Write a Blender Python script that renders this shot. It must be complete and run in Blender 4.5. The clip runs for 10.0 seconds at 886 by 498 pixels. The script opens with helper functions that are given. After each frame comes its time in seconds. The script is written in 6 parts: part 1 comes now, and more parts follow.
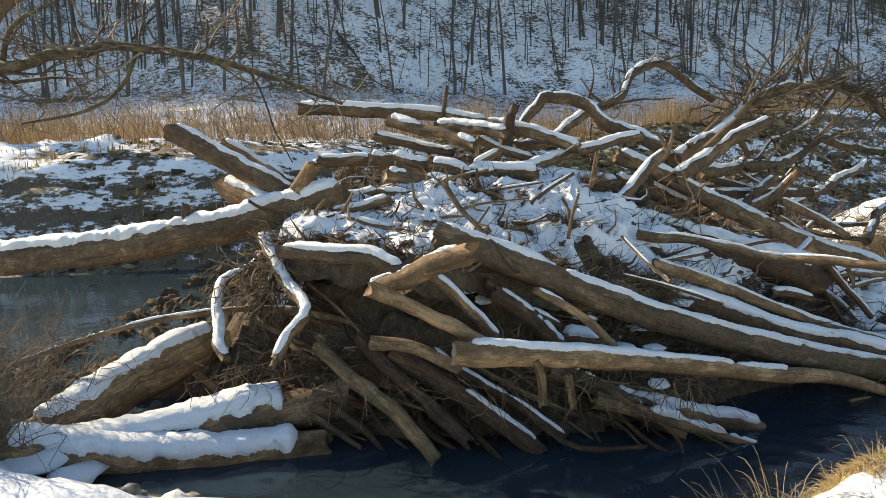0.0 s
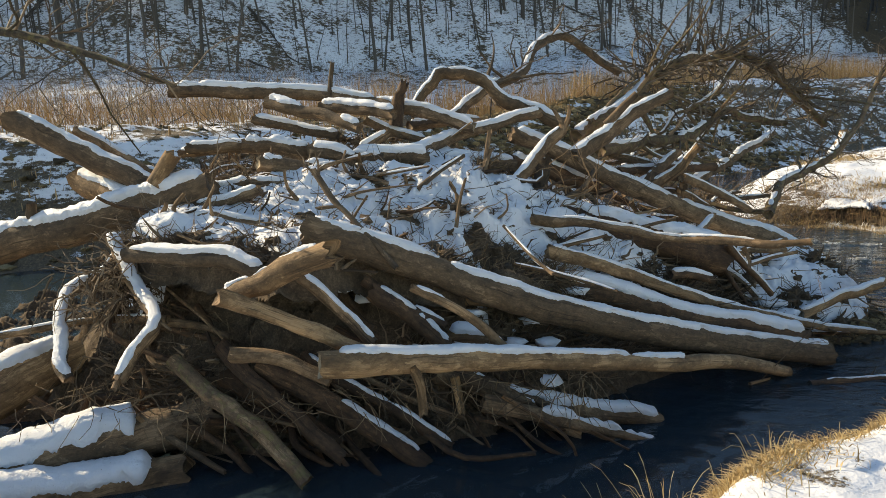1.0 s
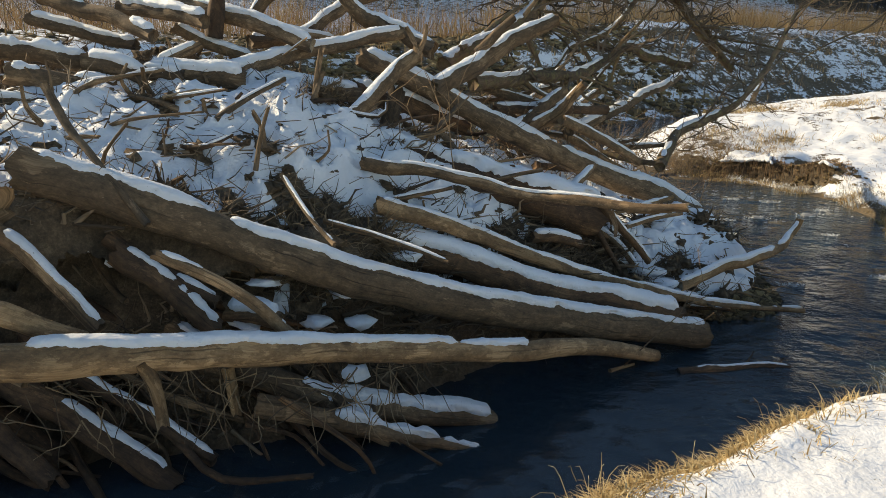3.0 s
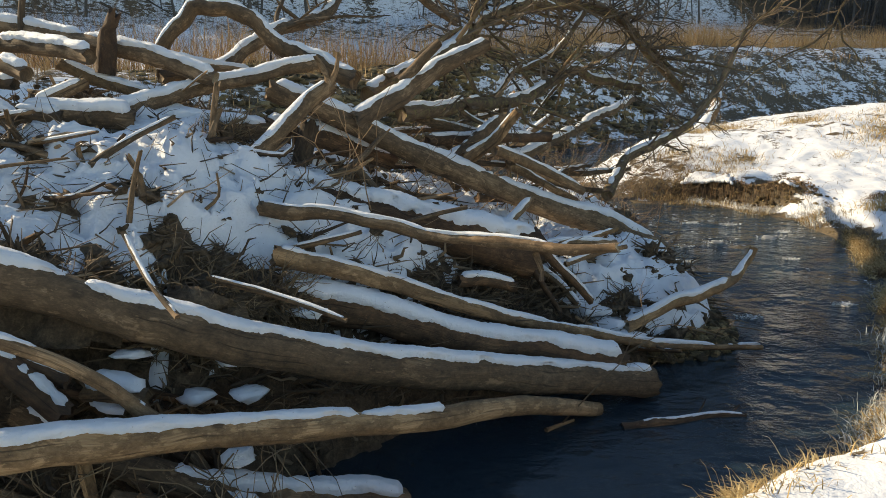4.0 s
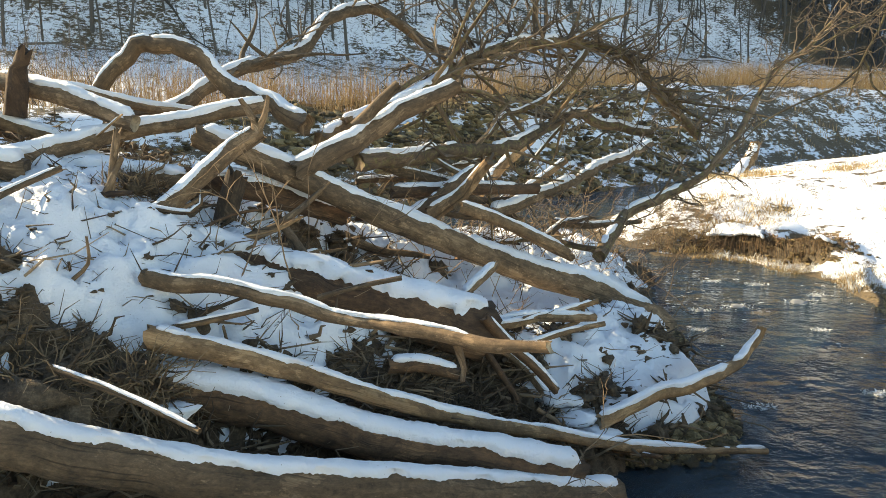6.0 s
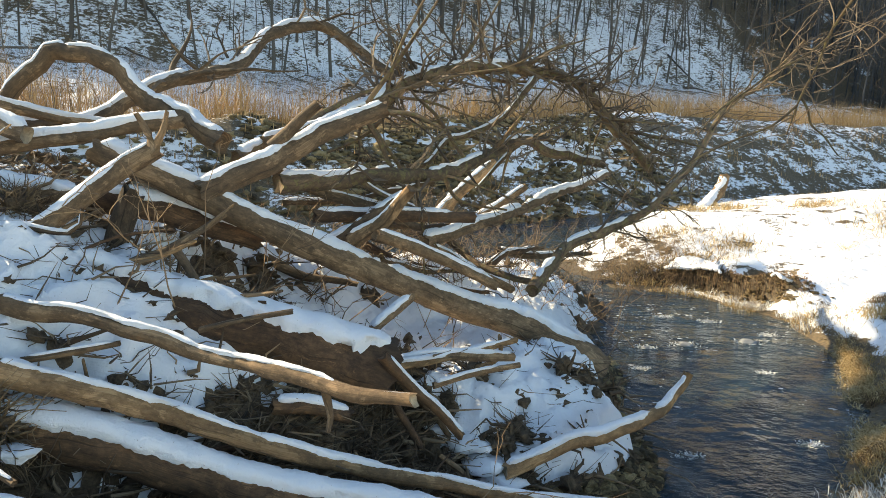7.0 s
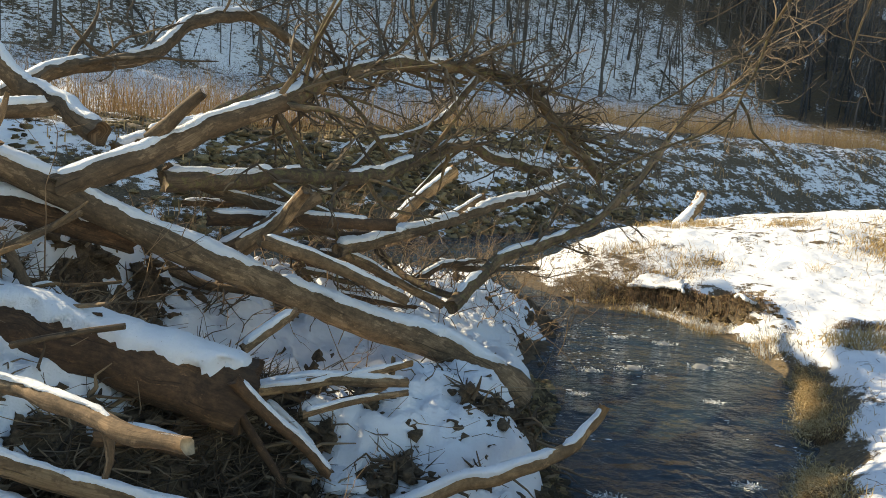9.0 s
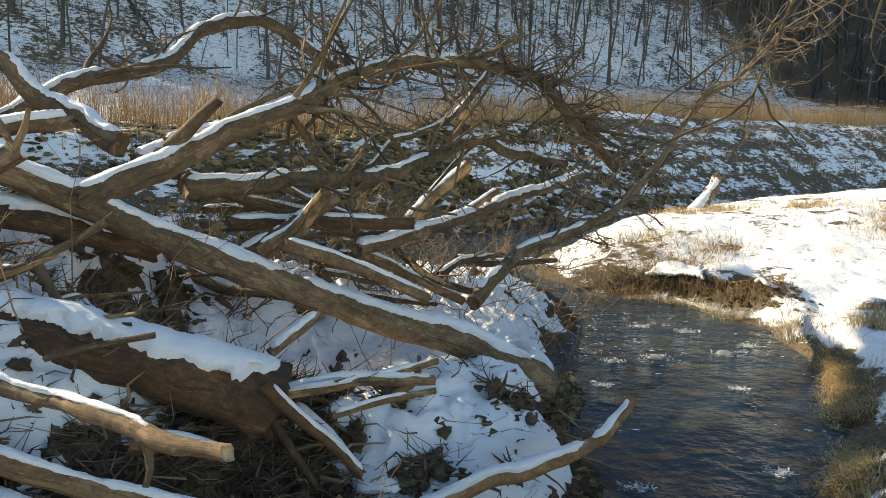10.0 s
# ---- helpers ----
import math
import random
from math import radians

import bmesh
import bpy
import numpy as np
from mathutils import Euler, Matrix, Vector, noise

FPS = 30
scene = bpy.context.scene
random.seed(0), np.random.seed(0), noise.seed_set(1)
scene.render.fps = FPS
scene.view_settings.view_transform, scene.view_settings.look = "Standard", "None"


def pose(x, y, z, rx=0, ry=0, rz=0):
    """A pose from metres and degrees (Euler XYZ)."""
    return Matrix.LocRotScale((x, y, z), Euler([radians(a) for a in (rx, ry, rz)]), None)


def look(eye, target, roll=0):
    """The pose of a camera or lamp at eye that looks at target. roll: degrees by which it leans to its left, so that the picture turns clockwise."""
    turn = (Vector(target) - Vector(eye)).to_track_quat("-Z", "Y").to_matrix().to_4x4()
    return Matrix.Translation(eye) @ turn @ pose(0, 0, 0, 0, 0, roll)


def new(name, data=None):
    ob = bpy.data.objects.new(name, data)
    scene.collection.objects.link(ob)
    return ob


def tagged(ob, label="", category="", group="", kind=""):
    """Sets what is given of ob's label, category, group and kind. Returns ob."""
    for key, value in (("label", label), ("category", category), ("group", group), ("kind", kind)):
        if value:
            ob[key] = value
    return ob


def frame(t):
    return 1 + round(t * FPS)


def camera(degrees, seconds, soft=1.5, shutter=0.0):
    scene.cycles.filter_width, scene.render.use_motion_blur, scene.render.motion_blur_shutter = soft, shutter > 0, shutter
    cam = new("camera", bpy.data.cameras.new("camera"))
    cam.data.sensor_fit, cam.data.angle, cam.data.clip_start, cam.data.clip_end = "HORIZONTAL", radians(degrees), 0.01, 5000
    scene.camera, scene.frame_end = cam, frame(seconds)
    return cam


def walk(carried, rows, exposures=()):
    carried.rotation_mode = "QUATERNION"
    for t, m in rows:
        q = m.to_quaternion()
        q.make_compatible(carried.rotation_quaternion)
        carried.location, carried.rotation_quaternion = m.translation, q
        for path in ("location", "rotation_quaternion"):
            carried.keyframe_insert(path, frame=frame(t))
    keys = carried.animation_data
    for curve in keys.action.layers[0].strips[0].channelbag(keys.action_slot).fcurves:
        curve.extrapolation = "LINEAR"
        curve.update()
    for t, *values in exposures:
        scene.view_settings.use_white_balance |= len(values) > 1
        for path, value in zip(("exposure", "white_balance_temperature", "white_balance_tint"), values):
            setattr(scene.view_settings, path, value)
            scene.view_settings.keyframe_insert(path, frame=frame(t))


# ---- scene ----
cam = camera(64.1, 10.0, soft=0.8)
PATH = [
    (0, (0.742, 0.332, 2.31), (0.556, 2.3, 2.008), -1.0),
    (0.5, (0.925, 0.612, 2.282), (0.813, 2.576, 1.92), -2.5),
    (1, (1.162, 0.881, 2.336), (1.159, 2.847, 1.966), -2.3),
    (1.1, (1.233, 0.897, 2.331), (1.294, 2.863, 1.967), -1.4),
    (1.3, (1.315, 1.007, 2.353), (1.541, 2.954, 1.954), -1.3),
    (1.5, (1.39, 1.196, 2.324), (1.76, 3.119, 1.917), -0.4),
    (2, (1.605, 1.417, 2.265), (1.884, 3.354, 1.856), 0.1),
    (2.1, (1.672, 1.47, 2.225), (1.887, 3.416, 1.814), 0.1),
    (2.2, (1.712, 1.552, 2.235), (1.877, 3.494, 1.788), -0.4),
    (3.3, (2.157, 2.204, 2.199), (2.383, 4.113, 1.646), 1.9),
    (3.5, (2.262, 2.307, 2.163), (2.543, 4.217, 1.638), 0.9),
    (4, (2.512, 2.548, 2.227), (2.77, 4.472, 1.745), -0.6),
    (4.5, (2.72, 2.814, 2.22), (3.029, 4.728, 1.729), -0.4),
    (5, (2.892, 2.967, 2.245), (3.126, 4.908, 1.824), -0.5),
    (5.3, (3.047, 3.024, 2.275), (3.16, 4.99, 1.925), -0.7),
    (5.5, (3.131, 3.093, 2.288), (3.203, 5.061, 1.938), -0.7),
    (6, (3.314, 3.289, 2.293), (3.446, 5.247, 1.907), -0.0),
    (6.1, (3.356, 3.324, 2.287), (3.535, 5.276, 1.889), 0.3),
    (6.2, (3.406, 3.367, 2.297), (3.626, 5.312, 1.884), 1.1),
    (7.3, (3.978, 3.574, 2.338), (4.141, 5.542, 2.025), 2.5),
    (7.5, (4.063, 3.626, 2.341), (4.348, 5.579, 2.017), 2.3),
    (8, (4.234, 3.865, 2.285), (4.878, 5.73, 1.955), 4.8),
    (8.1, (4.293, 3.84, 2.331), (4.913, 5.71, 1.984), 5.6),
    (8.5, (4.402, 3.892, 2.322), (4.763, 5.824, 1.951), 4.8),
    (9, (4.531, 4.017, 2.285), (4.717, 5.985, 1.983), 3.9),
    (9.5, (4.517, 4.016, 2.318), (4.686, 5.984, 2.008), 2.2),
    (10, (4.478, 4.019, 2.298), (4.628, 5.988, 1.98), 1.5),
]
EXPOSURES = [(t, stops, 7500 if t < 1.2 else 7800 if t < 4.8 else 8200 if t < 7 else 7900, 6 if t < 4.8 else 4) for t, stops in ((0, 0.44), (1.5, 0.10), (2, 0.03), (3.5, 0.10), (4, 0.15), (4.5, 0.33), (5, 0.32), (5.5, 0.66), (6, 0.95), (7.5, 0.70), (8, 0.12), (8.3, -0.22), (8.6, -0.22), (9, 0.43), (9.5, 0.61), (10, 0.54))]
walk(cam, [(t, look(eye, target, roll)) for t, eye, target, roll in PATH], EXPOSURES)


def bisect_left(a, x):
    lo, hi = 0, len(a)
    while lo < hi:
        mid = (lo + hi) // 2
        if a[mid] < x:
            lo = mid + 1
        else:
            hi = mid
    return lo


# ---- world, sun, exposure ----
SUN_FROM = Vector((-0.75, 0.45, 0.47)).normalized()
sun_data = bpy.data.lights.new("sun", "SUN")
sun_data.energy, sun_data.angle, sun_data.color = 5.6, radians(0.5), (1.0, 0.87, 0.68)
sun = new("sun", sun_data)
sun.matrix_world = look(SUN_FROM * 50, (0, 0, 0))
world = bpy.data.worlds.new("sky")
scene.world = world
world.use_nodes = True
sky = world.node_tree.nodes.new("ShaderNodeTexSky")
sky.sky_type, sky.sun_disc = "NISHITA", False
sky.ozone_density, sky.dust_density = 3.0, 0.3
sky.sun_elevation = math.asin(SUN_FROM.z)
sky.sun_rotation = math.atan2(SUN_FROM.x, SUN_FROM.y)
world.node_tree.links.new(sky.outputs[0], world.node_tree.nodes["Background"].inputs[0])
world.node_tree.nodes["Background"].inputs[1].default_value = 0.17

# ---- materials ----


class Nodes:
    """A short way to write a node material."""

    def __init__(self, name):
        self.mat = bpy.data.materials.new(name)
        self.mat.use_nodes = True
        self.tree = self.mat.node_tree
        self.bsdf = self.tree.nodes["Principled BSDF"]

    def add(self, kind, **props):
        node = self.tree.nodes.new(kind)
        for key, value in props.items():
            node.inputs[key].default_value = value
        return node

    def link(self, a, b):
        self.tree.links.new(a, b)

    def coords(self, scale, kind="Object"):
        tc = self.add("ShaderNodeTexCoord")
        mp = self.add("ShaderNodeMapping")
        mp.inputs["Scale"].default_value = scale
        self.link(tc.outputs[kind], mp.inputs["Vector"])
        return mp.outputs[0]

    def noise(self, vec, scale, detail=4.0, rough=0.6):
        n = self.add("ShaderNodeTexNoise", Scale=scale, Detail=detail, Roughness=rough)
        self.link(vec, n.inputs["Vector"])
        return n.outputs["Fac"]

    def ramp(self, fac, stops):
        r = self.add("ShaderNodeValToRGB")
        el = r.color_ramp.elements
        while len(el) < len(stops):
            el.new(0.5)
        for e, (p, c) in zip(el, stops):
            e.position, e.color = p, (*c, 1)
        self.link(fac, r.inputs[0])
        return r.outputs[0]

    def mix(self, fac, a, b, blend="MIX"):
        m = self.add("ShaderNodeMix")
        m.data_type, m.blend_type = "RGBA", blend
        for sock, v in ((m.inputs[0], fac), (m.inputs[6], a), (m.inputs[7], b)):
            if isinstance(v, (int, float)):
                sock.default_value = v
            elif isinstance(v, tuple):
                sock.default_value = (*v, 1)
            else:
                self.link(v, sock)
        return m.outputs[2]

    def math(self, op, a, b=0.0, c=None):
        m = self.add("ShaderNodeMath")
        m.operation = op
        for i, v in enumerate((a, b, c)):
            if v is None:
                continue
            if isinstance(v, (int, float)):
                m.inputs[i].default_value = v
            else:
                self.link(v, m.inputs[i])
        return m.outputs[0]

    def bump(self, height, strength, distance):
        b = self.add("ShaderNodeBump", Strength=strength, Distance=distance)
        self.link(height, b.inputs["Height"])
        self.link(b.outputs[0], self.bsdf.inputs["Normal"])
        return b

    def done(self, color, rough):
        for sock, v in ((self.bsdf.inputs["Base Color"], color), (self.bsdf.inputs["Roughness"], rough)):
            if isinstance(v, (int, float)):
                sock.default_value = v
            elif isinstance(v, tuple):
                sock.default_value = (*v, 1)
            else:
                self.link(v, sock)
        return self.mat


def wood_material(name, dark, mid, light, bark=0.5, moss=0.0):
    """Weathered wood: streaks along the grain, dark checks, patches of rind, stains and knots."""
    n = Nodes(name)
    uv = n.coords((1, 1, 1), "UV")
    info = n.add("ShaderNodeObjectInfo")
    shift = n.add("ShaderNodeVectorMath")
    shift.operation = "ADD"
    n.link(uv, shift.inputs[0])
    n.link(n.math("MULTIPLY", info.outputs["Random"], 37.0), shift.inputs[1])

    def stretched(x, y):
        mp = n.add("ShaderNodeMapping")
        mp.inputs["Scale"].default_value = (x, y, 1)
        n.link(shift.outputs[0], mp.inputs["Vector"])
        return mp.outputs[0]

    grain = n.noise(stretched(95, 3.5), 1.0, 6.0, 0.7)
    fine = n.noise(stretched(260, 12), 1.0, 4.0, 0.7)
    blotch = n.noise(stretched(7, 3.0), 1.0, 5.0, 0.65)
    plates = n.noise(stretched(24, 14), 1.0, 6.0, 0.75)
    fissure = n.ramp(n.noise(stretched(60, 1.6), 1.0, 3.0, 0.6), [(0.32, (1, 1, 1)), (0.40, (0, 0, 0))])
    knots = n.ramp(n.noise(stretched(9, 6), 1.0, 2.0, 0.5), [(0.27, (1, 1, 1)), (0.33, (0, 0, 0))])
    col = n.ramp(n.math("ADD", n.math("MULTIPLY", grain, 0.65), n.math("MULTIPLY", fine, 0.35)), [(0.34, dark), (0.5, mid), (0.66, light)])
    patch = n.ramp(n.math("ADD", n.math("MULTIPLY", blotch, 0.75), n.math("MULTIPLY", plates, 0.45)), [(0.58 - bark * 0.2, (0, 0, 0)), (0.63 - bark * 0.2, (1, 1, 1))])
    rind = n.ramp(plates, [(0.35, tuple(c * 0.30 for c in dark)), (0.5, tuple(c * 0.85 for c in dark)), (0.68, tuple(c * 0.8 for c in mid))])
    col = n.mix(n.math("MULTIPLY", patch, 0.85), col, rind)
    col = n.mix(n.math("MULTIPLY", fissure, 0.65), col, tuple(c * 0.3 for c in dark))
    col = n.mix(n.math("MULTIPLY", knots, 0.7), col, tuple(c * 0.35 for c in dark))
    stain = n.ramp(n.noise(stretched(3, 0.9), 1.0, 4.0), [(0.35, (0.60, 0.57, 0.53)), (0.6, (1.05, 1.0, 0.95))])
    col = n.mix(1.0, col, stain, "MULTIPLY")
    tint = n.ramp(info.outputs["Random"], [(0.0, (0.70, 0.67, 0.64)), (0.5, (0.95, 0.92, 0.88)), (1.0, (1.15, 1.06, 0.93))])
    col = n.mix(1.0, col, tint, "MULTIPLY")
    if moss:
        spots = n.ramp(n.noise(uv, 16.0, 5.0, 0.7), [(0.50, (0, 0, 0)), (0.62, (1, 1, 1))])
        col = n.mix(n.math("MULTIPLY", spots, moss), col, (0.19, 0.17, 0.055))
    relief = n.math("ADD", n.math("MULTIPLY", grain, 0.7), n.math("SUBTRACT", n.math("ADD", n.math("MULTIPLY", fine, 0.35), n.math("MULTIPLY", plates, 0.5 + bark)), n.math("MULTIPLY", fissure, 0.7)))
    n.bump(relief, 0.9, 0.007)
    return n.done(col, 0.85)


WOOD = wood_material("weathered_wood", (0.159, 0.106, 0.060), (0.350, 0.241, 0.144), (0.541, 0.396, 0.252), 0.26)
PALE = wood_material("stripped_wood", (0.233, 0.147, 0.076), (0.456, 0.306, 0.167), (0.615, 0.439, 0.267), 0.14)
BARK = wood_material("grey_bark", (0.119, 0.083, 0.049), (0.254, 0.180, 0.112), (0.424, 0.314, 0.204), 0.40)
MOSSY = wood_material("lichen_bark", (0.148, 0.101, 0.063), (0.286, 0.203, 0.126), (0.445, 0.328, 0.213), 0.36, 0.6)
LICHEN = wood_material("lichen_twig", (0.058, 0.044, 0.026), (0.127, 0.097, 0.056), (0.223, 0.174, 0.102), 0.30, 0.45)
DARKWOOD = wood_material("wet_dark_wood", (0.090, 0.053, 0.028), (0.212, 0.127, 0.068), (0.350, 0.217, 0.116), 0.38)


def cut_material():
    n = Nodes("cut_wood")
    p = n.coords((1, 1, 1))
    g = n.noise(p, 35.0, 5.0)
    n.bump(g, 0.4, 0.006)
    return n.done(n.ramp(g, [(0.3, (0.20, 0.145, 0.09)), (0.7, (0.43, 0.34, 0.22))]), 0.85)


CUT = cut_material()


def snow_material():
    n = Nodes("snow")
    p = n.coords((1, 1, 1))
    big, fine, grit = n.noise(p, 3.0, 4.0), n.noise(p, 70.0, 5.0, 0.7), n.noise(p, 260.0, 3.0, 0.7)
    dents = n.noise(p, 19.0, 4.0, 0.65)
    n.bump(n.math("ADD", n.math("ADD", n.math("MULTIPLY", big, 1.5), n.math("MULTIPLY", grit, 0.5)), n.math("ADD", n.math("MULTIPLY", fine, 1.3), n.math("MULTIPLY", dents, 2.6))), 0.6, 0.018)
    bits = n.ramp(n.noise(p, 55.0, 3.0), [(0.70, (0, 0, 0)), (0.74, (1, 1, 1))])
    white = n.ramp(big, [(0.3, (0.80, 0.82, 0.85)), (0.7, (0.88, 0.89, 0.91))])
    return n.done(n.mix(n.math("MULTIPLY", bits, 0.7), white, (0.24, 0.18, 0.12)), 0.5)


SNOW = snow_material()


def ground_material():
    """Snow over dead grass and soil; the snow's cover comes with the mesh and is broken up by noise."""
    n = Nodes("snowy_ground")
    p = n.coords((1, 1, 1))
    cover = n.add("ShaderNodeAttribute")
    cover.attribute_name = "cover"
    big, mid, fine = n.noise(p, 0.9, 5.0, 0.65), n.noise(n.coords((0.8, 0.8, 2.2)), 5.0, 5.0, 0.65), n.noise(p, 45.0, 4.0, 0.7)
    mask = n.math("ADD", cover.outputs["Fac"], n.math("ADD", n.math("MULTIPLY", n.math("SUBTRACT", big, 0.5), 0.9), n.math("MULTIPLY", n.math("SUBTRACT", mid, 0.5), 1.5)))
    clods = n.noise(n.coords((0.8, 0.8, 3.0)), 2.1, 4.0, 0.65)
    mask = n.math("ADD", mask, n.math("ADD", n.math("MULTIPLY", n.math("SUBTRACT", fine, 0.5), 0.6), n.math("MULTIPLY", n.math("SUBTRACT", clods, 0.5), 0.8)))
    mask = n.ramp(mask, [(0.46, (0, 0, 0)), (0.56, (1, 1, 1))])
    soil = n.ramp(n.noise(p, 22.0, 5.0, 0.7), [(0.3, (0.035, 0.026, 0.018)), (0.55, (0.12, 0.085, 0.045)), (0.75, (0.26, 0.195, 0.10))])
    snow = n.ramp(mid, [(0.3, (0.75, 0.77, 0.81)), (0.7, (0.86, 0.87, 0.89))])
    gravel = n.ramp(n.noise(p, 16.0, 5.0, 0.7), [(0.35, (0.006, 0.006, 0.005)), (0.6, (0.032, 0.027, 0.019)), (0.78, (0.10, 0.083, 0.055))])
    under = n.ramp(n.math("ADD", cover.outputs["Fac"], 2.0), [(0.6, (1, 1, 1)), (1.0, (0, 0, 0))])
    n.bump(n.math("ADD", n.math("MULTIPLY", mid, 2.0), n.math("ADD", n.math("MULTIPLY", fine, 0.16), n.math("MULTIPLY", mask, 0.6))), 0.6, 0.028)
    return n.done(n.mix(under, n.mix(mask, soil, snow), gravel), 0.75)


GROUND = ground_material()


def litter_material():
    n = Nodes("brown_litter")
    p = n.coords((1, 1, 1))
    a, b = n.noise(p, 14.0, 6.0, 0.7), n.noise(p, 60.0, 4.0, 0.7)
    n.bump(n.math("ADD", a, n.math("MULTIPLY", b, 0.5)), 0.8, 0.04)
    return n.done(n.ramp(n.math("ADD", n.math("MULTIPLY", a, 0.6), n.math("MULTIPLY", b, 0.4)), [(0.3, (0.030, 0.020, 0.012)), (0.5, (0.115, 0.077, 0.044)), (0.7, (0.26, 0.18, 0.105))]), 0.95)


LITTER = litter_material()


def strand_material(name, a, b, c):
    n = Nodes(name)
    geo = n.add("ShaderNodeNewGeometry")
    return n.done(n.ramp(geo.outputs["Random Per Island"], [(0.0, a), (0.5, b), (1.0, c)]), 0.85)


STRAW = strand_material("straw", (0.28, 0.18, 0.07), (0.46, 0.32, 0.14), (0.62, 0.48, 0.26))
REED = strand_material("reed_stems", (0.24, 0.135, 0.055), (0.43, 0.265, 0.115), (0.58, 0.40, 0.20))
TWIG = strand_material("twigs", (0.05, 0.036, 0.025), (0.12, 0.085, 0.055), (0.24, 0.175, 0.11))
BRANCHWOOD = strand_material("branch_wood", (0.045, 0.029, 0.017), (0.13, 0.086, 0.048), (0.29, 0.205, 0.125))
RUST = strand_material("rusty_brush", (0.07, 0.045, 0.026), (0.17, 0.105, 0.055), (0.34, 0.21, 0.105))
ROOTS = strand_material("root_fibres", (0.06, 0.04, 0.025), (0.15, 0.10, 0.055), (0.27, 0.185, 0.10))
TREE = strand_material("tree_bark", (0.05, 0.042, 0.034), (0.09, 0.077, 0.062), (0.16, 0.135, 0.11))
# bark like TREE's, with the hillside's shade put into darker, bluer colours
SHADE_BARK = strand_material("shade_toned_bark", (0.022, 0.024, 0.028), (0.045, 0.047, 0.051), (0.105, 0.105, 0.104))
FROST = strand_material("frosted_grass", (0.45, 0.42, 0.36), (0.62, 0.62, 0.60), (0.80, 0.82, 0.84))


def water_material():
    """Clear dark water: calm in the pool, broken by wavelets along the riffle."""
    n = Nodes("stream_water")
    p = n.coords((1.0, 1.0, 1.0))
    swell = n.noise(n.coords((1.0, 1.2, 1)), 1.3, 4.0, 0.6)
    ripples = n.noise(n.coords((1.0, 1.3, 1)), 4.2, 5.0, 0.62)
    small = n.noise(n.coords((1.0, 1.2, 1)), 19.0, 3.0)
    where = n.add("ShaderNodeSeparateXYZ")
    n.link(p, where.inputs[0])
    calm = n.ramp(n.math("ADD", n.math("MULTIPLY", where.outputs["X"], 0.1), n.math("MULTIPLY", n.noise(p, 0.7, 3.0), 0.5)), [(0.52, (0.035, 0.035, 0.035)), (0.92, (1, 1, 1))])
    lively = n.ramp(n.noise(n.coords((0.9, 1.1, 1)), 1.1, 3.0, 0.6), [(0.36, (0.22, 0.22, 0.22)), (0.62, (1, 1, 1))])
    height = n.math("ADD", n.math("MULTIPLY", swell, 1.2), n.math("MULTIPLY", n.math("ADD", n.math("MULTIPLY", ripples, 0.62), n.math("MULTIPLY", small, 0.13)), lively))
    n.bump(n.math("MULTIPLY", height, calm), 1.0, 0.13)
    n.bsdf.inputs["Transmission Weight"].default_value = 0.55
    n.bsdf.inputs["IOR"].default_value = 1.33
    return n.done((0.042, 0.074, 0.098), 0.03)


WATER = water_material()


def turf_material():
    n = Nodes("matted_turf")
    p = n.coords((1, 1, 1))
    geo = n.add("ShaderNodeNewGeometry")
    g = n.noise(p, 45.0, 5.0, 0.7)
    n.bump(g, 1.0, 0.03)
    own = n.ramp(geo.outputs["Random Per Island"], [(0.0, (0.05, 0.037, 0.02)), (0.4, (0.16, 0.115, 0.055)), (1.0, (0.42, 0.32, 0.165))])
    return n.done(n.mix(1.0, own, n.ramp(g, [(0.3, (0.45, 0.45, 0.45)), (0.7, (1.25, 1.2, 1.1))]), "MULTIPLY"), 0.95)


TURF = turf_material()


def stone_material(name, a, b, frost):
    n = Nodes(name)
    p = n.coords((1, 1, 1))
    g = n.noise(p, 12.0, 5.0)
    geo = n.add("ShaderNodeNewGeometry")
    sep = n.add("ShaderNodeSeparateXYZ")
    n.link(geo.outputs["Normal"], sep.inputs[0])
    top = n.ramp(n.math("ADD", n.math("MULTIPLY", sep.outputs["Z"], 0.6), n.math("MULTIPLY", g, 0.6)), [(0.62, (0, 0, 0)), (0.75, (1, 1, 1))])
    n.bump(g, 0.5, 0.02)
    return n.done(n.mix(n.math("MULTIPLY", top, frost), n.ramp(g, [(0.3, a), (0.7, b)]), (0.8, 0.83, 0.87)), 0.6)


STONE = stone_material("brown_stone", (0.10, 0.08, 0.055), (0.30, 0.23, 0.14), 0.15)
ICY = stone_material("icy_stone", (0.04, 0.038, 0.03), (0.14, 0.14, 0.125), 0.18)

# ---- mesh helpers ----


def mesh_object(name, verts, faces, material, parent=None, label="", uvs=None, smooth=True, materials=None, face_mats=None):
    me = bpy.data.meshes.new(name)
    me.from_pydata(verts, [], faces)
    for m in materials or [material]:
        me.materials.append(m)
    if face_mats is not None:
        me.polygons.foreach_set("material_index", face_mats)
    me.polygons.foreach_set("use_smooth", [smooth] * len(me.polygons))
    if uvs is not None:
        layer = me.uv_layers.new(name="UVMap")
        flat = np.array([uvs[i] for f in faces for i in f], dtype=np.float32)
        layer.data.foreach_set("uv", flat.ravel())
    me.update()
    ob = new(name, me)
    if parent is not None:
        ob.parent = parent
        ob.matrix_parent_inverse = parent.matrix_basis.inverted()
    if label:
        ob["label"] = label
    return ob


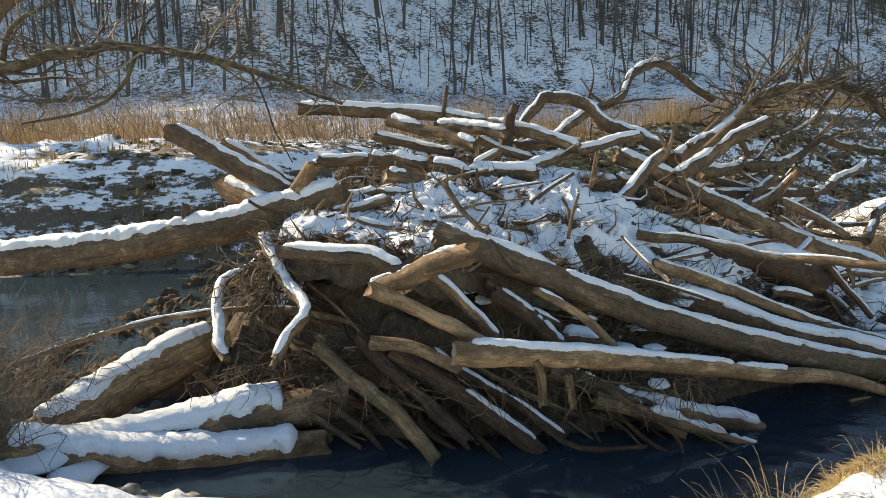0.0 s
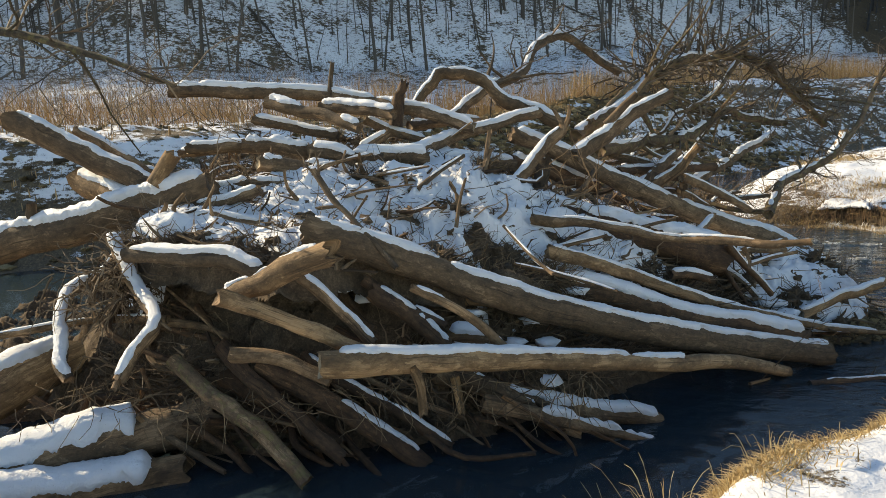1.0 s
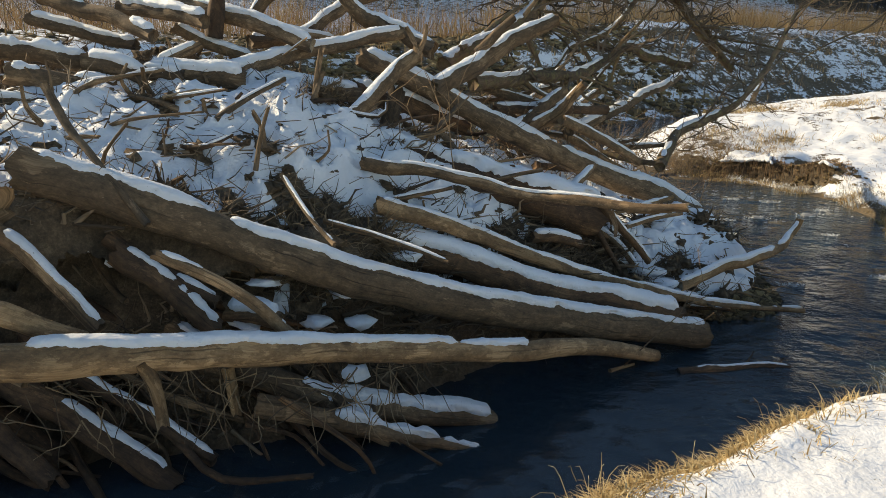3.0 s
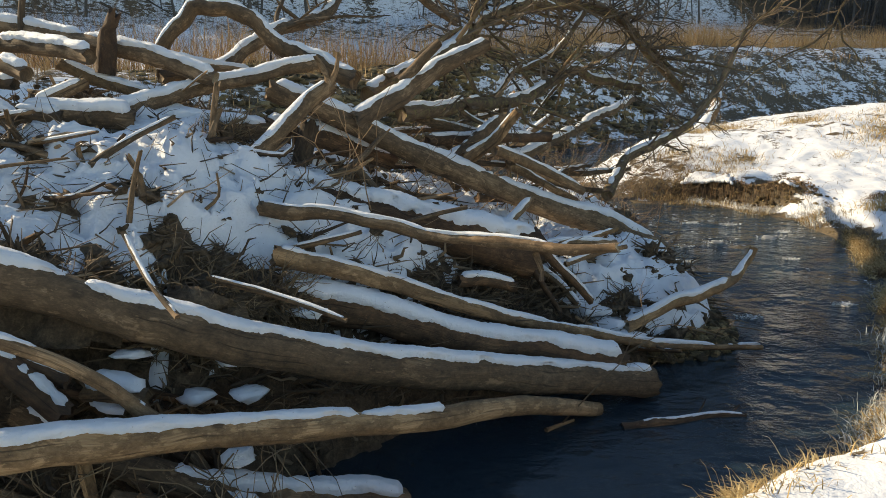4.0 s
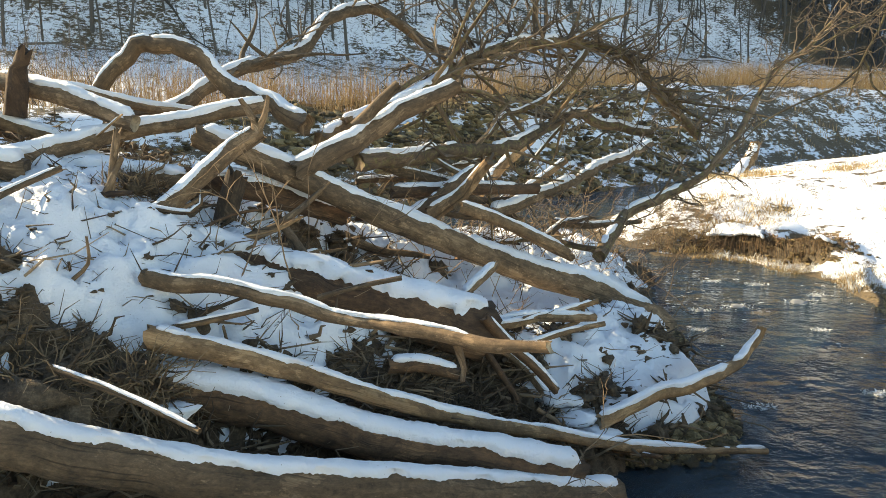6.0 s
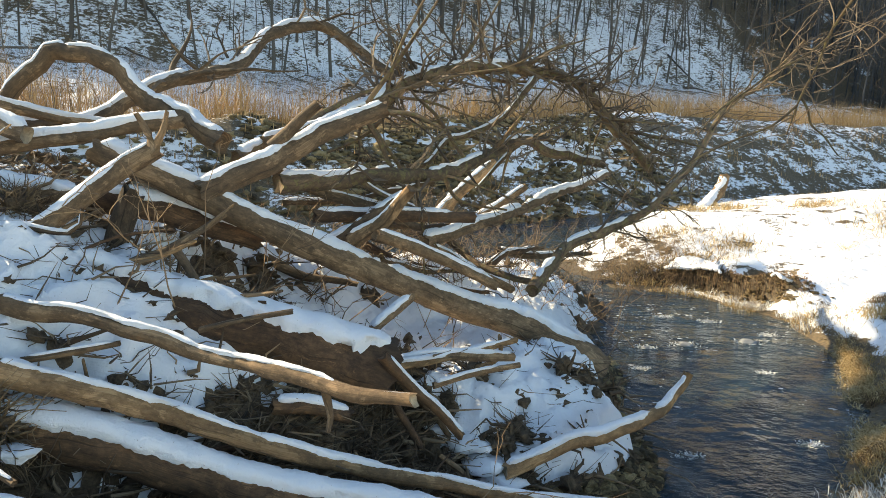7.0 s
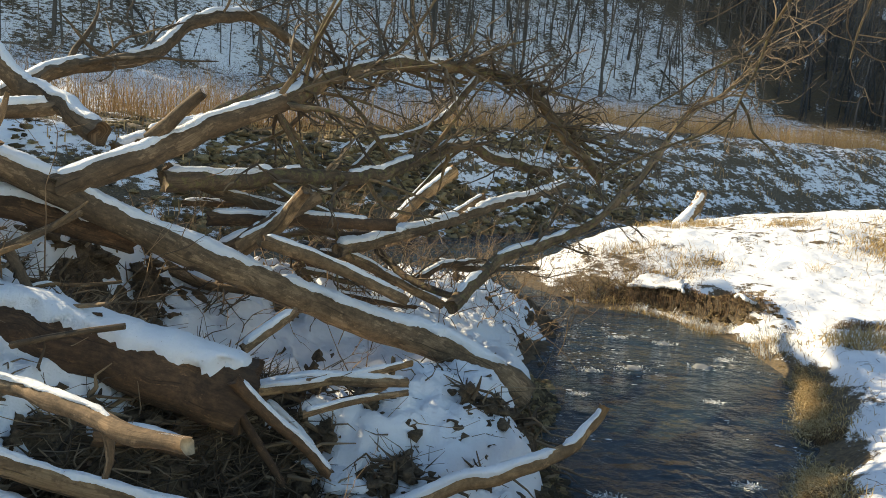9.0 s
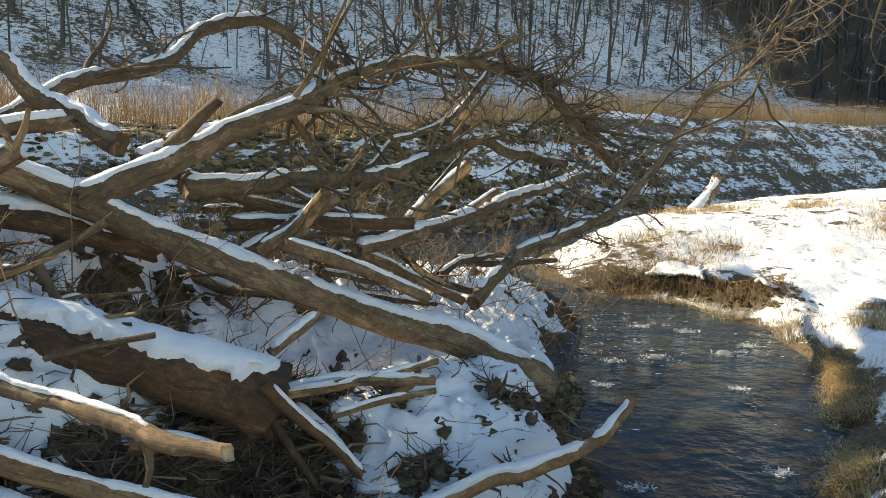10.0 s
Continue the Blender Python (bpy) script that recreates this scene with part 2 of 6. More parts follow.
def smooth_line(pts, step):
    """Points along a Catmull-Rom curve through pts, about step apart, with the fraction along the whole."""
    p = [Vector(q) for q in pts]
    p = [p[0] * 2 - p[1]] + p + [p[-1] * 2 - p[-2]]
    out = []
    for i in range(1, len(p) - 2):
        a, b, c, d = p[i - 1], p[i], p[i + 1], p[i + 2]
        n = max(1, round((c - b).length / step))
        for k in range(n):
            t = k / n
            out.append(0.5 * ((2 * b) + (c - a) * t + (2 * a - 5 * b + 4 * c - d) * t * t + (3 * b - a - 3 * c + d) * t ** 3))
    out.append(p[-2].copy())
    run = [0.0]
    for a, b in zip(out, out[1:]):
        run.append(run[-1] + (b - a).length)
    return out, run


def frames(line):
    """Tangent, side and up at every point of a line; up leans as near to the world's up as it can."""
    res, last = [], None
    for i in range(len(line)):
        t = (line[min(i + 1, len(line) - 1)] - line[max(i - 1, 0)]).normalized()
        ref = Vector((0, 0, 1)) if abs(t.z) < 0.93 else (last or Vector((0, 1, 0)))
        side = t.cross(ref).normalized()
        up = side.cross(t).normalized()
        last = up
        res.append((t, side, up))
    return res


def tube(line, run, radii, sides, seed, rough=0.1, ends=(0.0, 0.0), lobes=0.0):
    """A knobbly closed tube. ends: how ragged each end is, in radii."""
    rng = random.Random(seed)
    off = Vector((rng.uniform(-50, 50), rng.uniform(-50, 50), rng.uniform(-50, 50)))
    verts, uvs, faces = [], [], []
    fr = frames(line)
    ph = rng.uniform(0, 6.28)
    for i, c in enumerate(line):
        t, side, up = fr[i]
        r = radii[i]
        for k in range(sides + 1):
            a = -math.pi / 2 + 2 * math.pi * k / sides
            if k == sides:
                a = -math.pi / 2
            d = side * math.cos(a) + up * math.sin(a)
            q = off + c * 3.0 + d * (r * 4.0)
            w = 1 + rough * noise.noise(q) + rough * 0.6 * noise.noise(q * 3.1) + lobes * math.cos(3 * a + ph)
            v = c + d * (r * w)
            if i == 0 and ends[0]:
                v = v - t * r * ends[0] * (0.5 + noise.noise(off + d * 2.5))
            if i == len(line) - 1 and ends[1]:
                v = v + t * r * ends[1] * (0.5 + noise.noise(off - d * 2.5))
            verts.append(v)
            uvs.append((k / sides * 2 * math.pi * max(r, 0.01), run[i]))
    n = sides + 1
    for i in range(len(line) - 1):
        for k in range(sides):
            faces.append((i * n + k, i * n + k + 1, (i + 1) * n + k + 1, (i + 1) * n + k))
    mats = [0] * len(faces)
    for i, flip in ((0, True), (len(line) - 1, False)):
        ci = len(verts)
        t, r = fr[i][0], radii[i]
        verts.append(line[i] + t * r * (-0.15 if flip else 0.15) * (1 if ends[0 if flip else 1] else 0.3))
        uvs.append((0.0, run[i]))
        for k in range(sides):
            f = (i * n + k, i * n + k + 1, ci)
            faces.append(f[::-1] if not flip else f)
            mats.append(1)
    faces = [f[::-1] for f in faces]
    return verts, faces, uvs, mats


def cap(line, run, radii, seed, width=1.0, thick=0.05, gap=0.35, span=(0.0, 1.0)):
    """Snow lying along the top of a log: outer skin only, its edges sunk into the wood."""
    rng = random.Random(seed + 7)
    off = Vector((rng.uniform(-50, 50), rng.uniform(-50, 50), 3.0))
    spread = [(line[i].lerp(line[i + 1], k / 3), run[i] + (run[i + 1] - run[i]) * k / 3, radii[i] + (radii[i + 1] - radii[i]) * k / 3) for i in range(len(line) - 1) for k in range(3)]
    spread.append((line[-1], run[-1], radii[-1]))
    coarse = frames(line)
    fr = [tuple(coarse[i][j].lerp(coarse[i + 1][j], k / 3).normalized() for j in range(3)) for i in range(len(line) - 1) for k in range(3)] + [coarse[-1]]
    verts, faces = [], []
    m = 11
    total = run[-1]
    for i, (c, along_it, radius) in enumerate(spread):
        t, side, up = fr[i]
        s = along_it / total
        flat = max(0.0, 1 - t.z * t.z * 1.3)
        n1 = noise.noise(off + c * 1.7)
        n2 = noise.noise(off + c * 6.0)
        n3 = noise.noise(off + c * 17.0)
        ragged = 0.05 + 0.05 * n3
        fade = min(1.0, max(0.0, (s - span[0]) * total / ragged), max(0.0, (span[1] - s) * total / ragged))
        body = max(0.0, min(1.0, (n1 + 0.78 - gap + 0.30 * n2 + 0.22 * n3) * 3.0)) * fade
        half = width * (0.80 + 0.16 * n1 + 0.20 * n2 + 0.10 * n3) * (0.35 + 0.65 * body)
        th = thick * (0.85 + 0.25 * n1 + 0.20 * n2) * flat * body - (1 - min(1, body * 3)) * 0.03
        shift = 0.12 * noise.noise(off + c * 2.3 + Vector((9, 0, 0)))
        for k in range(m):
            u = -1 + 2 * k / (m - 1)
            edge = (0.22 * noise.noise(off + c * 6.5 + Vector((u * 4, 0, 0))) + 0.20 * noise.noise(off + c * 15 + Vector((u * 4, 0, 0))) + 0.16 * noise.noise(off + c * 38 + Vector((u * 4, 0, 0)))) if abs(u) > 0.7 else 0.0
            a = math.pi / 2 + u * half + shift + edge
            prof = (1 - abs(u) ** 3.2) ** 0.6 if abs(u) < 1 else 0.0
            lump = (0.22 * noise.noise(off + c * 12 + Vector((u * 3, 0, 0))) + 0.16 * noise.noise(off + c * 31 + Vector((u * 5, 0, 0)))) * thick * prof
            rr = radius * (0.90 if k in (0, m - 1) else 1.02) + max(th, -0.03) * prof + lump
            verts.append(c + side * (rr * math.cos(a)) + up * (rr * math.sin(a)))
    for i in range(len(spread) - 1):
        for k in range(m - 1):
            faces.append((i * m + k, (i + 1) * m + k, (i + 1) * m + k + 1, i * m + k + 1))
    return verts, faces


COUNT = [100]


def crooked(line, run, amount, seed):
    """The line with small bends, none at its ends."""
    out = []
    for c, s, a in zip(line, run, amount):
        e = min(1.0, s / 0.25, (run[-1] - s) / 0.25)
        w = Vector([noise.noise(Vector((s * 1.9, seed * 1.3, 20 * k))) + 0.5 * noise.noise(Vector((s * 5.3, seed * 1.3, 20 * k + 7))) for k in range(3)])
        out.append(c + w * (a * e))
    return out


def log(label, pts, r0, r1, mat=WOOD, name="log", category="log", snow=0.05, width=1.0, gap=0.36, span=(0.0, 1.0), rough=0.14, ends=(0.6, 0.6), cut=False, step=0.07,
        sides=14, limbs=(), group="logs of the jam", twigs=0, lobes=0.03, kink=0.45, shoots=0):
    """A fallen trunk or limb as a thing of its own: trunk, snow along its back, stubs and limbs."""
    COUNT[0] += 1
    seed = COUNT[0]
    base = min((Vector(p) for p in pts), key=lambda p: p.z)
    root = tagged(new(name), label, category, group)
    root.matrix_basis = Matrix.Translation(base)
    line, run = smooth_line(pts, step)
    k = run[-1]
    radii = [(r0 + (r1 - r0) * s / k) * (1 + 0.13 * noise.noise(Vector((s * 2.2, seed, 0))) + 0.07 * noise.noise(Vector((s * 7.0, seed, 5)))) for s in run]
    line = crooked(line, run, [kink * r * min(1.0, 0.07 / r) for r in radii], seed)
    v, f, uv, fm = tube(line, run, radii, sides, seed, rough, ends, lobes)
    mesh_object("trunk", v, f, None, root, uvs=uv, materials=[mat, CUT if cut else mat], face_mats=fm)
    if snow:
        v, f = cap(line, run, radii, seed, width, snow, gap, span)
        mesh_object("snow_cap", v, f, SNOW, root, "white snow lying along the top")
    grow = random.Random(seed + 55)
    limbs = list(limbs)
    for _ in range(shoots):
        i = grow.randrange(len(line) // 5, len(line) - 1)
        along = (line[i + 1] - line[i - 1]).normalized()
        d = (along * grow.uniform(0.2, 1.0) + Vector((grow.gauss(0, 0.7), grow.gauss(0, 0.6), grow.gauss(0.0, 0.5)))).normalized()
        reach, q, way = grow.uniform(0.5, 1.5), line[i].copy(), [line[i].copy()]
        for _ in range(5):
            d = (d + Vector((grow.gauss(0, 0.16), grow.gauss(0, 0.16), grow.gauss(-0.02, 0.15)))).normalized()
            q = q + d * reach / 5
            way.append(q.copy())
        w = max(0.010, radii[i] * grow.uniform(0.25, 0.5))
        limbs.append((way, w, 0.005, 0))
    for limb in limbs:
        lpts, a, b, lsnow = limb
        l2, run2 = smooth_line(lpts, max(0.03, step * 0.8))
        rad2 = [a + (b - a) * s / run2[-1] for s in run2]
        l2 = crooked(l2, run2, [r * 0.7 * min(1, s * 6) for r, s in zip(rad2, run2)], seed + 13)
        v, f, uv, fm = tube(l2, run2, rad2, 8, seed + 31, rough, (0, 0.8))
        mesh_object("branch", v, f, None, root, uvs=uv, materials=[mat, mat], face_mats=fm)
        if lsnow:
            v, f = cap(l2, run2, rad2, seed + 9, 0.95, lsnow, 0.35)
            mesh_object("snow_cap", v, f, SNOW, root, "white snow lying along the top")
    if twigs:
        rng = random.Random(seed + 77)
        vs, fs = [], []
        for _ in range(twigs):
            i = rng.randrange(len(line) // 4, len(line))
            spray(vs, fs, line[i], rng, rng.uniform(0.25, 0.8), radii[i] * 0.25 + 0.003)
        tagged(mesh_object("twig_spray", vs, fs, TWIG, root, "thin bare brown twigs", smooth=False), kind="stuff")
    return root


def strand(vs, fs, pts, r0, r1, sides=3):
    """A thin three-sided rod along a few points, added to a list of vertices and faces."""
    n0 = len(vs)
    k = len(pts) - 1
    for i, p in enumerate(pts):
        t = (pts[min(i + 1, k)] - pts[max(i - 1, 0)])
        t = t.normalized() if t.length > 1e-6 else Vector((0, 0, 1))
        a = t.orthogonal().normalized()
        b = t.cross(a)
        r = r0 + (r1 - r0) * i / max(k, 1)
        for j in range(sides):
            w = 2 * math.pi * j / sides
            vs.append(p + a * (r * math.cos(w)) + b * (r * math.sin(w)))
    for i in range(k):
        for j in range(sides):
            j2 = (j + 1) % sides
            fs.append((n0 + i * sides + j, n0 + i * sides + j2, n0 + (i + 1) * sides + j2, n0 + (i + 1) * sides + j))


def spray(vs, fs, start, rng, length, r, way=None, depth=2):
    """A bent twig with smaller ones on it."""
    if way is None:
        way = Vector((rng.uniform(-1, 1), rng.uniform(-1, 1), rng.uniform(-0.5, 0.9))).normalized()
    pts, p, d = [start.copy()], start.copy(), way.copy()
    n = 5
    for i in range(n):
        d = (d + Vector((rng.gauss(0, 0.22), rng.gauss(0, 0.22), rng.gauss(0, 0.2)))).normalized()
        p = p + d * (length / n)
        pts.append(p.copy())
        if depth > 0 and i > 0 and rng.random() < 0.65:
            spray(vs, fs, p, rng, length * rng.uniform(0.3, 0.6), r * 0.6, (d + Vector((rng.gauss(0, 0.7), rng.gauss(0, 0.7), rng.gauss(0, 0.6)))).normalized(), depth - 1)
    strand(vs, fs, pts, r, r * 0.35)


# a ball to be broken into clods, lumps and plates
BALL = bmesh.new()
bmesh.ops.create_icosphere(BALL, subdivisions=2, radius=1)
BALL_V, BALL_F = [v.co.copy() for v in BALL.verts], [tuple(v.index for v in f.verts) for f in BALL.faces]
BALL.free()


def clods(spots, seed, rough=1.0):
    rng = random.Random(seed)
    vs, fs = [], []
    for x, y, z, r, flat in spots:
        off = Vector((rng.uniform(-90, 90), rng.uniform(-90, 90), rng.uniform(-90, 90)))
        n0 = len(vs)
        turn = Matrix.Rotation(rng.uniform(0, 6.28), 3, "Z")
        long = rng.uniform(0.8, 1.7)
        for c in BALL_V:
            w = r * (1 + 0.7 * noise.noise(c * 1.5 + off) + rough * (0.75 * noise.noise(c * 3.7 + off) + 0.5 * noise.noise(c * 8 + off)))
            q = turn @ Vector((c.x * long, c.y, c.z * flat))
            vs.append((x + q.x * w, y + q.y * w, z + q.z * w))
        fs += [tuple(n0 + k for k in f) for f in BALL_F]
    return vs, fs


# ---- the land ----
NEAR_EDGE = [(-60, 16), (-25, 11), (-12, 9.2), (-6, 7.2), (-3.4, 5.5), (-2.4, 4.75), (-1.3, 4.45), (-0.2, 4.45), (0.7, 4.1), (1.6, 3.85), (2.4, 4.33), (3.13, 4.85), (3.82, 5.17), (4.43, 5.56), (5.42, 6.0), (6.35, 6.74),
             (7.1, 7.75), (7.7, 8.6), (8.35, 9.6), (8.95, 10.7), (9.2, 12.2), (8.8, 12.8), (8.4, 13.7), (7.45, 14.1), (7.1, 15.2), (7.0, 17.0), (8.6, 19.4), (14, 24.3), (30, 31.5), (70, 41)]
FAR_EDGE = [(70, 46), (32, 36), (16, 28.5), (9.5, 23.5), (6, 20.5), (2, 18.2), (-1.5, 16.2), (-4.6, 13.0), (-8, 12.2), (-13, 12.0), (-25, 15.0), (-60, 24)]
SHORE = np.array(NEAR_EDGE + FAR_EDGE, dtype=float)


def shore_distance(x, y):
    """Signed distance to the stream's edge (land positive) and whether the far bank is the nearer."""
    best, far = np.full(x.shape, 1e9), np.zeros(x.shape, bool)
    inside = np.zeros(x.shape, bool)
    n = len(SHORE)
    for i in range(n):
        (ax, ay), (bx, by) = SHORE[i], SHORE[(i + 1) % n]
        if i != len(NEAR_EDGE) - 1 and i != n - 1:
            t = np.clip(((x - ax) * (bx - ax) + (y - ay) * (by - ay)) / ((bx - ax) ** 2 + (by - ay) ** 2), 0, 1)
            d = np.hypot(x - ax - t * (bx - ax), y - ay - t * (by - ay))
            hit = d < best
            best = np.where(hit, d, best)
            far = np.where(hit, i >= len(NEAR_EDGE), far)
        cross = ((ay > y) != (by > y)) & (x < (bx - ax) * (y - ay) / (by - ay + 1e-12) + ax)
        inside ^= cross
    return np.where(inside, -best, best), far


def sstep(a, b, x):
    t = np.clip((x - a) / (b - a), 0.0, 1.0)
    return t * t * (3 - 2 * t)


def wave(x, y, s, k):
    """Soft even noise out of a few crossed waves, about -1 to 1."""
    r = np.random.RandomState(k)
    out = np.zeros_like(x)
    for _ in range(9):
        a, p, q = r.uniform(0, 6.28), r.uniform(0, 6.28), r.uniform(0.6, 1.7)
        out += np.sin((x * np.cos(a) + y * np.sin(a)) * s * q + p + 0.8 * np.sin((y * np.cos(a) - x * np.sin(a)) * s * 0.7 + p))
    return out / 4.5


def fractal(x, y, s, k, octaves=3, fade=0.5):
    """Value noise in a few octaves, about -1 to 1."""
    table = np.random.RandomState(k).uniform(-1, 1, (256, 256))
    out, amp, total = np.zeros_like(x), 1.0, 0.0
    for o in range(octaves):
        u, v = x * s + 17.3 * o, y * s + 9.1 * o
        i, j = np.floor(u).astype(int), np.floor(v).astype(int)
        a, b = u - i, v - j
        a, b = a * a * (3 - 2 * a), b * b * (3 - 2 * b)
        i0, j0, i1, j1 = i % 256, j % 256, (i + 1) % 256, (j + 1) % 256
        out += amp * ((table[j0, i0] * (1 - a) + table[j0, i1] * a) * (1 - b) + (table[j1, i0] * (1 - a) + table[j1, i1] * a) * b)
        total += amp
        amp, s = amp * fade, s * 2.1
    return out / total * 1.5


def land_height(x, y):
    d, far = shore_distance(x, y)
    d = d + 0.10 * wave(x, y, 2.1, 15) * sstep(0, 1, 1 - np.abs(d) / 3) + 0.05 * wave(x, y, 7, 16) * sstep(0, 1, 1 - np.abs(d) / 1.5)
    bed = np.maximum(-0.55, d * 0.55) + 0.03 * wave(x, y, 5, 3)
    soft = 0.30 + 0.5 * (1 - sstep(-0.5, 2.2, x)) + 0.25 * sstep(6.5, 8.5, y) + 1.1 * sstep(12.6, 14.0, y)
    near = (0.40 - 0.10 * sstep(6.5, 8.5, y) + 0.38 * sstep(12.5, 19, y)) * sstep(0, 1, (d + 0.02) / soft) + 0.45 * sstep(0.2, 6.0, d) + 0.05 * wave(x, y, 1.4, 5) * sstep(0.1, 1, d) + (0.045 * fractal(x * 0.9 + y * 0.4, y * 0.9 - x * 0.4, 1.9, 6, 3, 0.55) + 0.024 * fractal(x * 0.8 - y * 0.6, y * 0.8 + x * 0.6, 5.5, 7, 2)) * sstep(0.1, 0.7, d)
    near = near + 0.25 * sstep(8, 25, y) * sstep(0.5, 6, d) - 0.16 * np.exp(-((x - 9.9) ** 2 + (y - 12.2) ** 2) / 0.10)
    zone = step_zone(x, y)
    near = near - 0.34 * zone * (1 - sstep(0.52, 0.68, d)) + 0.16 * zone * sstep(0.52, 0.68, d) * (1 - sstep(0.9, 2.4, d)) - 0.55 * np.clip(1.6 * np.exp(-((x - 9.78) / 0.30) ** 2 - ((y - 13.72) / 0.26) ** 2), 0, 1)
    steep = 3.2 + 0.5 * sstep(-4, 1, x) + 2.0 * sstep(3, 14, x)
    crest = 2.35 + 1.0 * sstep(2, 16, x)
    fz = crest * sstep(0, 1, d / steep) ** 0.8 + (0.09 * wave(x, y, 2.4, 8) + 0.14 * fractal(x, y, 1.0, 10, 3)) * sstep(0.2, 2, d)
    fz = fz + 0.4 * sstep(8, 14, d) + np.clip(d - 12, 0, 14) * 0.19 + 1.2 * 36 * (1 - np.exp(-np.clip(d - 26, 0, 120) / 36)) + 0.5 * wave(x, y, 0.11, 11) * sstep(12, 30, d) + 0.35 * fractal(x, y, 0.22, 12, 3) * sstep(14, 26, d)
    fz = fz + 0.05 * np.sin(fz * 10.0 + 1.8 * wave(x, y, 0.7, 33)) * sstep(0.3, 1.5, d) * (1 - sstep(5.0, 7.5, d))
    land = np.where(far, fz, near)
    return np.where(d > 0, np.maximum(land, 0.012), np.minimum(bed, -0.012)), d, far


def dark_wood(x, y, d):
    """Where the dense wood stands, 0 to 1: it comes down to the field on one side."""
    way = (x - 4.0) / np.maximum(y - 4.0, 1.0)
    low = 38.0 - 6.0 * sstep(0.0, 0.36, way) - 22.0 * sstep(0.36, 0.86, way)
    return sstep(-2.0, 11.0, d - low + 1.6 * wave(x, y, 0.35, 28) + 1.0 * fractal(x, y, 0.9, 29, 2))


def step_zone(x, y):
    """Where the bank is cut into a step, 0 to 1."""
    return np.clip(1.6 * np.exp(-((x - 9.25) / 1.05) ** 2 - ((y - 13.75) / 0.85) ** 2), 0, 1)


def axis(lo, hi, c0, c1, fine, grow):
    a = list(np.arange(c0, c1, fine))
    s = fine
    while a[-1] < hi:
        s *= grow
        a.append(a[-1] + s)
    s = fine
    while a[0] > lo:
        s *= grow
        a.insert(0, a[0] - s)
    return np.array(a)


LAND = {}


def build_ground():
    xs, ys = axis(-190, 220, -3.5, 12.5, 0.075, 1.021), axis(-30, 230, 2.0, 16.0, 0.075, 1.018)
    X, Y = np.meshgrid(xs, ys)
    Z, d, far = land_height(X, Y)
    nx, ny = len(xs), len(ys)
    verts = np.stack([X, Y, Z], -1).reshape(-1, 3)
    i = np.arange(nx * ny).reshape(ny, nx)
    faces = np.stack([i[:-1, :-1], i[:-1, 1:], i[1:, 1:], i[1:, :-1]], -1).reshape(-1, 4)
    slope = sstep(0.2, 0.8, d) * (1 - sstep(5.5, 8.5, d))
    cover = np.where(far, 0.66 + 0.10 * (1 - sstep(-4, 0, X)) + 0.12 * wave(X, Y, 0.5, 21) + 0.16 * fractal(X, Y, 1.3, 26, 3) - 0.18 * slope - 0.12 * (1 - sstep(0.3, 2.2, d)) - 0.5 * (1 - sstep(-3, 0, X)) * (1 - sstep(0.15, 0.8, d)), 0.84 + 0.12 * wave(X, Y, 1.0, 22) + 0.20 * fractal(X, Y, 3.0, 23, 3))
    cover = np.where(~far, cover - 0.75 * (1 - sstep(0.02 + 0.08 * sstep(4.5, 6.5, X), 0.14 + 0.28 * sstep(4.5, 6.5, X), d + 0.16 * fractal(X, Y, 1.7, 91, 3) * sstep(4.5, 6.5, X))), cover)
    cover = np.where(far, cover + 0.15 * np.sin(Z * 10.0 + 1.8 * wave(X, Y, 0.7, 33) + 1.2) * slope, cover)
    cover = np.where(far & (d > 20), 0.60 - 0.03 * sstep(24, 28, d) + 0.15 * fractal(X, Y, 0.5, 27, 4, 0.6) + 0.06 * wave(X, Y, 0.15, 25), cover)
    cover = np.where(far, cover - (0.62 + 0.7 * fractal(X, Y, 0.7, 30, 3)) * dark_wood(X, Y, d), cover)
    cover = np.where(~far, cover - 0.42 * np.exp(-((X - 8.1) / 1.2) ** 2 - ((Y - 14.7) / 1.2) ** 2) - 0.12 * sstep(13, 16, Y), cover)
    cover = np.where(d < 0.05, -0.8, cover)
    cover = np.where(d < -0.12, -1.5, cover)
    cover = np.where(~far & (d > 0.42) & (d < 0.76), cover - 1.1 * step_zone(X, Y), cover)
    cover = cover - 1.2 * np.exp(-((X - 9.78) / 0.32) ** 2 - ((Y - 13.72) / 0.28) ** 2)
    LAND.update(xs=xs.tolist(), ys=ys.tolist(), z=Z.tolist(), d=d.tolist(), far=far.tolist())
    ob = mesh_object("ground", verts.tolist(), faces.tolist(), GROUND)
    at = ob.data.attributes.new("cover", "FLOAT", "POINT")
    at.data.foreach_set("value", cover.astype(np.float32).ravel())
    return tagged(ob, "snowy stream banks with dead grass and a wooded hill", "ground", kind="structure")


build_ground()
water = mesh_object("water", [(-60, 3, 0), (70, 3, 0), (70, 46, 0), (-60, 46, 0)], [(0, 1, 2, 3)], WATER)
tagged(water, "dark clear stream water with ripples", "water", kind="structure")
water.visible_shadow = False


def height_at(x, y):
    """The ground's height, the distance to the water and whether it is the far bank, off the ground's own grid."""
    xs, ys, z = LAND["xs"], LAND["ys"], LAND["z"]
    i = min(max(bisect_left(xs, x) - 1, 0), len(xs) - 2)
    j = min(max(bisect_left(ys, y) - 1, 0), len(ys) - 2)
    u, w = (x - xs[i]) / (xs[i + 1] - xs[i]), (y - ys[j]) / (ys[j + 1] - ys[j])
    h = (z[j][i] * (1 - u) + z[j][i + 1] * u) * (1 - w) + (z[j + 1][i] * (1 - u) + z[j + 1][i + 1] * u) * w
    return h, LAND["d"][j][i], LAND["far"][j][i]


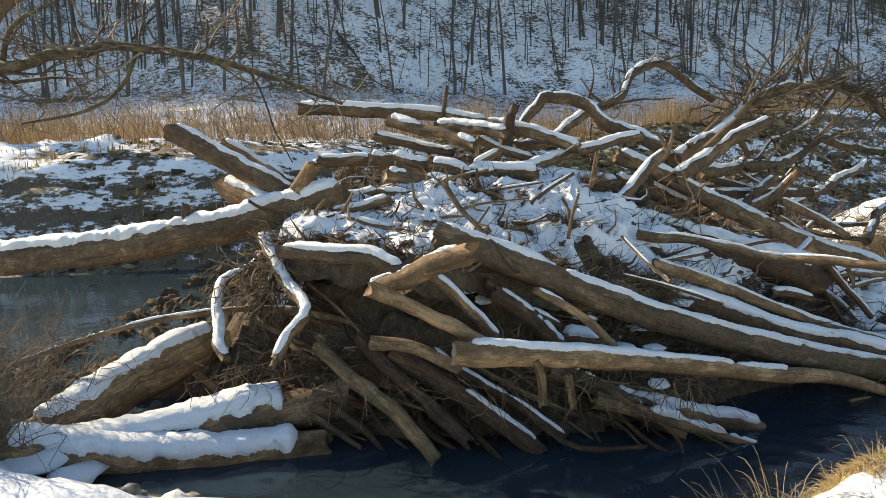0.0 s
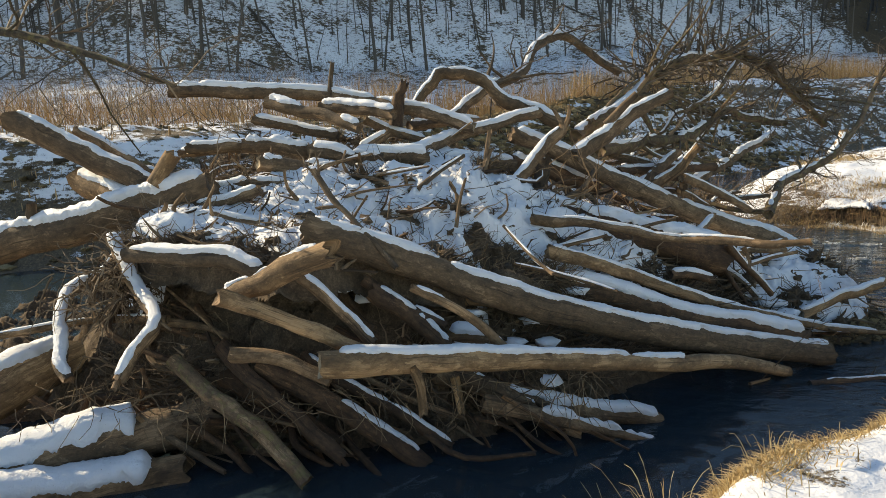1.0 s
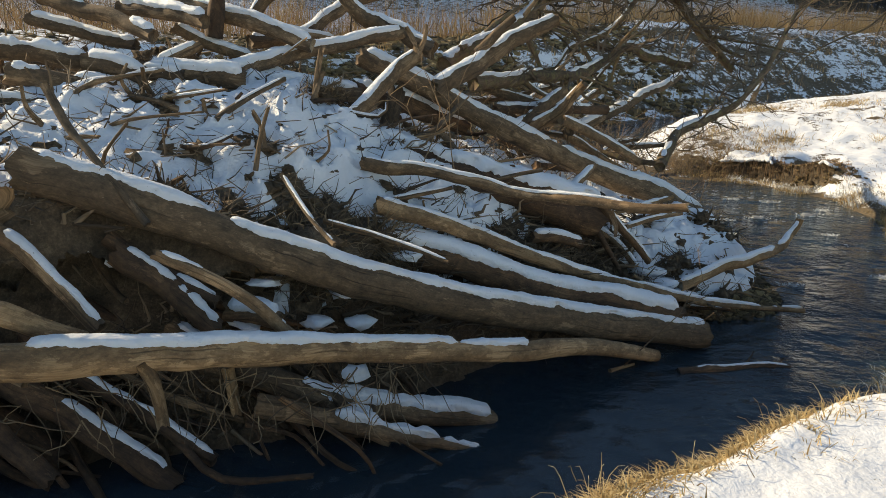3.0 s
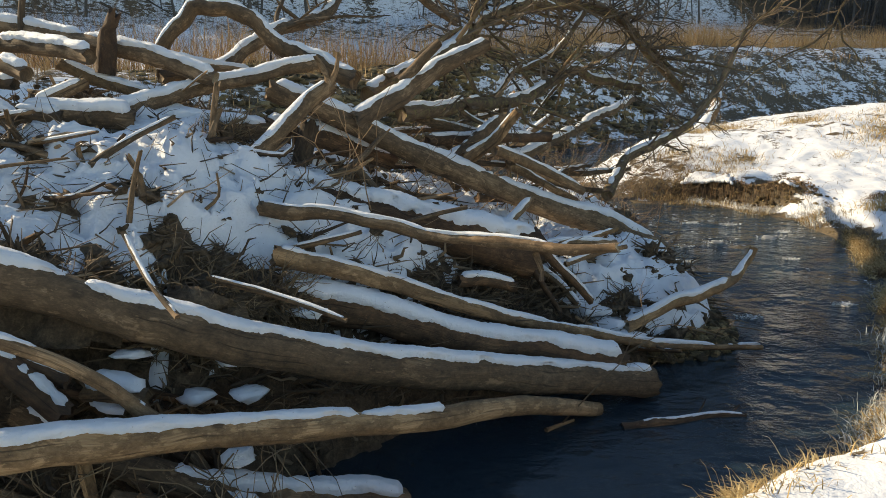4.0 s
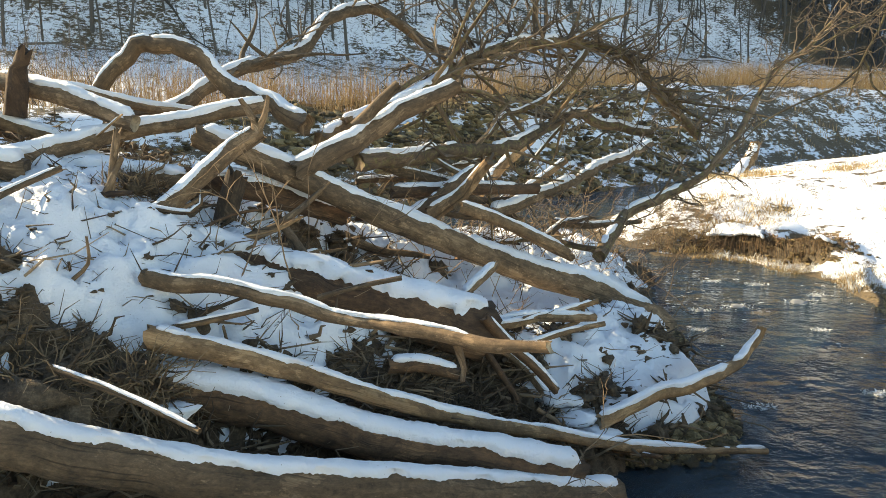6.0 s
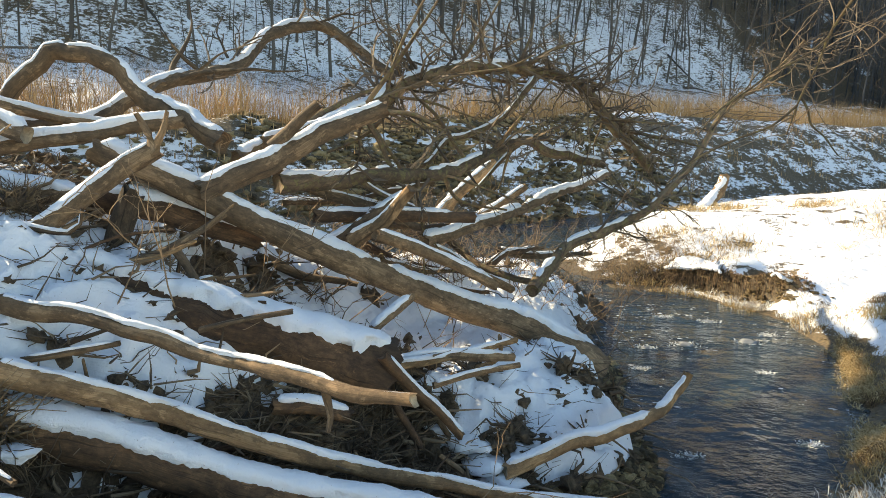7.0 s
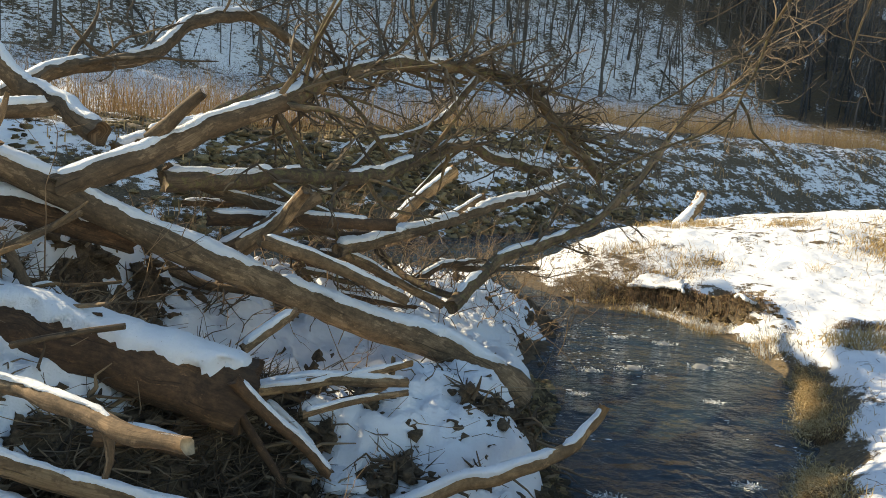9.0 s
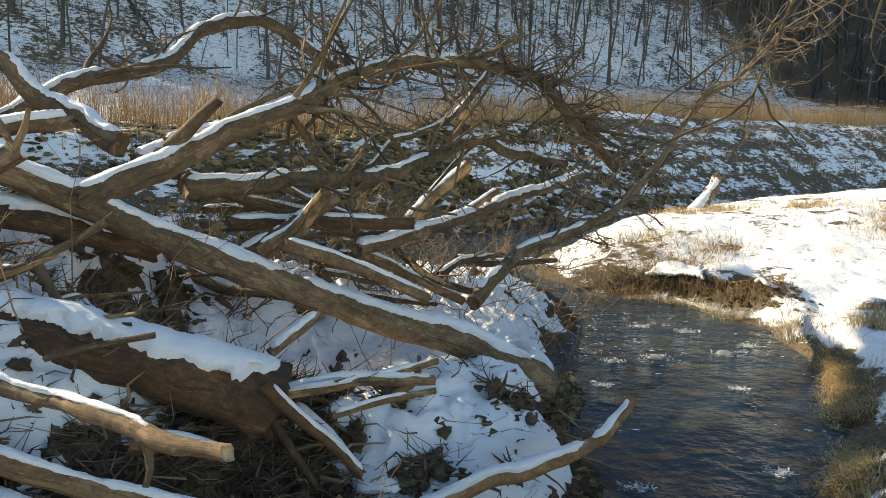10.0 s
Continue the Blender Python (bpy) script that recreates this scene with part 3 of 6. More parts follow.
# ---- the jam's bed of litter and its snow ----
RIDGE = np.array([(-3.9, 6.9, 0.0, 0.5), (-3.0, 6.95, 0.05, 0.6), (-2.2, 7.1, 0.45, 0.7), (-1.5, 7.25, 1.30, 1.2), (-0.8, 7.3, 1.78, 1.7), (0.6, 7.5, 1.78, 1.85), (1.5, 7.65, 1.70, 1.85), (2.4, 7.8, 1.35, 1.45), (3.3, 7.9, 0.95, 1.0), (4.3, 8.1, 0.62, 0.85), (5.3, 8.35, 0.32, 0.72)])


BACK = np.array([(1.0, 9.1, 1.6, 1.3), (2.4, 9.3, 1.45, 1.4), (3.0, 10.2, 1.1, 1.9), (3.8, 11.2, 0.85, 2.6), (5.0, 12.2, 0.62, 2.9), (6.0, 13.0, 0.42, 2.6), (6.45, 13.3, 0.20, 2.0)])


def mound(x, y):
    ry, rz, rw = (np.interp(x, RIDGE[:, 0], RIDGE[:, k]) for k in (1, 2, 3))
    d = y - ry
    w = np.where(d < 0, rw, rw * 1.35)
    over = np.maximum(0, np.maximum(RIDGE[0, 0] - x, x - RIDGE[-1, 0])) / 0.45
    q = np.hypot(d / w, over)
    z = rz * (1 - np.clip(q, 0, 1.6) ** 1.7)
    ry, rz, rw = (np.interp(x, BACK[:, 0], BACK[:, k]) for k in (1, 2, 3))
    q = np.hypot((y - ry) / rw, np.maximum(0, np.maximum(BACK[0, 0] - x, x - BACK[-1, 0])) / 0.4)
    z = np.maximum(z, rz * (1 - np.clip(q, 0, 1.6) ** 1.7))
    z = z + 0.60 * np.exp(-(((x - 0.45) / 1.6) ** 2 + ((y - 8.6) / 0.6) ** 2))
    z = z + 0.44 * np.exp(-(((x - 5.15) / 0.72) ** 2 + ((y - 9.15) / 0.95) ** 2)) * sstep(4.1, 4.9, x)
    z = z + 0.34 * np.exp(-(((x - 5.75) / 0.42) ** 2 + ((y - 9.95) / 0.5) ** 2))
    return z - 0.26 * np.exp(-(((x - 3.95) / 0.5) ** 2 + ((y - 7.68) / 0.3) ** 2))


def sheet(fn, x0, x1, y0, y1, step, keep):
    xs, ys = np.arange(x0, x1, step), np.arange(y0, y1, step)
    X, Y = np.meshgrid(xs, ys)
    Z = fn(X, Y)
    i = np.arange(X.size).reshape(X.shape)
    f = np.stack([i[:-1, :-1], i[:-1, 1:], i[1:, 1:], i[1:, :-1]], -1).reshape(-1, 4)
    ok = keep(X, Y, Z).ravel()
    f = f[ok[f].all(1)]
    used = np.unique(f)
    remap = np.full(X.size, -1)
    remap[used] = np.arange(len(used))
    return np.stack([X, Y, Z], -1).reshape(-1, 3)[used].tolist(), remap[f].tolist()


def nests(x, y):
    """Where the debris stands up out of the snow, 0 to 1."""
    hollow = 1.8 * np.exp(-((x - 3.95) / 0.60) ** 2 - ((y - 7.50) / 0.40) ** 2) + 0.6 * np.exp(-((x - 3.3) / 0.5) ** 2 - ((y - 7.05) / 0.2) ** 2) + 0.9 * np.exp(-((x - 4.38) / 0.3) ** 2 - ((y - 8.1) / 0.25) ** 2) + 1.3 * np.exp(-((x - 1.65) / 0.6) ** 2 - ((y - 6.58) / 0.24) ** 2) + 1.7 * np.exp(-((x - 1.9) / 0.38) ** 2 - ((y - 6.76) / 0.2) ** 2) + 1.1 * np.exp(-((x - 3.2) / 0.6) ** 2 - ((y - 9.5) / 0.3) ** 2) + 0.5 * np.exp(-((x - 4.9) / 0.35) ** 2 - ((y - 8.0) / 0.4) ** 2)
    u, v = x * 0.93 + y * 0.37, y * 0.93 - x * 0.37
    tail = 0.05 * sstep(4.0, 4.7, x) + 0.20 * sstep(8.5, 9.0, y) * sstep(2.2, 2.8, x) - 0.22 * np.exp(-((x - 3.0) / 0.9) ** 2 - ((y - 7.8) / 0.7) ** 2) - 0.20 * sstep(7.9, 8.4, y) * (1 - sstep(1.6, 2.2, x)) + 0.04 * np.exp(-((x - 1.35) / 0.8) ** 4 - ((y - 7.2) / 0.5) ** 4)
    return sstep(0.06, 0.34, fractal(u, v * 1.35, 2.6, 44, 4, 0.6) + 0.45 * hollow - 0.08 - tail + 0.34 * np.maximum(0, fractal(u, v * 1.3, 6.5, 45, 3)))


def litter_z(x, y):
    u, v = x * 0.8 + y * 0.6, y * 0.8 - x * 0.6
    rough = fractal(u, v, 5.0, 31, 4, 0.65)
    return mound(x, y) - 0.075 + 0.05 * rough + nests(x, y) * (0.105 + 0.06 * rough + 0.035 * fractal(u, v, 14.0, 32, 2))


def snow_z(x, y):
    e = 0.05
    m = mound(x, y)
    gx, gy = (mound(x + e, y) - mound(x - e, y)) / (2 * e), (mound(x, y + e) - mound(x, y - e)) / (2 * e)
    slope = np.hypot(gx, gy)
    u, v = x * 0.88 + y * 0.47, y * 0.88 - x * 0.47
    humps = 0.06 * fractal(u, v, 2.1, 41, 2) + 0.10 * (0.5 - np.abs(fractal(u, v, 3.6, 42, 2))) + 0.05 * (0.5 - np.abs(fractal(u, v, 8.5, 46, 2))) + 0.012 * fractal(u, v, 21.0, 43, 2)
    drift = np.exp(-((x - 1.35) / 0.8) ** 4 - ((y - 7.15) / 0.5) ** 4)
    humps = humps * (1 + 0.5 * drift) + 0.05 * drift
    humps = humps - 0.5 * (1 - sstep(6.25, 6.6, y)) * (1 - sstep(1.1, 1.5, x))
    return m + 0.035 + humps - 0.35 * np.clip(slope - 1.05, 0, 1) - 0.22 * sstep(0.24, 0.04, m) - 0.4 * sstep(-1.5, -1.9, x) - 0.3 * np.exp(-((x - 4.0) / 0.5) ** 2 - ((y - 7.6) / 0.32) ** 2) - 0.28 * np.exp(-((x - 1.88) / 0.4) ** 4 - ((y - 6.68) / 0.22) ** 4)


v, f = sheet(litter_z, -4.6, 7.4, 5.0, 16.0, 0.03, lambda x, y, z: z > -0.25)
tagged(mesh_object("debris_bed", v, f, LITTER), "brown matted bed of rotten wood and leaves", "debris", kind="stuff")
v, f = sheet(snow_z, -4.4, 7.2, 5.4, 15.8, 0.026, lambda x, y, z: (z > -0.05) & (z > litter_z(x, y) - 0.14))
tagged(mesh_object("snow_blanket", v, f, SNOW), "patchy white snow lying over the jam's debris", "snow", kind="stuff")


def shelf_front(x):
    """The uneven front edge of the matted shelf."""
    base = np.interp(x, [-1.4, -1.1, -0.6, 0.0, 0.4, 1.0, 1.7], [6.45, 6.20, 5.92, 5.76, 5.98, 6.20, 6.45])
    return base + 0.09 * fractal(x, x * 0, 2.6, 71, 3)


def shelf_z(x, y):
    """A mat of debris that juts out over the hollow front of the jam, with its edge bent down."""
    top = np.interp(x, [-1.4, -1.0, 0.0, 0.4, 1.0, 1.7], [1.40, 1.45, 1.46, 1.38, 1.18, 0.98]) + 0.17 * (y - 5.8)
    inside = np.minimum(y - shelf_front(x), np.minimum(x + 1.42, 1.30 - x))
    return top - 0.26 * (1 - sstep(-0.10, 0.12, inside)), inside


def shelf_snow(x, y):
    u, v = x * 0.88 + y * 0.47, y * 0.88 - x * 0.47
    z, inside = shelf_z(x, y)
    lumps = 0.05 * fractal(u, v, 2.3, 72, 2) + 0.07 * (0.5 - np.abs(fractal(u, v, 4.2, 73, 2))) + 0.03 * (0.5 - np.abs(fractal(u, v, 9.0, 74, 2))) + 0.006 * fractal(u, v, 22.0, 75, 2)
    return z + 0.03 + lumps - 0.19 * (1 - sstep(0.05, 0.22 + 0.08 * fractal(x, y, 3.5, 77, 2), inside))


def shelf_litter(x, y):
    z, inside = shelf_z(x, y)
    return z - 0.03 + 0.06 * fractal(x, y, 5.0, 76, 4, 0.65)


v, f = sheet(shelf_litter, -1.6, 1.9, 5.4, 7.2, 0.03, lambda x, y, z: shelf_z(x, y)[1] > -0.13)
tagged(mesh_object("debris_shelf", v, f, LITTER), "brown mat of rotten debris jutting over the front", "debris", kind="stuff")
v, f = sheet(shelf_snow, -1.6, 1.9, 5.4, 7.2, 0.026, lambda x, y, z: (shelf_z(x, y)[1] > 0.05) & (z > shelf_litter(x, y) - 0.08))
tagged(mesh_object("shelf_snow", v, f, SNOW), "lumpy white snow lying on the debris shelf", "snow", kind="stuff")

# ---- logs of the jam ----
log("brown waterlogged trunk slanting down the front", [(-0.45, 5.72, 0.78), (-0.19, 5.55, 0.58), (0.1, 5.42, 0.36), (0.42, 5.28, 0.12)], 0.056, 0.048, DARKWOOD, snow=0, kink=0.9, rough=0.22)
log("tan sunken log with a worn tip", [(0.1, 5.9, 0.62), (0.42, 5.75, 0.44), (0.80, 5.62, 0.26), (1.15, 5.5, 0.06)], 0.045, 0.038, DARKWOOD, snow=0.02, width=0.5, gap=0.55)
log("mossy brown log at the waterline", [(-0.75, 5.6, 0.72), (-0.4, 5.4, 0.52), (0.03, 5.18, 0.22), (0.2, 5.1, 0.06)], 0.06, 0.055, MOSSY, snow=0, kink=0.9, rough=0.22)
log("thick brown limb sloping under the tan log", [(0.85, 6.05, 0.58), (1.21, 5.92, 0.42), (1.65, 5.82, 0.24), (2.1, 5.72, 0.03)], 0.075, 0.06, WOOD, snow=0.03, width=0.6, gap=0.5)
log("dark leaning stick with snow on its back", [(3.86, 7.50, 1.02), (4.05, 7.54, 0.80), (4.20, 7.57, 0.66), (4.34, 7.58, 0.50)], 0.035, 0.028, DARKWOOD, name="stick", category="stick", snow=0.03, width=0.8, gap=0.1)
log("dark leaning stick above the hollow", [(3.72, 7.66, 0.98), (3.9, 7.62, 0.74), (4.1, 7.6, 0.42)], 0.03, 0.02, DARKWOOD, name="stick", category="stick", snow=0)
log("brown broken limb over the hollow", [(3.75, 7.95, 0.78), (4.2, 8.02, 0.86), (4.75, 8.2, 0.80)], 0.03, 0.035, WOOD, name="stick", category="stick", snow=0.02, gap=0.45)
log("long bent grey log with a strip of snow", [(0.17, 5.99, 1.54), (0.69, 6.06, 1.35), (1.35, 6.14, 1.06), (1.99, 6.22, 0.81), (2.62, 6.32, 0.61), (3.50, 6.67, 0.34), (4.09, 6.81, 0.20), (4.54, 6.94, 0.10)],
    0.115, 0.10, BARK, kink=0.2, snow=0.04, width=0.62, gap=0.0, sides=18)
log("straight tan stripped log with a split end", [(0.38, 5.09, 0.84), (1.53, 5.54, 0.67), (2.79, 6.01, 0.42), (3.48, 6.38, 0.26), (4.10, 6.72, 0.03)], 0.086, 0.050, PALE, kink=0.2, snow=0.035, width=0.75, gap=0.0, span=(0.02, 0.68), cut=True, sides=18)
log("slender tan log running into the stream", [(2.06, 6.82, 1.16), (2.67, 6.93, 0.95), (3.32, 7.04, 0.67), (4.05, 7.19, 0.42), (4.84, 7.34, 0.20), (5.78, 7.54, 0.04)], 0.062, 0.02, PALE, kink=0.4, snow=0.025, width=0.62, gap=0.3)
log("dark thick log under deep snow", [(2.02, 6.84, 0.88), (2.66, 6.86, 0.73), (3.31, 6.89, 0.50), (4.33, 6.93, 0.26)], 0.11, 0.09, DARKWOOD, snow=0.06, width=0.95, gap=0.05)
log("tan limb with a sawn end above the snow", [(1.96, 7.12, 1.40), (2.42, 7.00, 1.37), (3.00, 6.84, 1.25), (3.39, 6.61, 1.24), (3.66, 6.42, 1.22), (3.96, 6.19, 1.28)], 0.044, 0.030, WOOD, kink=1.0, rough=0.3, ends=(0.6, 1.1), snow=0.016, width=0.5, gap=0.5, cut=True,
    limbs=[([(3.60, 6.53, 1.18), (3.63, 6.47, 1.08), (3.62, 6.45, 1.03)], 0.025, 0.012, 0)])
log("broad dark log with a thick snow cushion", [(2.00, 7.72, 1.42), (2.62, 7.71, 1.22), (3.07, 7.69, 1.10), (3.87, 7.67, 0.88)], 0.16, 0.18, DARKWOOD, snow=0.055, width=0.85, gap=0.0, rough=0.2, sides=18)
log("long leaning trunk with snow along its back", [(1.94, 8.40, 2.11), (2.47, 8.50, 1.87), (3.41, 8.75, 1.40), (4.39, 9.05, 0.97), (5.10, 9.22, 0.71), (5.55, 9.30, 0.48), (5.74, 9.33, 0.33)], 0.08, 0.125, WOOD, kink=0.2, snow=0.05, width=0.8, gap=0.05, span=(0, 0.94), ends=(0.6, 0.25), sides=16)
log("forked grey limb propped on the trunk", [(1.67, 7.54, 1.55), (2.05, 7.87, 1.85), (2.40, 8.14, 2.14)], 0.058, 0.06, WOOD, snow=0.02, width=0.8, gap=0.35,
    limbs=[([(2.40, 8.10, 2.14), (2.38, 8.10, 2.24), (2.31, 8.10, 2.36)], 0.032, 0.016, 0), ([(2.40, 8.10, 2.14), (2.46, 8.12, 2.26), (2.48, 8.15, 2.38)], 0.028, 0.012, 0)])
log("upright broken stump with peeling bark", [(2.11, 8.04, 1.22), (2.15, 8.09, 1.47), (2.23, 8.19, 1.83)], 0.085, 0.07, BARK, name="stump", category="stump", snow=0, ends=(0, 1.2))
log("snow-topped log rising towards the back", [(0.74, 7.79, 1.94), (1.12, 8.22, 2.04), (1.43, 8.54, 2.14), (1.84, 8.81, 2.22), (2.30, 9.06, 2.32)], 0.062, 0.05, WOOD, snow=0.045, width=0.95, gap=0.05)
log("short thick log with a snowy top", [(0.99, 8.24, 1.89), (1.46, 8.22, 1.84), (1.91, 8.19, 1.79)], 0.088, 0.085, BARK, snow=0.05, width=1.0, gap=0.05, cut=True)
log("dark log under a smooth bank of snow", [(1.90, 8.24, 1.83), (2.30, 8.52, 1.71), (2.89, 8.86, 1.47)], 0.085, 0.08, DARKWOOD, snow=0.06, width=1.1, gap=0.0)
log("broken limb with a pale end", [(2.60, 8.50, 1.85), (3.01, 8.80, 2.05), (3.29, 9.00, 2.23), (3.83, 9.20, 2.48)], 0.09, 0.062, WOOD, snow=0.035, width=0.8, gap=0.05, cut=True,
    limbs=[([(3.01, 8.85, 2.16), (3.17, 8.85, 2.32), (3.34, 8.85, 2.48)], 0.05, 0.036, 0)])
log("arching mossy limb with a mass of fine twigs", [(2.74, 9.10, 2.05), (3.54, 9.90, 2.43), (4.07, 10.60, 2.78), (4.63, 11.00, 2.97), (5.40, 11.50, 3.02), (6.08, 11.70, 2.90), (6.42, 11.70, 2.50), (6.93, 11.60, 1.98)],
    0.085, 0.05, MOSSY, snow=0.03, width=0.8, gap=0.2, span=(0, 0.6), twigs=150, shoots=26,
    limbs=[([(2.89, 9.20, 2.20), (3.14, 9.53, 2.32), (3.44, 9.87, 2.53), (3.75, 10.20, 2.69)], 0.035, 0.02, 0.025), ([(5.47, 11.30, 2.95), (5.09, 11.20, 2.49), (4.70, 11.10, 2.29), (4.48, 11.00, 2.22), (4.28, 10.90, 1.99), (4.07, 10.80, 1.95)], 0.04, 0.02, 0.022), ([(6.05, 11.60, 2.90), (6.40, 11.73, 2.62), (6.87, 11.87, 2.28), (7.35, 12.00, 2.11)], 0.04, 0.018, 0), ([(5.06, 11.20, 2.99), (4.76, 11.10, 3.06), (4.50, 11.00, 2.97), (4.24, 10.90, 2.83)], 0.025, 0.012, 0.02), ([(3.96, 10.50, 2.70), (3.83, 10.40, 2.45), (3.61, 10.30, 2.23), (3.31, 10.20, 2.09)], 0.025, 0.012, 0)])
log("hooked dark limb standing over the jam", [(0.83, 9.44, 2.36), (0.93, 9.46, 2.53), (1.09, 9.51, 2.75), (1.24, 9.54, 2.86), (1.64, 9.49, 2.73), (1.90, 9.44, 2.52), (2.23, 9.28, 2.35), (2.59, 9.09, 2.18)], 0.06, 0.085, BARK, kink=0.9, snow=0.025, width=0.7, gap=0.62)
log("tall crooked limb dusted with snow", [(0.81, 9.75, 2.22), (1.31, 10.00, 2.29), (1.57, 10.20, 2.50), (1.87, 10.40, 2.67), (2.34, 11.00, 2.90), (2.56, 11.40, 3.22), (3.01, 11.90, 3.44), (3.37, 12.10, 3.33), (3.73, 12.30, 3.07), (4.03, 12.40, 2.91)],
    0.07, 0.06, BARK, snow=0.035, width=0.85, gap=0.3, twigs=15, shoots=4)
log("winding mossy limb low behind the trunk", [(3.03, 9.15, 1.87), (3.80, 9.80, 1.90), (4.31, 10.20, 1.91), (4.86, 10.80, 2.07), (5.42, 11.50, 2.27), (5.73, 11.60, 2.13), (6.38, 11.70, 2.02)], 0.075, 0.05, MOSSY, kink=0.9, snow=0.03, width=0.75, gap=0.38, twigs=27, shoots=8,
    limbs=[([(3.54, 9.60, 1.95), (3.82, 9.75, 1.76), (4.13, 9.90, 1.63)], 0.03, 0.015, 0.015), ([(5.43, 11.50, 2.28), (5.20, 11.45, 2.07), (4.86, 11.40, 1.69)], 0.03, 0.012, 0.02), ([(4.39, 10.30, 1.93), (4.61, 10.55, 1.64), (5.12, 10.80, 1.54)], 0.022, 0.01, 0)])
log("pale snowy limb leaning over the water", [(4.22, 9.80, 1.34), (5.39, 11.30, 1.53), (7.06, 13.50, 1.80)], 0.06, 0.045, BARK, kink=0.9, snow=0.045, width=1.0, gap=0.0)
log("lichen-covered sapling leaning over the stream", [(5.15, 9.45, 1.00), (5.40, 9.80, 1.16), (5.68, 10.20, 1.29), (6.27, 10.60, 1.44), (6.73, 10.80, 1.67), (7.34, 11.30, 2.16), (7.94, 11.90, 2.77), (8.38, 12.00, 3.02), (8.86, 12.00, 3.56)],
    0.06, 0.02, MOSSY, snow=0.03, width=0.65, gap=0.5, span=(0.02, 0.42), twigs=60, shoots=6, group="")
log("curved tan branch reaching over the water", [(4.62, 7.52, 0.29), (5.02, 7.62, 0.41), (5.34, 7.69, 0.49), (5.71, 7.93, 0.50), (5.91, 8.07, 0.61), (5.99, 8.12, 0.71)], 0.05, 0.034, PALE, kink=0.9, snow=0.03, width=0.8, gap=0.15, cut=True)
log("thin branch slanting into the snow", [(3.93, 7.96, 0.74), (4.20, 7.85, 0.53), (4.42, 7.74, 0.27)], 0.032, 0.028, BARK, snow=0.03, width=0.9, gap=0.1)
log("crooked dark branch over the snow", [(1.98, 7.48, 1.32), (2.28, 7.72, 1.45), (2.58, 7.94, 1.58), (2.78, 8.34, 1.72)], 0.042, 0.02, BARK, kink=0.9, snow=0, limbs=[([(2.56, 7.95, 1.56), (2.72, 7.82, 1.38), (2.86, 7.70, 1.22)], 0.03, 0.02, 0), ([(2.70, 8.15, 1.66), (2.86, 8.25, 1.80)], 0.014, 0.006, 0)])
log("short split log with a snow patch", [(0.92, 6.36, 0.95), (1.37, 6.30, 0.90), (1.73, 6.24, 0.86)], 0.05, 0.048, PALE, snow=0.04, width=1.0, gap=0.4, span=(0.5, 1.0))
log("weathered log lying across the top", [(-1.77, 8.84, 2.72), (-0.93, 8.89, 2.67), (-0.08, 8.94, 2.60), (0.95, 8.54, 2.39), (1.51, 8.39, 2.20)], 0.078, 0.06, WOOD, kink=0.2, snow=0.05, width=0.9, gap=0.12, cut=True)
log("thin upright broken post", [(-0.03, 8.87, 2.45), (-0.02, 8.91, 2.75), (0.01, 8.94, 2.94)], 0.036, 0.022, BARK, name="post", category="stump", snow=0, ends=(0, 2.0))
log("dark rotten stub standing upright", [(0.70, 8.44, 2.25), (0.74, 8.44, 2.50), (0.81, 8.44, 2.67)], 0.075, 0.045, DARKWOOD, name="stump", category="stump", snow=0, ends=(0, 1.6))
log("short snowy log near the top", [(-0.59, 8.36, 2.54), (-0.07, 8.09, 2.41), (0.38, 7.81, 2.25)], 0.066, 0.055, BARK, snow=0.045, width=1.0, gap=0.4)
log("stubby rotten log with snow", [(-0.09, 8.64, 2.48), (0.33, 8.39, 2.44), (0.70, 8.12, 2.37)], 0.06, 0.06, BARK, snow=0.045, width=1.0, gap=0.45)
log("snow-buried log across the middle", [(-0.71, 7.74, 2.13), (0.20, 7.79, 2.01), (1.02, 7.84, 1.93)], 0.07, 0.072, WOOD, snow=0.06, width=1.1, gap=0.2)
log("grey log half sunk in snow", [(-0.47, 7.36, 1.97), (0.10, 7.56, 1.86), (0.68, 7.76, 1.70)], 0.075, 0.065, WOOD, snow=0.05, width=1.0, gap=0.2, cut=True)
log("short cut log with snow on top", [(-1.28, 7.84, 2.12), (-0.91, 7.84, 2.13), (-0.57, 7.84, 2.12)], 0.055, 0.05, BARK, snow=0.03, width=0.9, gap=0.1, cut=True)
log("thin forked stick leaning over the snow", [(0.18, 6.36, 1.96), (0.34, 6.21, 1.74), (0.49, 6.09, 1.61), (0.81, 5.89, 1.27)], 0.024, 0.02, BARK, name="stick", category="stick", snow=0, limbs=[([(0.22, 6.35, 1.9), (0.22, 6.35, 2.02), (0.2, 6.36, 2.1)], 0.012, 0.005, 0), ([(0.2, 6.38, 1.93), (0.1, 6.42, 2.0), (0.06, 6.42, 2.06)], 0.012, 0.005, 0)])
log("splintered tan log with a ragged end", [(-0.26, 5.39, 1.23), (0.11, 5.22, 1.40), (0.42, 5.08, 1.53)], 0.065, 0.085, PALE, snow=0.03, width=0.9, gap=0.15, ends=(0, 1.8), rough=0.3)
log("split brown plank of trunk wood", [(-0.21, 5.06, 1.30), (0.24, 5.26, 1.03), (0.59, 5.41, 0.80)], 0.06, 0.05, PALE, name="split_timber", category="timber", snow=0, rough=0.25, lobes=0.16)
log("peeled stick lying down the front", [(0.94, 5.57, 1.19), (1.31, 5.65, 0.96), (1.57, 5.69, 0.69)], 0.028, 0.036, WOOD, snow=0.02, width=0.8, gap=0.5, ends=(1, 1))
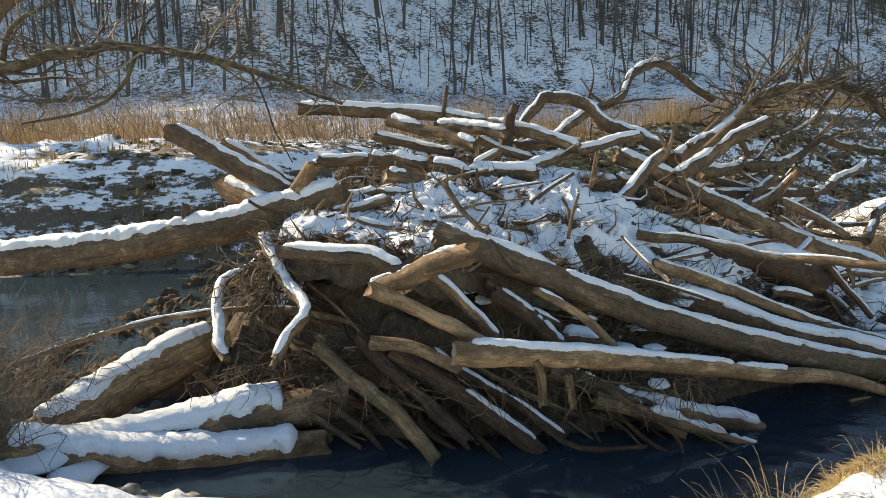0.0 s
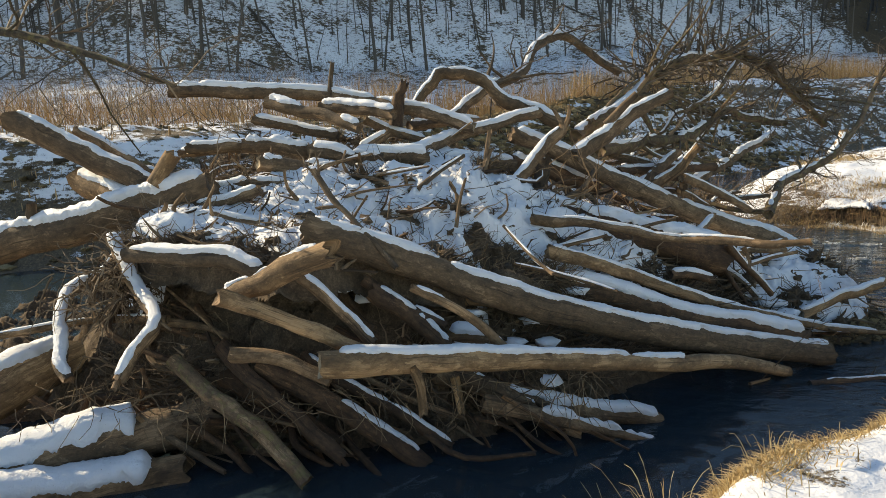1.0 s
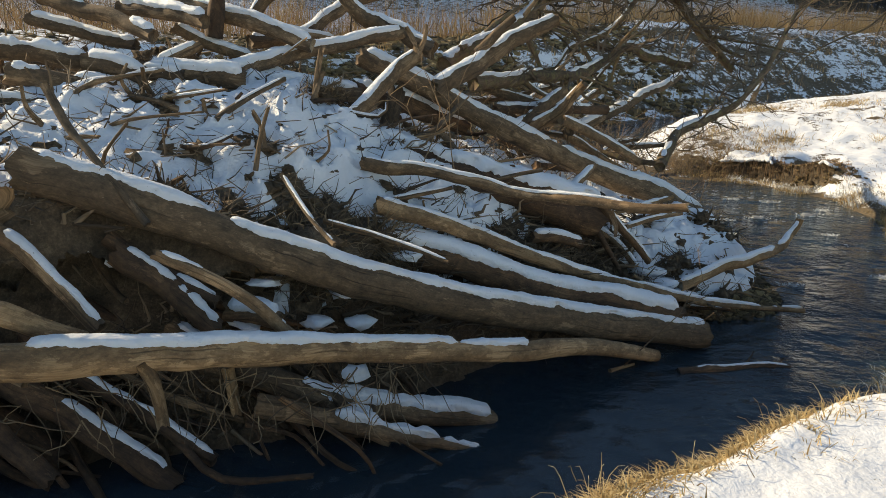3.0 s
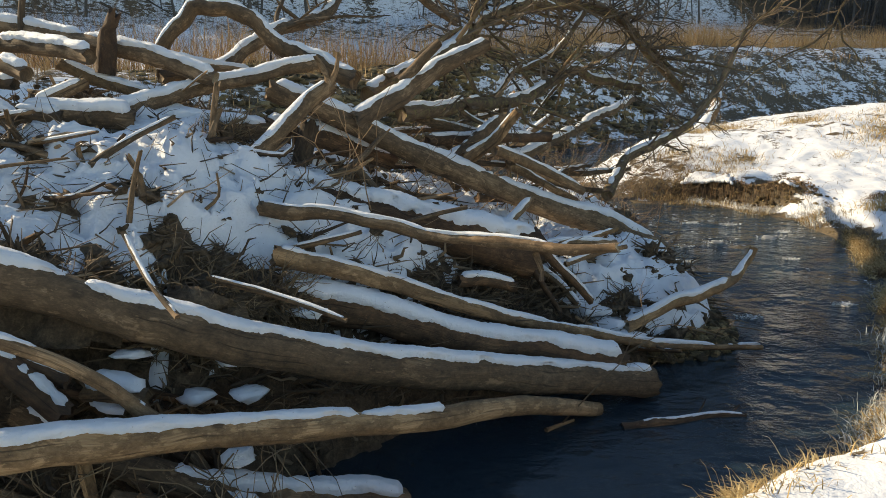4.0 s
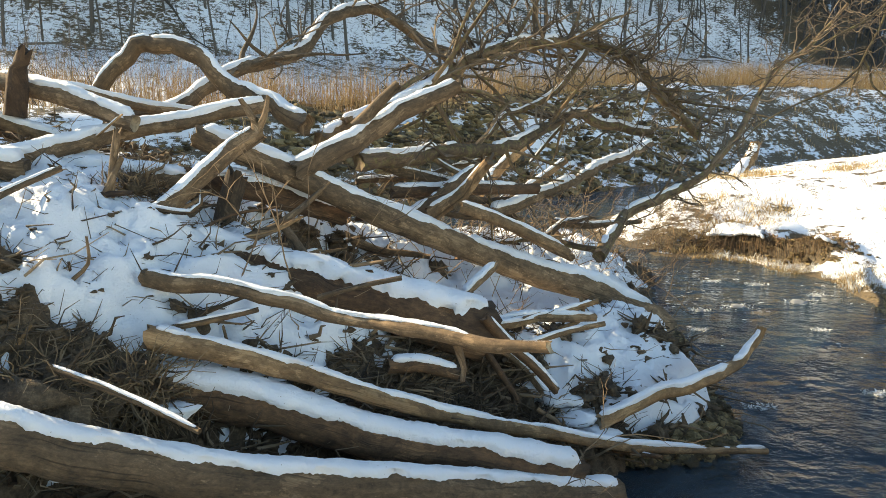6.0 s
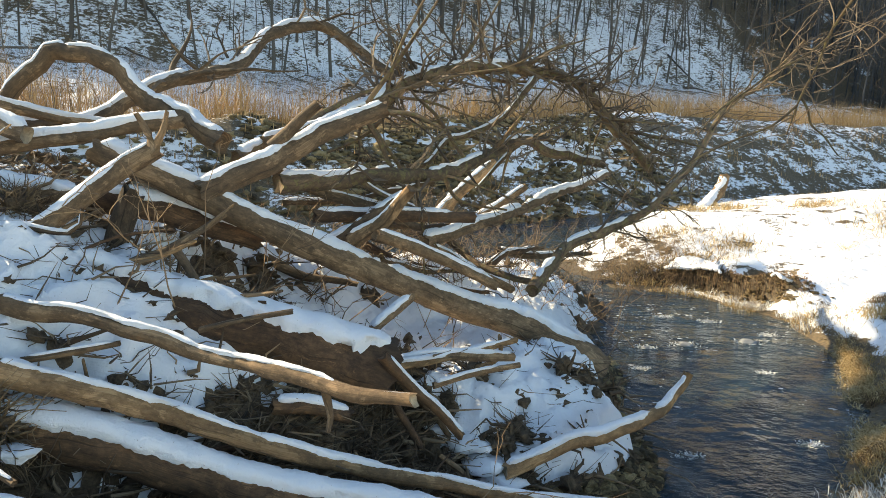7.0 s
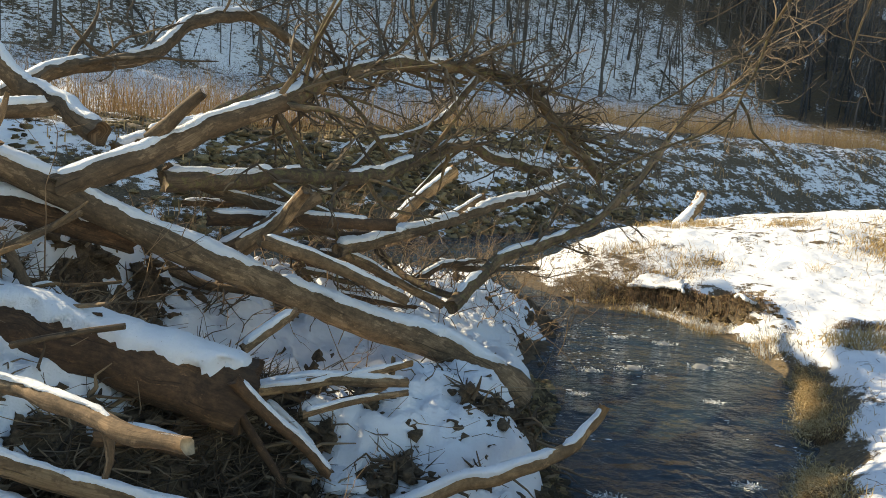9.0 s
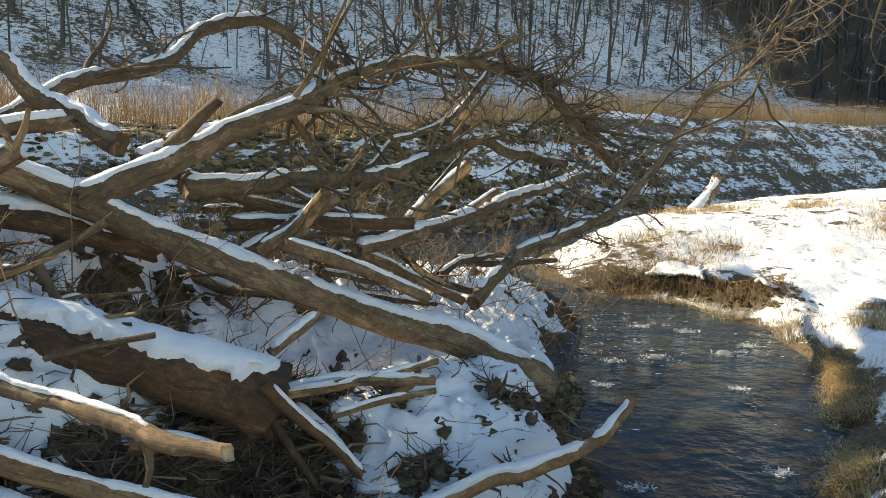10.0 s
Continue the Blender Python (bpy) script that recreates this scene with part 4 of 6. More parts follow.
log("dark sunken log with a frosted tip", [(-0.16, 5.69, 0.63), (0.50, 5.52, 0.29), (0.97, 5.39, -0.02)], 0.085, 0.062, DARKWOOD, snow=0.03, width=0.5, gap=0.3, span=(0.45, 0.95))
log("dark waterlogged log sunk at the front", [(0.28, 5.96, 0.41), (0.63, 5.92, 0.20), (1.08, 5.84, -0.06)], 0.07, 0.068, DARKWOOD, snow=0)
log("brown log dipping into the water", [(1.07, 5.91, 0.44), (1.57, 5.86, 0.28), (1.96, 5.84, 0.17), (2.73, 5.94, -0.02)], 0.08, 0.07, WOOD, snow=0.05, width=0.9, gap=0.35, span=(0.3, 1.0))
log("tapering log with icy twigs at the waterline", [(1.41, 5.54, 0.35), (2.03, 5.59, 0.16), (2.65, 5.64, -0.05)], 0.065, 0.024, WOOD, snow=0.06, width=0.9, gap=0.3, span=(0.3, 1.0))
log("big horizontal trunk under a smooth snow ridge", [(-5.36, 7.54, 1.06), (-3.86, 7.34, 1.19), (-2.49, 7.14, 1.40), (-1.63, 7.03, 1.59), (-0.82, 6.92, 1.81)], 0.16, 0.135, BARK, snow=0.085, width=0.95, gap=0.0, sides=18,
    limbs=[([(-2.46, 7.15, 1.42), (-2.49, 7.13, 1.62), (-2.47, 7.13, 1.70)], 0.055, 0.045, 0)])
log("sawn log end tilted up out of the jam", [(-2.71, 7.44, 2.44), (-2.13, 7.35, 2.15), (-1.46, 7.24, 1.81)], 0.105, 0.105, WOOD, snow=0.035, width=0.7, gap=0.0, cut=True)
log("thin log behind the tilted one", [(-2.29, 7.74, 2.33), (-1.51, 7.54, 1.90)], 0.05, 0.042, WOOD, snow=0.03, width=0.8, gap=0.2)
log("pale broken stump end", [(-1.28, 6.89, 1.86), (-1.20, 6.91, 1.97), (-1.12, 6.93, 2.08)], 0.062, 0.07, PALE, name="stump", category="stump", snow=0, ends=(0, 1.0), rough=0.25)
log("broad snowy slab of wood", [(-2.21, 7.56, 1.87), (-1.91, 7.39, 1.77), (-1.64, 7.22, 1.67)], 0.12, 0.12, WOOD, name="slab", category="log", snow=0.04, width=1.1, gap=0.0)
log("gnarled grey root hanging to the water", [(-1.40, 6.44, 1.36), (-1.60, 6.44, 1.21), (-1.81, 6.34, 1.10), (-1.73, 6.04, 0.91), (-1.64, 5.74, 0.72), (-1.53, 5.64, 0.61)], 0.05, 0.045, WOOD, name="root", category="root", kink=0.9, snow=0.035, width=1.2, gap=0.0, rough=0.3, group="roots of the root ball")
log("snow-dusted crooked root with a hooked end", [(-1.45, 6.36, 1.51), (-1.23, 6.12, 1.29), (-1.08, 5.94, 1.12), (-0.83, 5.54, 1.04), (-0.92, 5.37, 0.88), (-0.97, 5.24, 0.74)], 0.06, 0.04, WOOD, name="root", category="root", kink=0.9, snow=0.03, width=1.2, gap=0.0, rough=0.3, group="roots of the root ball",
    limbs=[([(-0.88, 5.6, 1.04), (-0.78, 5.52, 1.03), (-0.7, 5.48, 0.99)], 0.02, 0.008, 0), ([(-0.9, 5.5, 0.93), (-0.95, 5.3, 0.8), (-0.99, 5.2, 0.7)], 0.03, 0.02, 0)])
log("big brown log sloping out of the pool", [(-2.79, 5.14, 0.12), (-2.46, 5.83, 0.32), (-2.00, 6.49, 0.50)], 0.20, 0.19, PALE, snow=0.06, width=0.8, gap=0.0, sides=18)
log("snow-covered log lying on the shore", [(-2.68, 4.89, 0.06), (-1.85, 5.26, 0.12), (-1.27, 5.50, 0.19), (-0.58, 5.76, 0.25)], 0.16, 0.165, WOOD, snow=0.07, width=1.45, gap=0.0, span=(0, 0.78), sides=18)
log("front shore log with a thick snow crust", [(-2.78, 4.74, 0.21), (-2.14, 4.94, 0.07), (-1.37, 5.17, -0.01), (-0.69, 5.36, 0.00)], 0.15, 0.135, WOOD, snow=0.07, width=1.4, gap=0.0, span=(0, 0.92), sides=18)
log("thin branch reaching over the pool", [(-3.50, 5.54, 0.49), (-2.77, 5.74, 0.73), (-2.21, 5.99, 0.84), (-1.60, 6.24, 0.87), (-0.95, 6.04, 0.91)], 0.016, 0.034, WOOD, snow=0.012, width=0.8, gap=0.5, group="")
log("bare limb of a bank tree overhanging the pool", [(-7.18, 6.94, 2.37), (-4.63, 6.44, 2.85), (-3.56, 6.14, 2.97), (-2.83, 6.03, 3.08), (-2.19, 5.94, 3.10), (-1.38, 5.65, 2.93), (-0.89, 5.45, 2.76), (-0.41, 5.24, 2.58)], 0.10, 0.012, LICHEN, kink=0.9, snow=0.0, twigs=60, shoots=8, group="",
    limbs=[([(-2.25, 6.0, 3.1), (-2.35, 5.9, 2.8), (-2.6, 5.8, 2.6), (-3.1, 5.7, 2.5)], 0.02, 0.008, 0), ([(-3.6, 6.2, 2.95), (-3.4, 6.1, 3.3), (-3.0, 6.1, 3.5)], 0.03, 0.01, 0)])
log("grey peeling stick propped at the front", [(1.57, 5.60, 1.59), (1.72, 5.37, 1.43), (1.84, 5.24, 1.33)], 0.011, 0.014, WOOD, name="stick", category="stick", snow=0.01, width=0.9, gap=0.2)
log("thin bare branch lying in the shade", [(1.72, 6.49, 1.13), (2.19, 6.27, 1.04), (2.47, 6.14, 0.96)], 0.018, 0.014, BARK, name="stick", category="stick", snow=0.008, width=0.8, gap=0.3)

log("brown rotten log under a lip of snow", [(-1.11, 5.89, 1.44), (-0.70, 5.76, 1.43), (-0.37, 5.65, 1.42), (-0.08, 5.54, 1.34)], 0.057, 0.061, BARK, snow=0.04, width=1.0, gap=0.1)
log("short snowy branch piece on the jam", [(-0.91, 6.84, 1.66), (-0.62, 6.79, 1.72), (-0.35, 6.74, 1.79)], 0.046, 0.040, WOOD, snow=0.03, width=1.0, gap=0.1)
log("knotty root end capped with snow", [(-0.87, 6.54, 1.56), (-0.66, 6.51, 1.62), (-0.46, 6.47, 1.57), (-0.27, 6.44, 1.54)], 0.054, 0.043, WOOD, snow=0.03, width=1.1, gap=0.2, rough=0.3)
log("grey branch lying down the front", [(0.16, 5.69, 1.27), (0.37, 5.61, 1.11), (0.65, 5.49, 0.84)], 0.046, 0.041, WOOD, snow=0.025, width=0.8, gap=0.4)
log("rotten dark log wedged behind the tan log", [(0.64, 5.94, 1.08), (0.89, 5.87, 0.91), (1.14, 5.79, 0.70)], 0.075, 0.065, DARKWOOD, snow=0.03, width=0.7, gap=0.5)
log("dark soaked log sloping to the water", [(-0.45, 5.79, 0.52), (-0.02, 5.64, 0.34), (0.36, 5.49, 0.09)], 0.080, 0.072, DARKWOOD, snow=0)
log("mossy sunken log at the waterline", [(-1.08, 5.89, 0.17), (-0.59, 5.75, 0.06), (-0.03, 5.59, 0.02)], 0.074, 0.065, MOSSY, snow=0)
log("brown timber stub under the tan log", [(-0.28, 5.44, 0.81), (0.05, 5.37, 0.78), (0.37, 5.29, 0.67)], 0.053, 0.044, WOOD, snow=0)
log("upright broken branch under the tan log", [(1.20, 5.79, 0.46), (1.24, 5.74, 0.22)], 0.035, 0.031, PALE, snow=0, ends=(0, 1.5))
log("splintered pale stub below the tan log", [(0.92, 5.24, 0.76), (0.97, 5.26, 0.63), (0.98, 5.29, 0.42)], 0.039, 0.028, PALE, snow=0, ends=(0, 2.0))
log("round log end pillowed with snow", [(1.18, 6.04, 0.70), (1.31, 6.00, 0.70), (1.47, 5.94, 0.68)], 0.063, 0.053, BARK, snow=0.05, width=1.2, gap=0.0)
log("dark limb lying in the hollow", [(0.57, 5.99, 1.16), (0.85, 5.94, 0.98), (1.14, 5.89, 0.82)], 0.047, 0.040, DARKWOOD, snow=0.02, width=0.8, gap=0.4)
log("short log with a snowy crown", [(-1.04, 7.04, 1.77), (-0.79, 7.09, 1.78), (-0.52, 7.14, 1.81)], 0.055, 0.052, BARK, snow=0.04, width=1.0, gap=0.0)
log("stub of log with snow on it", [(-0.50, 7.14, 1.80), (-0.22, 7.19, 1.78)], 0.056, 0.053, BARK, snow=0.04, width=1.0, gap=0.0)
log("bent pale branch on the snow", [(-0.93, 6.84, 1.62), (-0.73, 6.84, 1.64), (-0.55, 6.84, 1.72)], 0.033, 0.025, PALE, snow=0.02, width=0.8, gap=0.4)
log("round-ended log buried in snow", [(-0.05, 7.69, 2.05), (0.16, 7.66, 2.02), (0.34, 7.64, 1.95)], 0.071, 0.057, BARK, snow=0.05, width=1.2, gap=0.0)
log("short log stub in the snow", [(0.30, 7.74, 1.99), (0.60, 7.74, 1.96)], 0.053, 0.049, BARK, snow=0.04, width=1.0, gap=0.1)
log("snowy branch at the back of the jam", [(-1.40, 7.94, 2.07), (-0.96, 7.89, 2.09), (-0.58, 7.84, 2.10)], 0.043, 0.038, WOOD, snow=0.035, width=1.0, gap=0.35)
log("tilted branch near the top", [(0.38, 7.94, 2.04), (0.64, 8.14, 2.18)], 0.050, 0.041, WOOD, snow=0.03, width=0.9, gap=0.1)
log("snowy branch among the top logs", [(-0.79, 8.54, 2.37), (-0.30, 8.38, 2.26), (0.12, 8.24, 2.18)], 0.053, 0.047, BARK, snow=0.035, width=1.0, gap=0.1)
log("snowy log end at the top", [(0.39, 8.44, 2.32), (0.70, 8.44, 2.19), (1.01, 8.44, 2.08)], 0.048, 0.043, BARK, snow=0.035, width=1.0, gap=0.1)
log("long thin limb across the back", [(0.70, 8.94, 2.46), (1.18, 9.26, 2.33), (1.65, 9.54, 2.26)], 0.046, 0.038, WOOD, snow=0.03, width=1.0, gap=0.1)
log("dark limb crossing behind the trunk", [(2.95, 9.44, 1.95), (3.31, 9.61, 1.77), (4.10, 9.94, 1.55)], 0.046, 0.045, BARK, snow=0.02, width=0.8, gap=0.4)
log("dark log lying low behind the trunk", [(3.29, 9.34, 1.60), (3.77, 9.57, 1.59), (4.66, 9.94, 1.56)], 0.056, 0.051, DARKWOOD, snow=0.025, width=0.8, gap=0.3)
log("grey broken stub rising behind the trunk", [(3.61, 8.95, 1.47), (3.85, 8.90, 1.66), (4.04, 8.80, 1.89)], 0.066, 0.043, WOOD, snow=0.02, width=0.8, gap=0.3)
log("dark limb with a snowy broken end", [(3.80, 8.60, 1.57), (4.22, 8.85, 1.39), (4.75, 9.10, 1.11)], 0.045, 0.040, BARK, snow=0.025, width=0.8, gap=0.3)
log("thin crooked branch under the tan limb", [(2.13, 6.94, 1.17), (2.36, 6.94, 1.21), (2.58, 6.94, 1.26)], 0.019, 0.014, BARK, snow=0.012, width=0.8, gap=0.4)
log("grey pointed stake standing in the snow", [(1.27, 6.69, 1.42), (1.31, 6.72, 1.64), (1.36, 6.74, 1.81)], 0.018, 0.011, BARK, name="stick", category="stick", snow=0, ends=(0, 2))
log("grey stake leaning in the snow", [(1.30, 6.89, 1.54), (1.29, 6.92, 1.66), (1.24, 6.94, 1.76)], 0.021, 0.015, WOOD, name="stick", category="stick", snow=0, ends=(0, 2))
log("tall grey upright stick with a fork", [(1.57, 7.69, 1.62), (1.59, 7.72, 1.89), (1.64, 7.74, 2.15)], 0.030, 0.022, WOOD, name="stick", category="stick", snow=0, ends=(0, 2))
log("leaning brown stick beside a taller one", [(1.55, 7.64, 1.74), (1.65, 7.74, 2.00)], 0.022, 0.017, BARK, name="stick", category="stick", snow=0, ends=(0, 1))
log("thin dark branch lying on snow", [(0.95, 7.14, 1.70), (1.11, 7.31, 1.82), (1.38, 7.54, 1.96)], 0.026, 0.018, BARK, snow=0.008, width=0.7, gap=0.5)
log("dark forked twig lying on snow", [(2.85, 7.39, 1.20), (3.10, 7.42, 1.26), (3.34, 7.44, 1.30)], 0.018, 0.015, BARK, name="stick", category="stick", snow=0)
log("rotten brown log behind the roots", [(3.27, 7.29, 0.80), (3.49, 7.32, 0.78), (3.67, 7.34, 0.72)], 0.043, 0.040, DARKWOOD, snow=0.03, width=1.0, gap=0.3)
log("bent tan branch lying over the snow", [(3.90, 7.84, 0.84), (4.19, 7.98, 0.84), (4.46, 8.10, 0.86), (4.78, 8.24, 0.91)], 0.026, 0.022, PALE, snow=0.02, width=0.8, gap=0.4)
log("brown branch over the snow tail", [(4.18, 7.74, 0.76), (4.46, 7.84, 0.81), (4.75, 7.94, 0.83)], 0.022, 0.017, WOOD, snow=0.015, width=0.8, gap=0.4)
log("broken snowy branch by the trunk", [(3.78, 8.14, 0.99), (3.90, 8.23, 1.08), (4.05, 8.34, 1.18)], 0.034, 0.032, WOOD, snow=0.03, width=0.9, gap=0.1)
log("white peeled trunk leaning on the far shore", [(4.77, 15.44, 0.91), (5.23, 15.78, 1.33), (5.76, 16.14, 1.78)], 0.111, 0.098, PALE, snow=0.03, width=0.8, gap=0.2)
log("driftwood limb by the far shore", [(4.67, 14.44, 0.73), (5.44, 14.70, 1.04), (6.14, 14.94, 1.47)], 0.068, 0.054, WOOD, snow=0.03, width=0.9, gap=0.1)
log("brown limb slanting to the water", [(4.23, 10.14, 1.26), (4.64, 10.32, 1.04), (5.17, 10.54, 0.75)], 0.050, 0.039, WOOD, snow=0.02, width=0.8, gap=0.4)
log("thick grey limb under the mossy one", [(3.42, 9.14, 1.40), (3.74, 9.35, 1.59), (4.04, 9.54, 1.78)], 0.061, 0.053, WOOD, snow=0.025, width=0.8, gap=0.3)
log("dark branch among the brush", [(3.41, 9.64, 1.62), (3.77, 9.89, 1.35), (4.23, 10.14, 1.24)], 0.035, 0.025, BARK, snow=0.015, width=0.8, gap=0.4)
log("upright white driftwood stub on the snowy bank", [(11.35, 20.0, 0.45), (11.75, 20.15, 0.80), (12.05, 20.3, 1.10), (12.2, 20.40, 1.45)], 0.17, 0.12, PALE, name="stump", category="stump", snow=0.07, width=1.45, gap=0.0, group="")
log("half-sunk dark driftwood in the stream", [(4.21, 6.51, -0.015), (4.55, 6.53, -0.008), (4.83, 6.56, -0.006), (5.06, 6.54, -0.016)], 0.042, 0.030, DARKWOOD, kink=1.2, snow=0.006, width=0.4, gap=0.62, group="",
    limbs=[([(4.72, 6.55, 0.01), (4.80, 6.62, 0.05), (4.84, 6.66, 0.07)], 0.010, 0.004, 0), ([(4.95, 6.55, 0.0), (5.05, 6.60, 0.04)], 0.008, 0.004, 0)])
log("small stick floating in the stream", [(3.70, 6.53, 0.01), (3.91, 6.63, 0.01)], 0.016, 0.009, PALE, name="stick", category="stick", snow=0, group="")
log("hanging lichen-covered branch of a bank tree", [(7.12, 7.94, 3.68), (7.01, 8.21, 3.43), (6.94, 8.44, 3.16), (6.91, 8.50, 2.93), (6.85, 8.57, 2.68), (6.81, 8.64, 2.40)], 0.011, 0.006, LICHEN, name="tree_branch", category="branch", kink=3.0, snow=0, twigs=34, shoots=4, group="")
log("lichen-covered branch end hanging from above", [(6.77, 7.14, 3.43), (6.81, 7.32, 3.19), (6.84, 7.44, 3.00), (6.81, 7.44, 2.82)], 0.009, 0.005, LICHEN, name="tree_branch", category="branch", kink=3.0, snow=0, twigs=9, group="")

tangle = random.Random(404)
for k in range(13):
    x = tangle.uniform(2.6, 5.2)
    y = 9.2 + (x - 2.6) * 0.55 + tangle.uniform(-0.1, 1.3)
    z = 1.55 - (x - 2.6) * 0.25 + tangle.uniform(-0.35, 0.35)
    n, a, drop = tangle.uniform(0.7, 1.7), tangle.gauss(0.35, 0.55), tangle.gauss(-0.12, 0.25)
    way = Vector((math.cos(a), math.sin(a), drop))
    start = Vector((x, y, z))
    bow = Vector((0, 0, tangle.gauss(0, 0.12)))
    log(("dark bare limb tangled behind the trunk", "mossy crooked limb among the brush", "brown broken bough propped in the tangle")[k % 3], [tuple(start), tuple(start + way * n * 0.35 + bow), tuple(start + way * n * 0.7 + bow * 0.5), tuple(start + way * n)],
        tangle.uniform(0.025, 0.055), tangle.uniform(0.012, 0.03), (BARK, MOSSY, DARKWOOD)[k % 3], name="limb", category="branch", kink=0.9, snow=0.02 if k % 2 else 0.0, width=0.8, gap=0.35, twigs=6, sides=9)



def root_plate(label, centre, r, seed):
    """An upturned plate of roots and soil: a rough core and the fibres that stand out of it."""
    grow = random.Random(seed)
    root = tagged(new("root_plate"), label, "roots", "root plates of the jam")
    c = Vector(centre)
    root.matrix_basis = Matrix.Translation(c - Vector((0, 0, r * 0.6)))
    for k in range(7):
        cv, cf = clods([(c.x + grow.gauss(0, r * 0.35), c.y + grow.gauss(0, r * 0.2), c.z + grow.gauss(0, r * 0.2), r * grow.uniform(0.35, 0.65), 0.8)], seed + k, 1.5)
        mesh_object("soil_clod", cv, cf, LITTER, root, "dark brown soil bound by roots")
    fv, ff = [], []
    for _ in range(620):
        d = Vector((grow.gauss(0, 1), grow.gauss(-0.4, 0.8), grow.gauss(0, 0.8))).normalized()
        p = c + Vector((d.x * r * 1.1, d.y * r * 0.7, d.z * r * 0.7)) * grow.uniform(0.5, 0.95)
        pts = [p]
        for _ in range(4):
            d = (d + Vector((grow.gauss(0, 0.4), grow.gauss(0, 0.4), grow.gauss(-0.1, 0.35)))).normalized()
            pts.append(pts[-1] + d * grow.uniform(0.02, 0.085))
        strand(fv, ff, pts, grow.uniform(0.002, 0.008), 0.0015, 4)
    tagged(mesh_object("root_mat", fv, ff, ROOTS, root, "matted brown root fibres", smooth=False), kind="stuff")


root_plate("dark upturned root plate under the snow", (1.58, 6.60, 0.90), 0.36, 611)
root_plate("dark hollow mat of roots behind the log", (2.0, 6.72, 0.90), 0.20, 615)
root_plate("brown root plate beside the long log", (0.95, 6.42, 1.08), 0.16, 612)
root_plate("dark clump of roots and soil in the snow", (1.62, 7.95, 1.72), 0.13, 613)

# ---- loose sticks of the jam, each a thing of its own ----
STICK_WORDS = ["weathered grey stick lying on the snowy jam", "dark wet stick caught in the jam", "pale peeled stick caught in the jam"]


def stick(rng, a, b, r, kind, snow=False):
    mat = (WOOD, DARKWOOD, PALE)[kind]
    mid = (a + b) / 2 + Vector((rng.gauss(0, 0.14), rng.gauss(0, 0.14), rng.gauss(0, 0.07))) * (b - a).length
    line, run = smooth_line([a, mid, b], max(0.05, (b - a).length / 7))
    radii = [r * (1 - 0.45 * s / run[-1]) for s in run]
    v, f, uv, fm = tube(line, run, radii, 7, rng.randrange(10 ** 6), 0.25, (0.8, 1.6))
    root = tagged(new("stick"), STICK_WORDS[kind], "stick", "loose sticks of the jam")
    root.matrix_basis = Matrix.Translation(a)
    mesh_object("shaft", v, f, None, root, uvs=uv, materials=[mat, mat], face_mats=fm)
    if snow:
        v, f = cap(line, run, radii, rng.randrange(10 ** 6), 1.0, r * 0.8, 0.3)
        mesh_object("snow_cap", v, f, SNOW, root)


GX, GY = np.arange(-3.0, 8.0, 0.03), np.arange(4.8, 15.6, 0.03)
GRID_X, GRID_Y = np.meshgrid(GX, GY)
LITTER_GRID, SNOW_GRID = litter_z(GRID_X, GRID_Y), snow_z(GRID_X, GRID_Y)
ON_SHELF = shelf_z(GRID_X, GRID_Y)[1] > 0.0
LITTER_GRID = np.where(ON_SHELF, np.maximum(LITTER_GRID, shelf_litter(GRID_X, GRID_Y)), LITTER_GRID)
SNOW_GRID = np.where(ON_SHELF, np.maximum(SNOW_GRID, shelf_snow(GRID_X, GRID_Y)), SNOW_GRID)
BED_GRID = np.maximum(np.maximum(LITTER_GRID, SNOW_GRID - 0.03), -0.05).tolist()
SNOWY_GRID = (SNOW_GRID > LITTER_GRID + 0.01).tolist()


def cell(x, y):
    return min(max(round((y - 4.8) / 0.03), 0), len(GY) - 1), min(max(round((x + 3.0) / 0.03), 0), len(GX) - 1)


def bed(x, y):
    j, i = cell(x, y)
    return BED_GRID[j][i]


def snowy(x, y):
    j, i = cell(x, y)
    return SNOWY_GRID[j][i]


rng = random.Random(5)
for i in range(175):
    x = rng.uniform(-1.4, 4.6)
    y = float(np.interp(x, RIDGE[:, 0], RIDGE[:, 1])) + rng.uniform(-1.15, 1.1) * float(np.interp(x, RIDGE[:, 0], RIDGE[:, 3])) * 0.72
    z = bed(x, y)
    if z < 0.15 or (x > 2.8 and rng.random() < 0.6):
        continue
    length = rng.uniform(0.18, 0.75)
    up = rng.random()
    ang = rng.uniform(-0.7, 0.7) + (math.pi if rng.random() < 0.4 else 0)
    tilt = rng.uniform(0.6, 1.45) if up < 0.5 else rng.uniform(-0.1, 0.35)
    if up < 0.5:
        length *= 0.45
    way = Vector((math.cos(ang) * math.cos(tilt), math.sin(ang) * math.cos(tilt), math.sin(tilt)))
    a = Vector((x, y, z - 0.02))
    stick(rng, a, a + way * length, rng.uniform(0.010, 0.028), rng.choice((0, 0, 1, 1, 2)), rng.random() < 0.5 and up > 0.5)
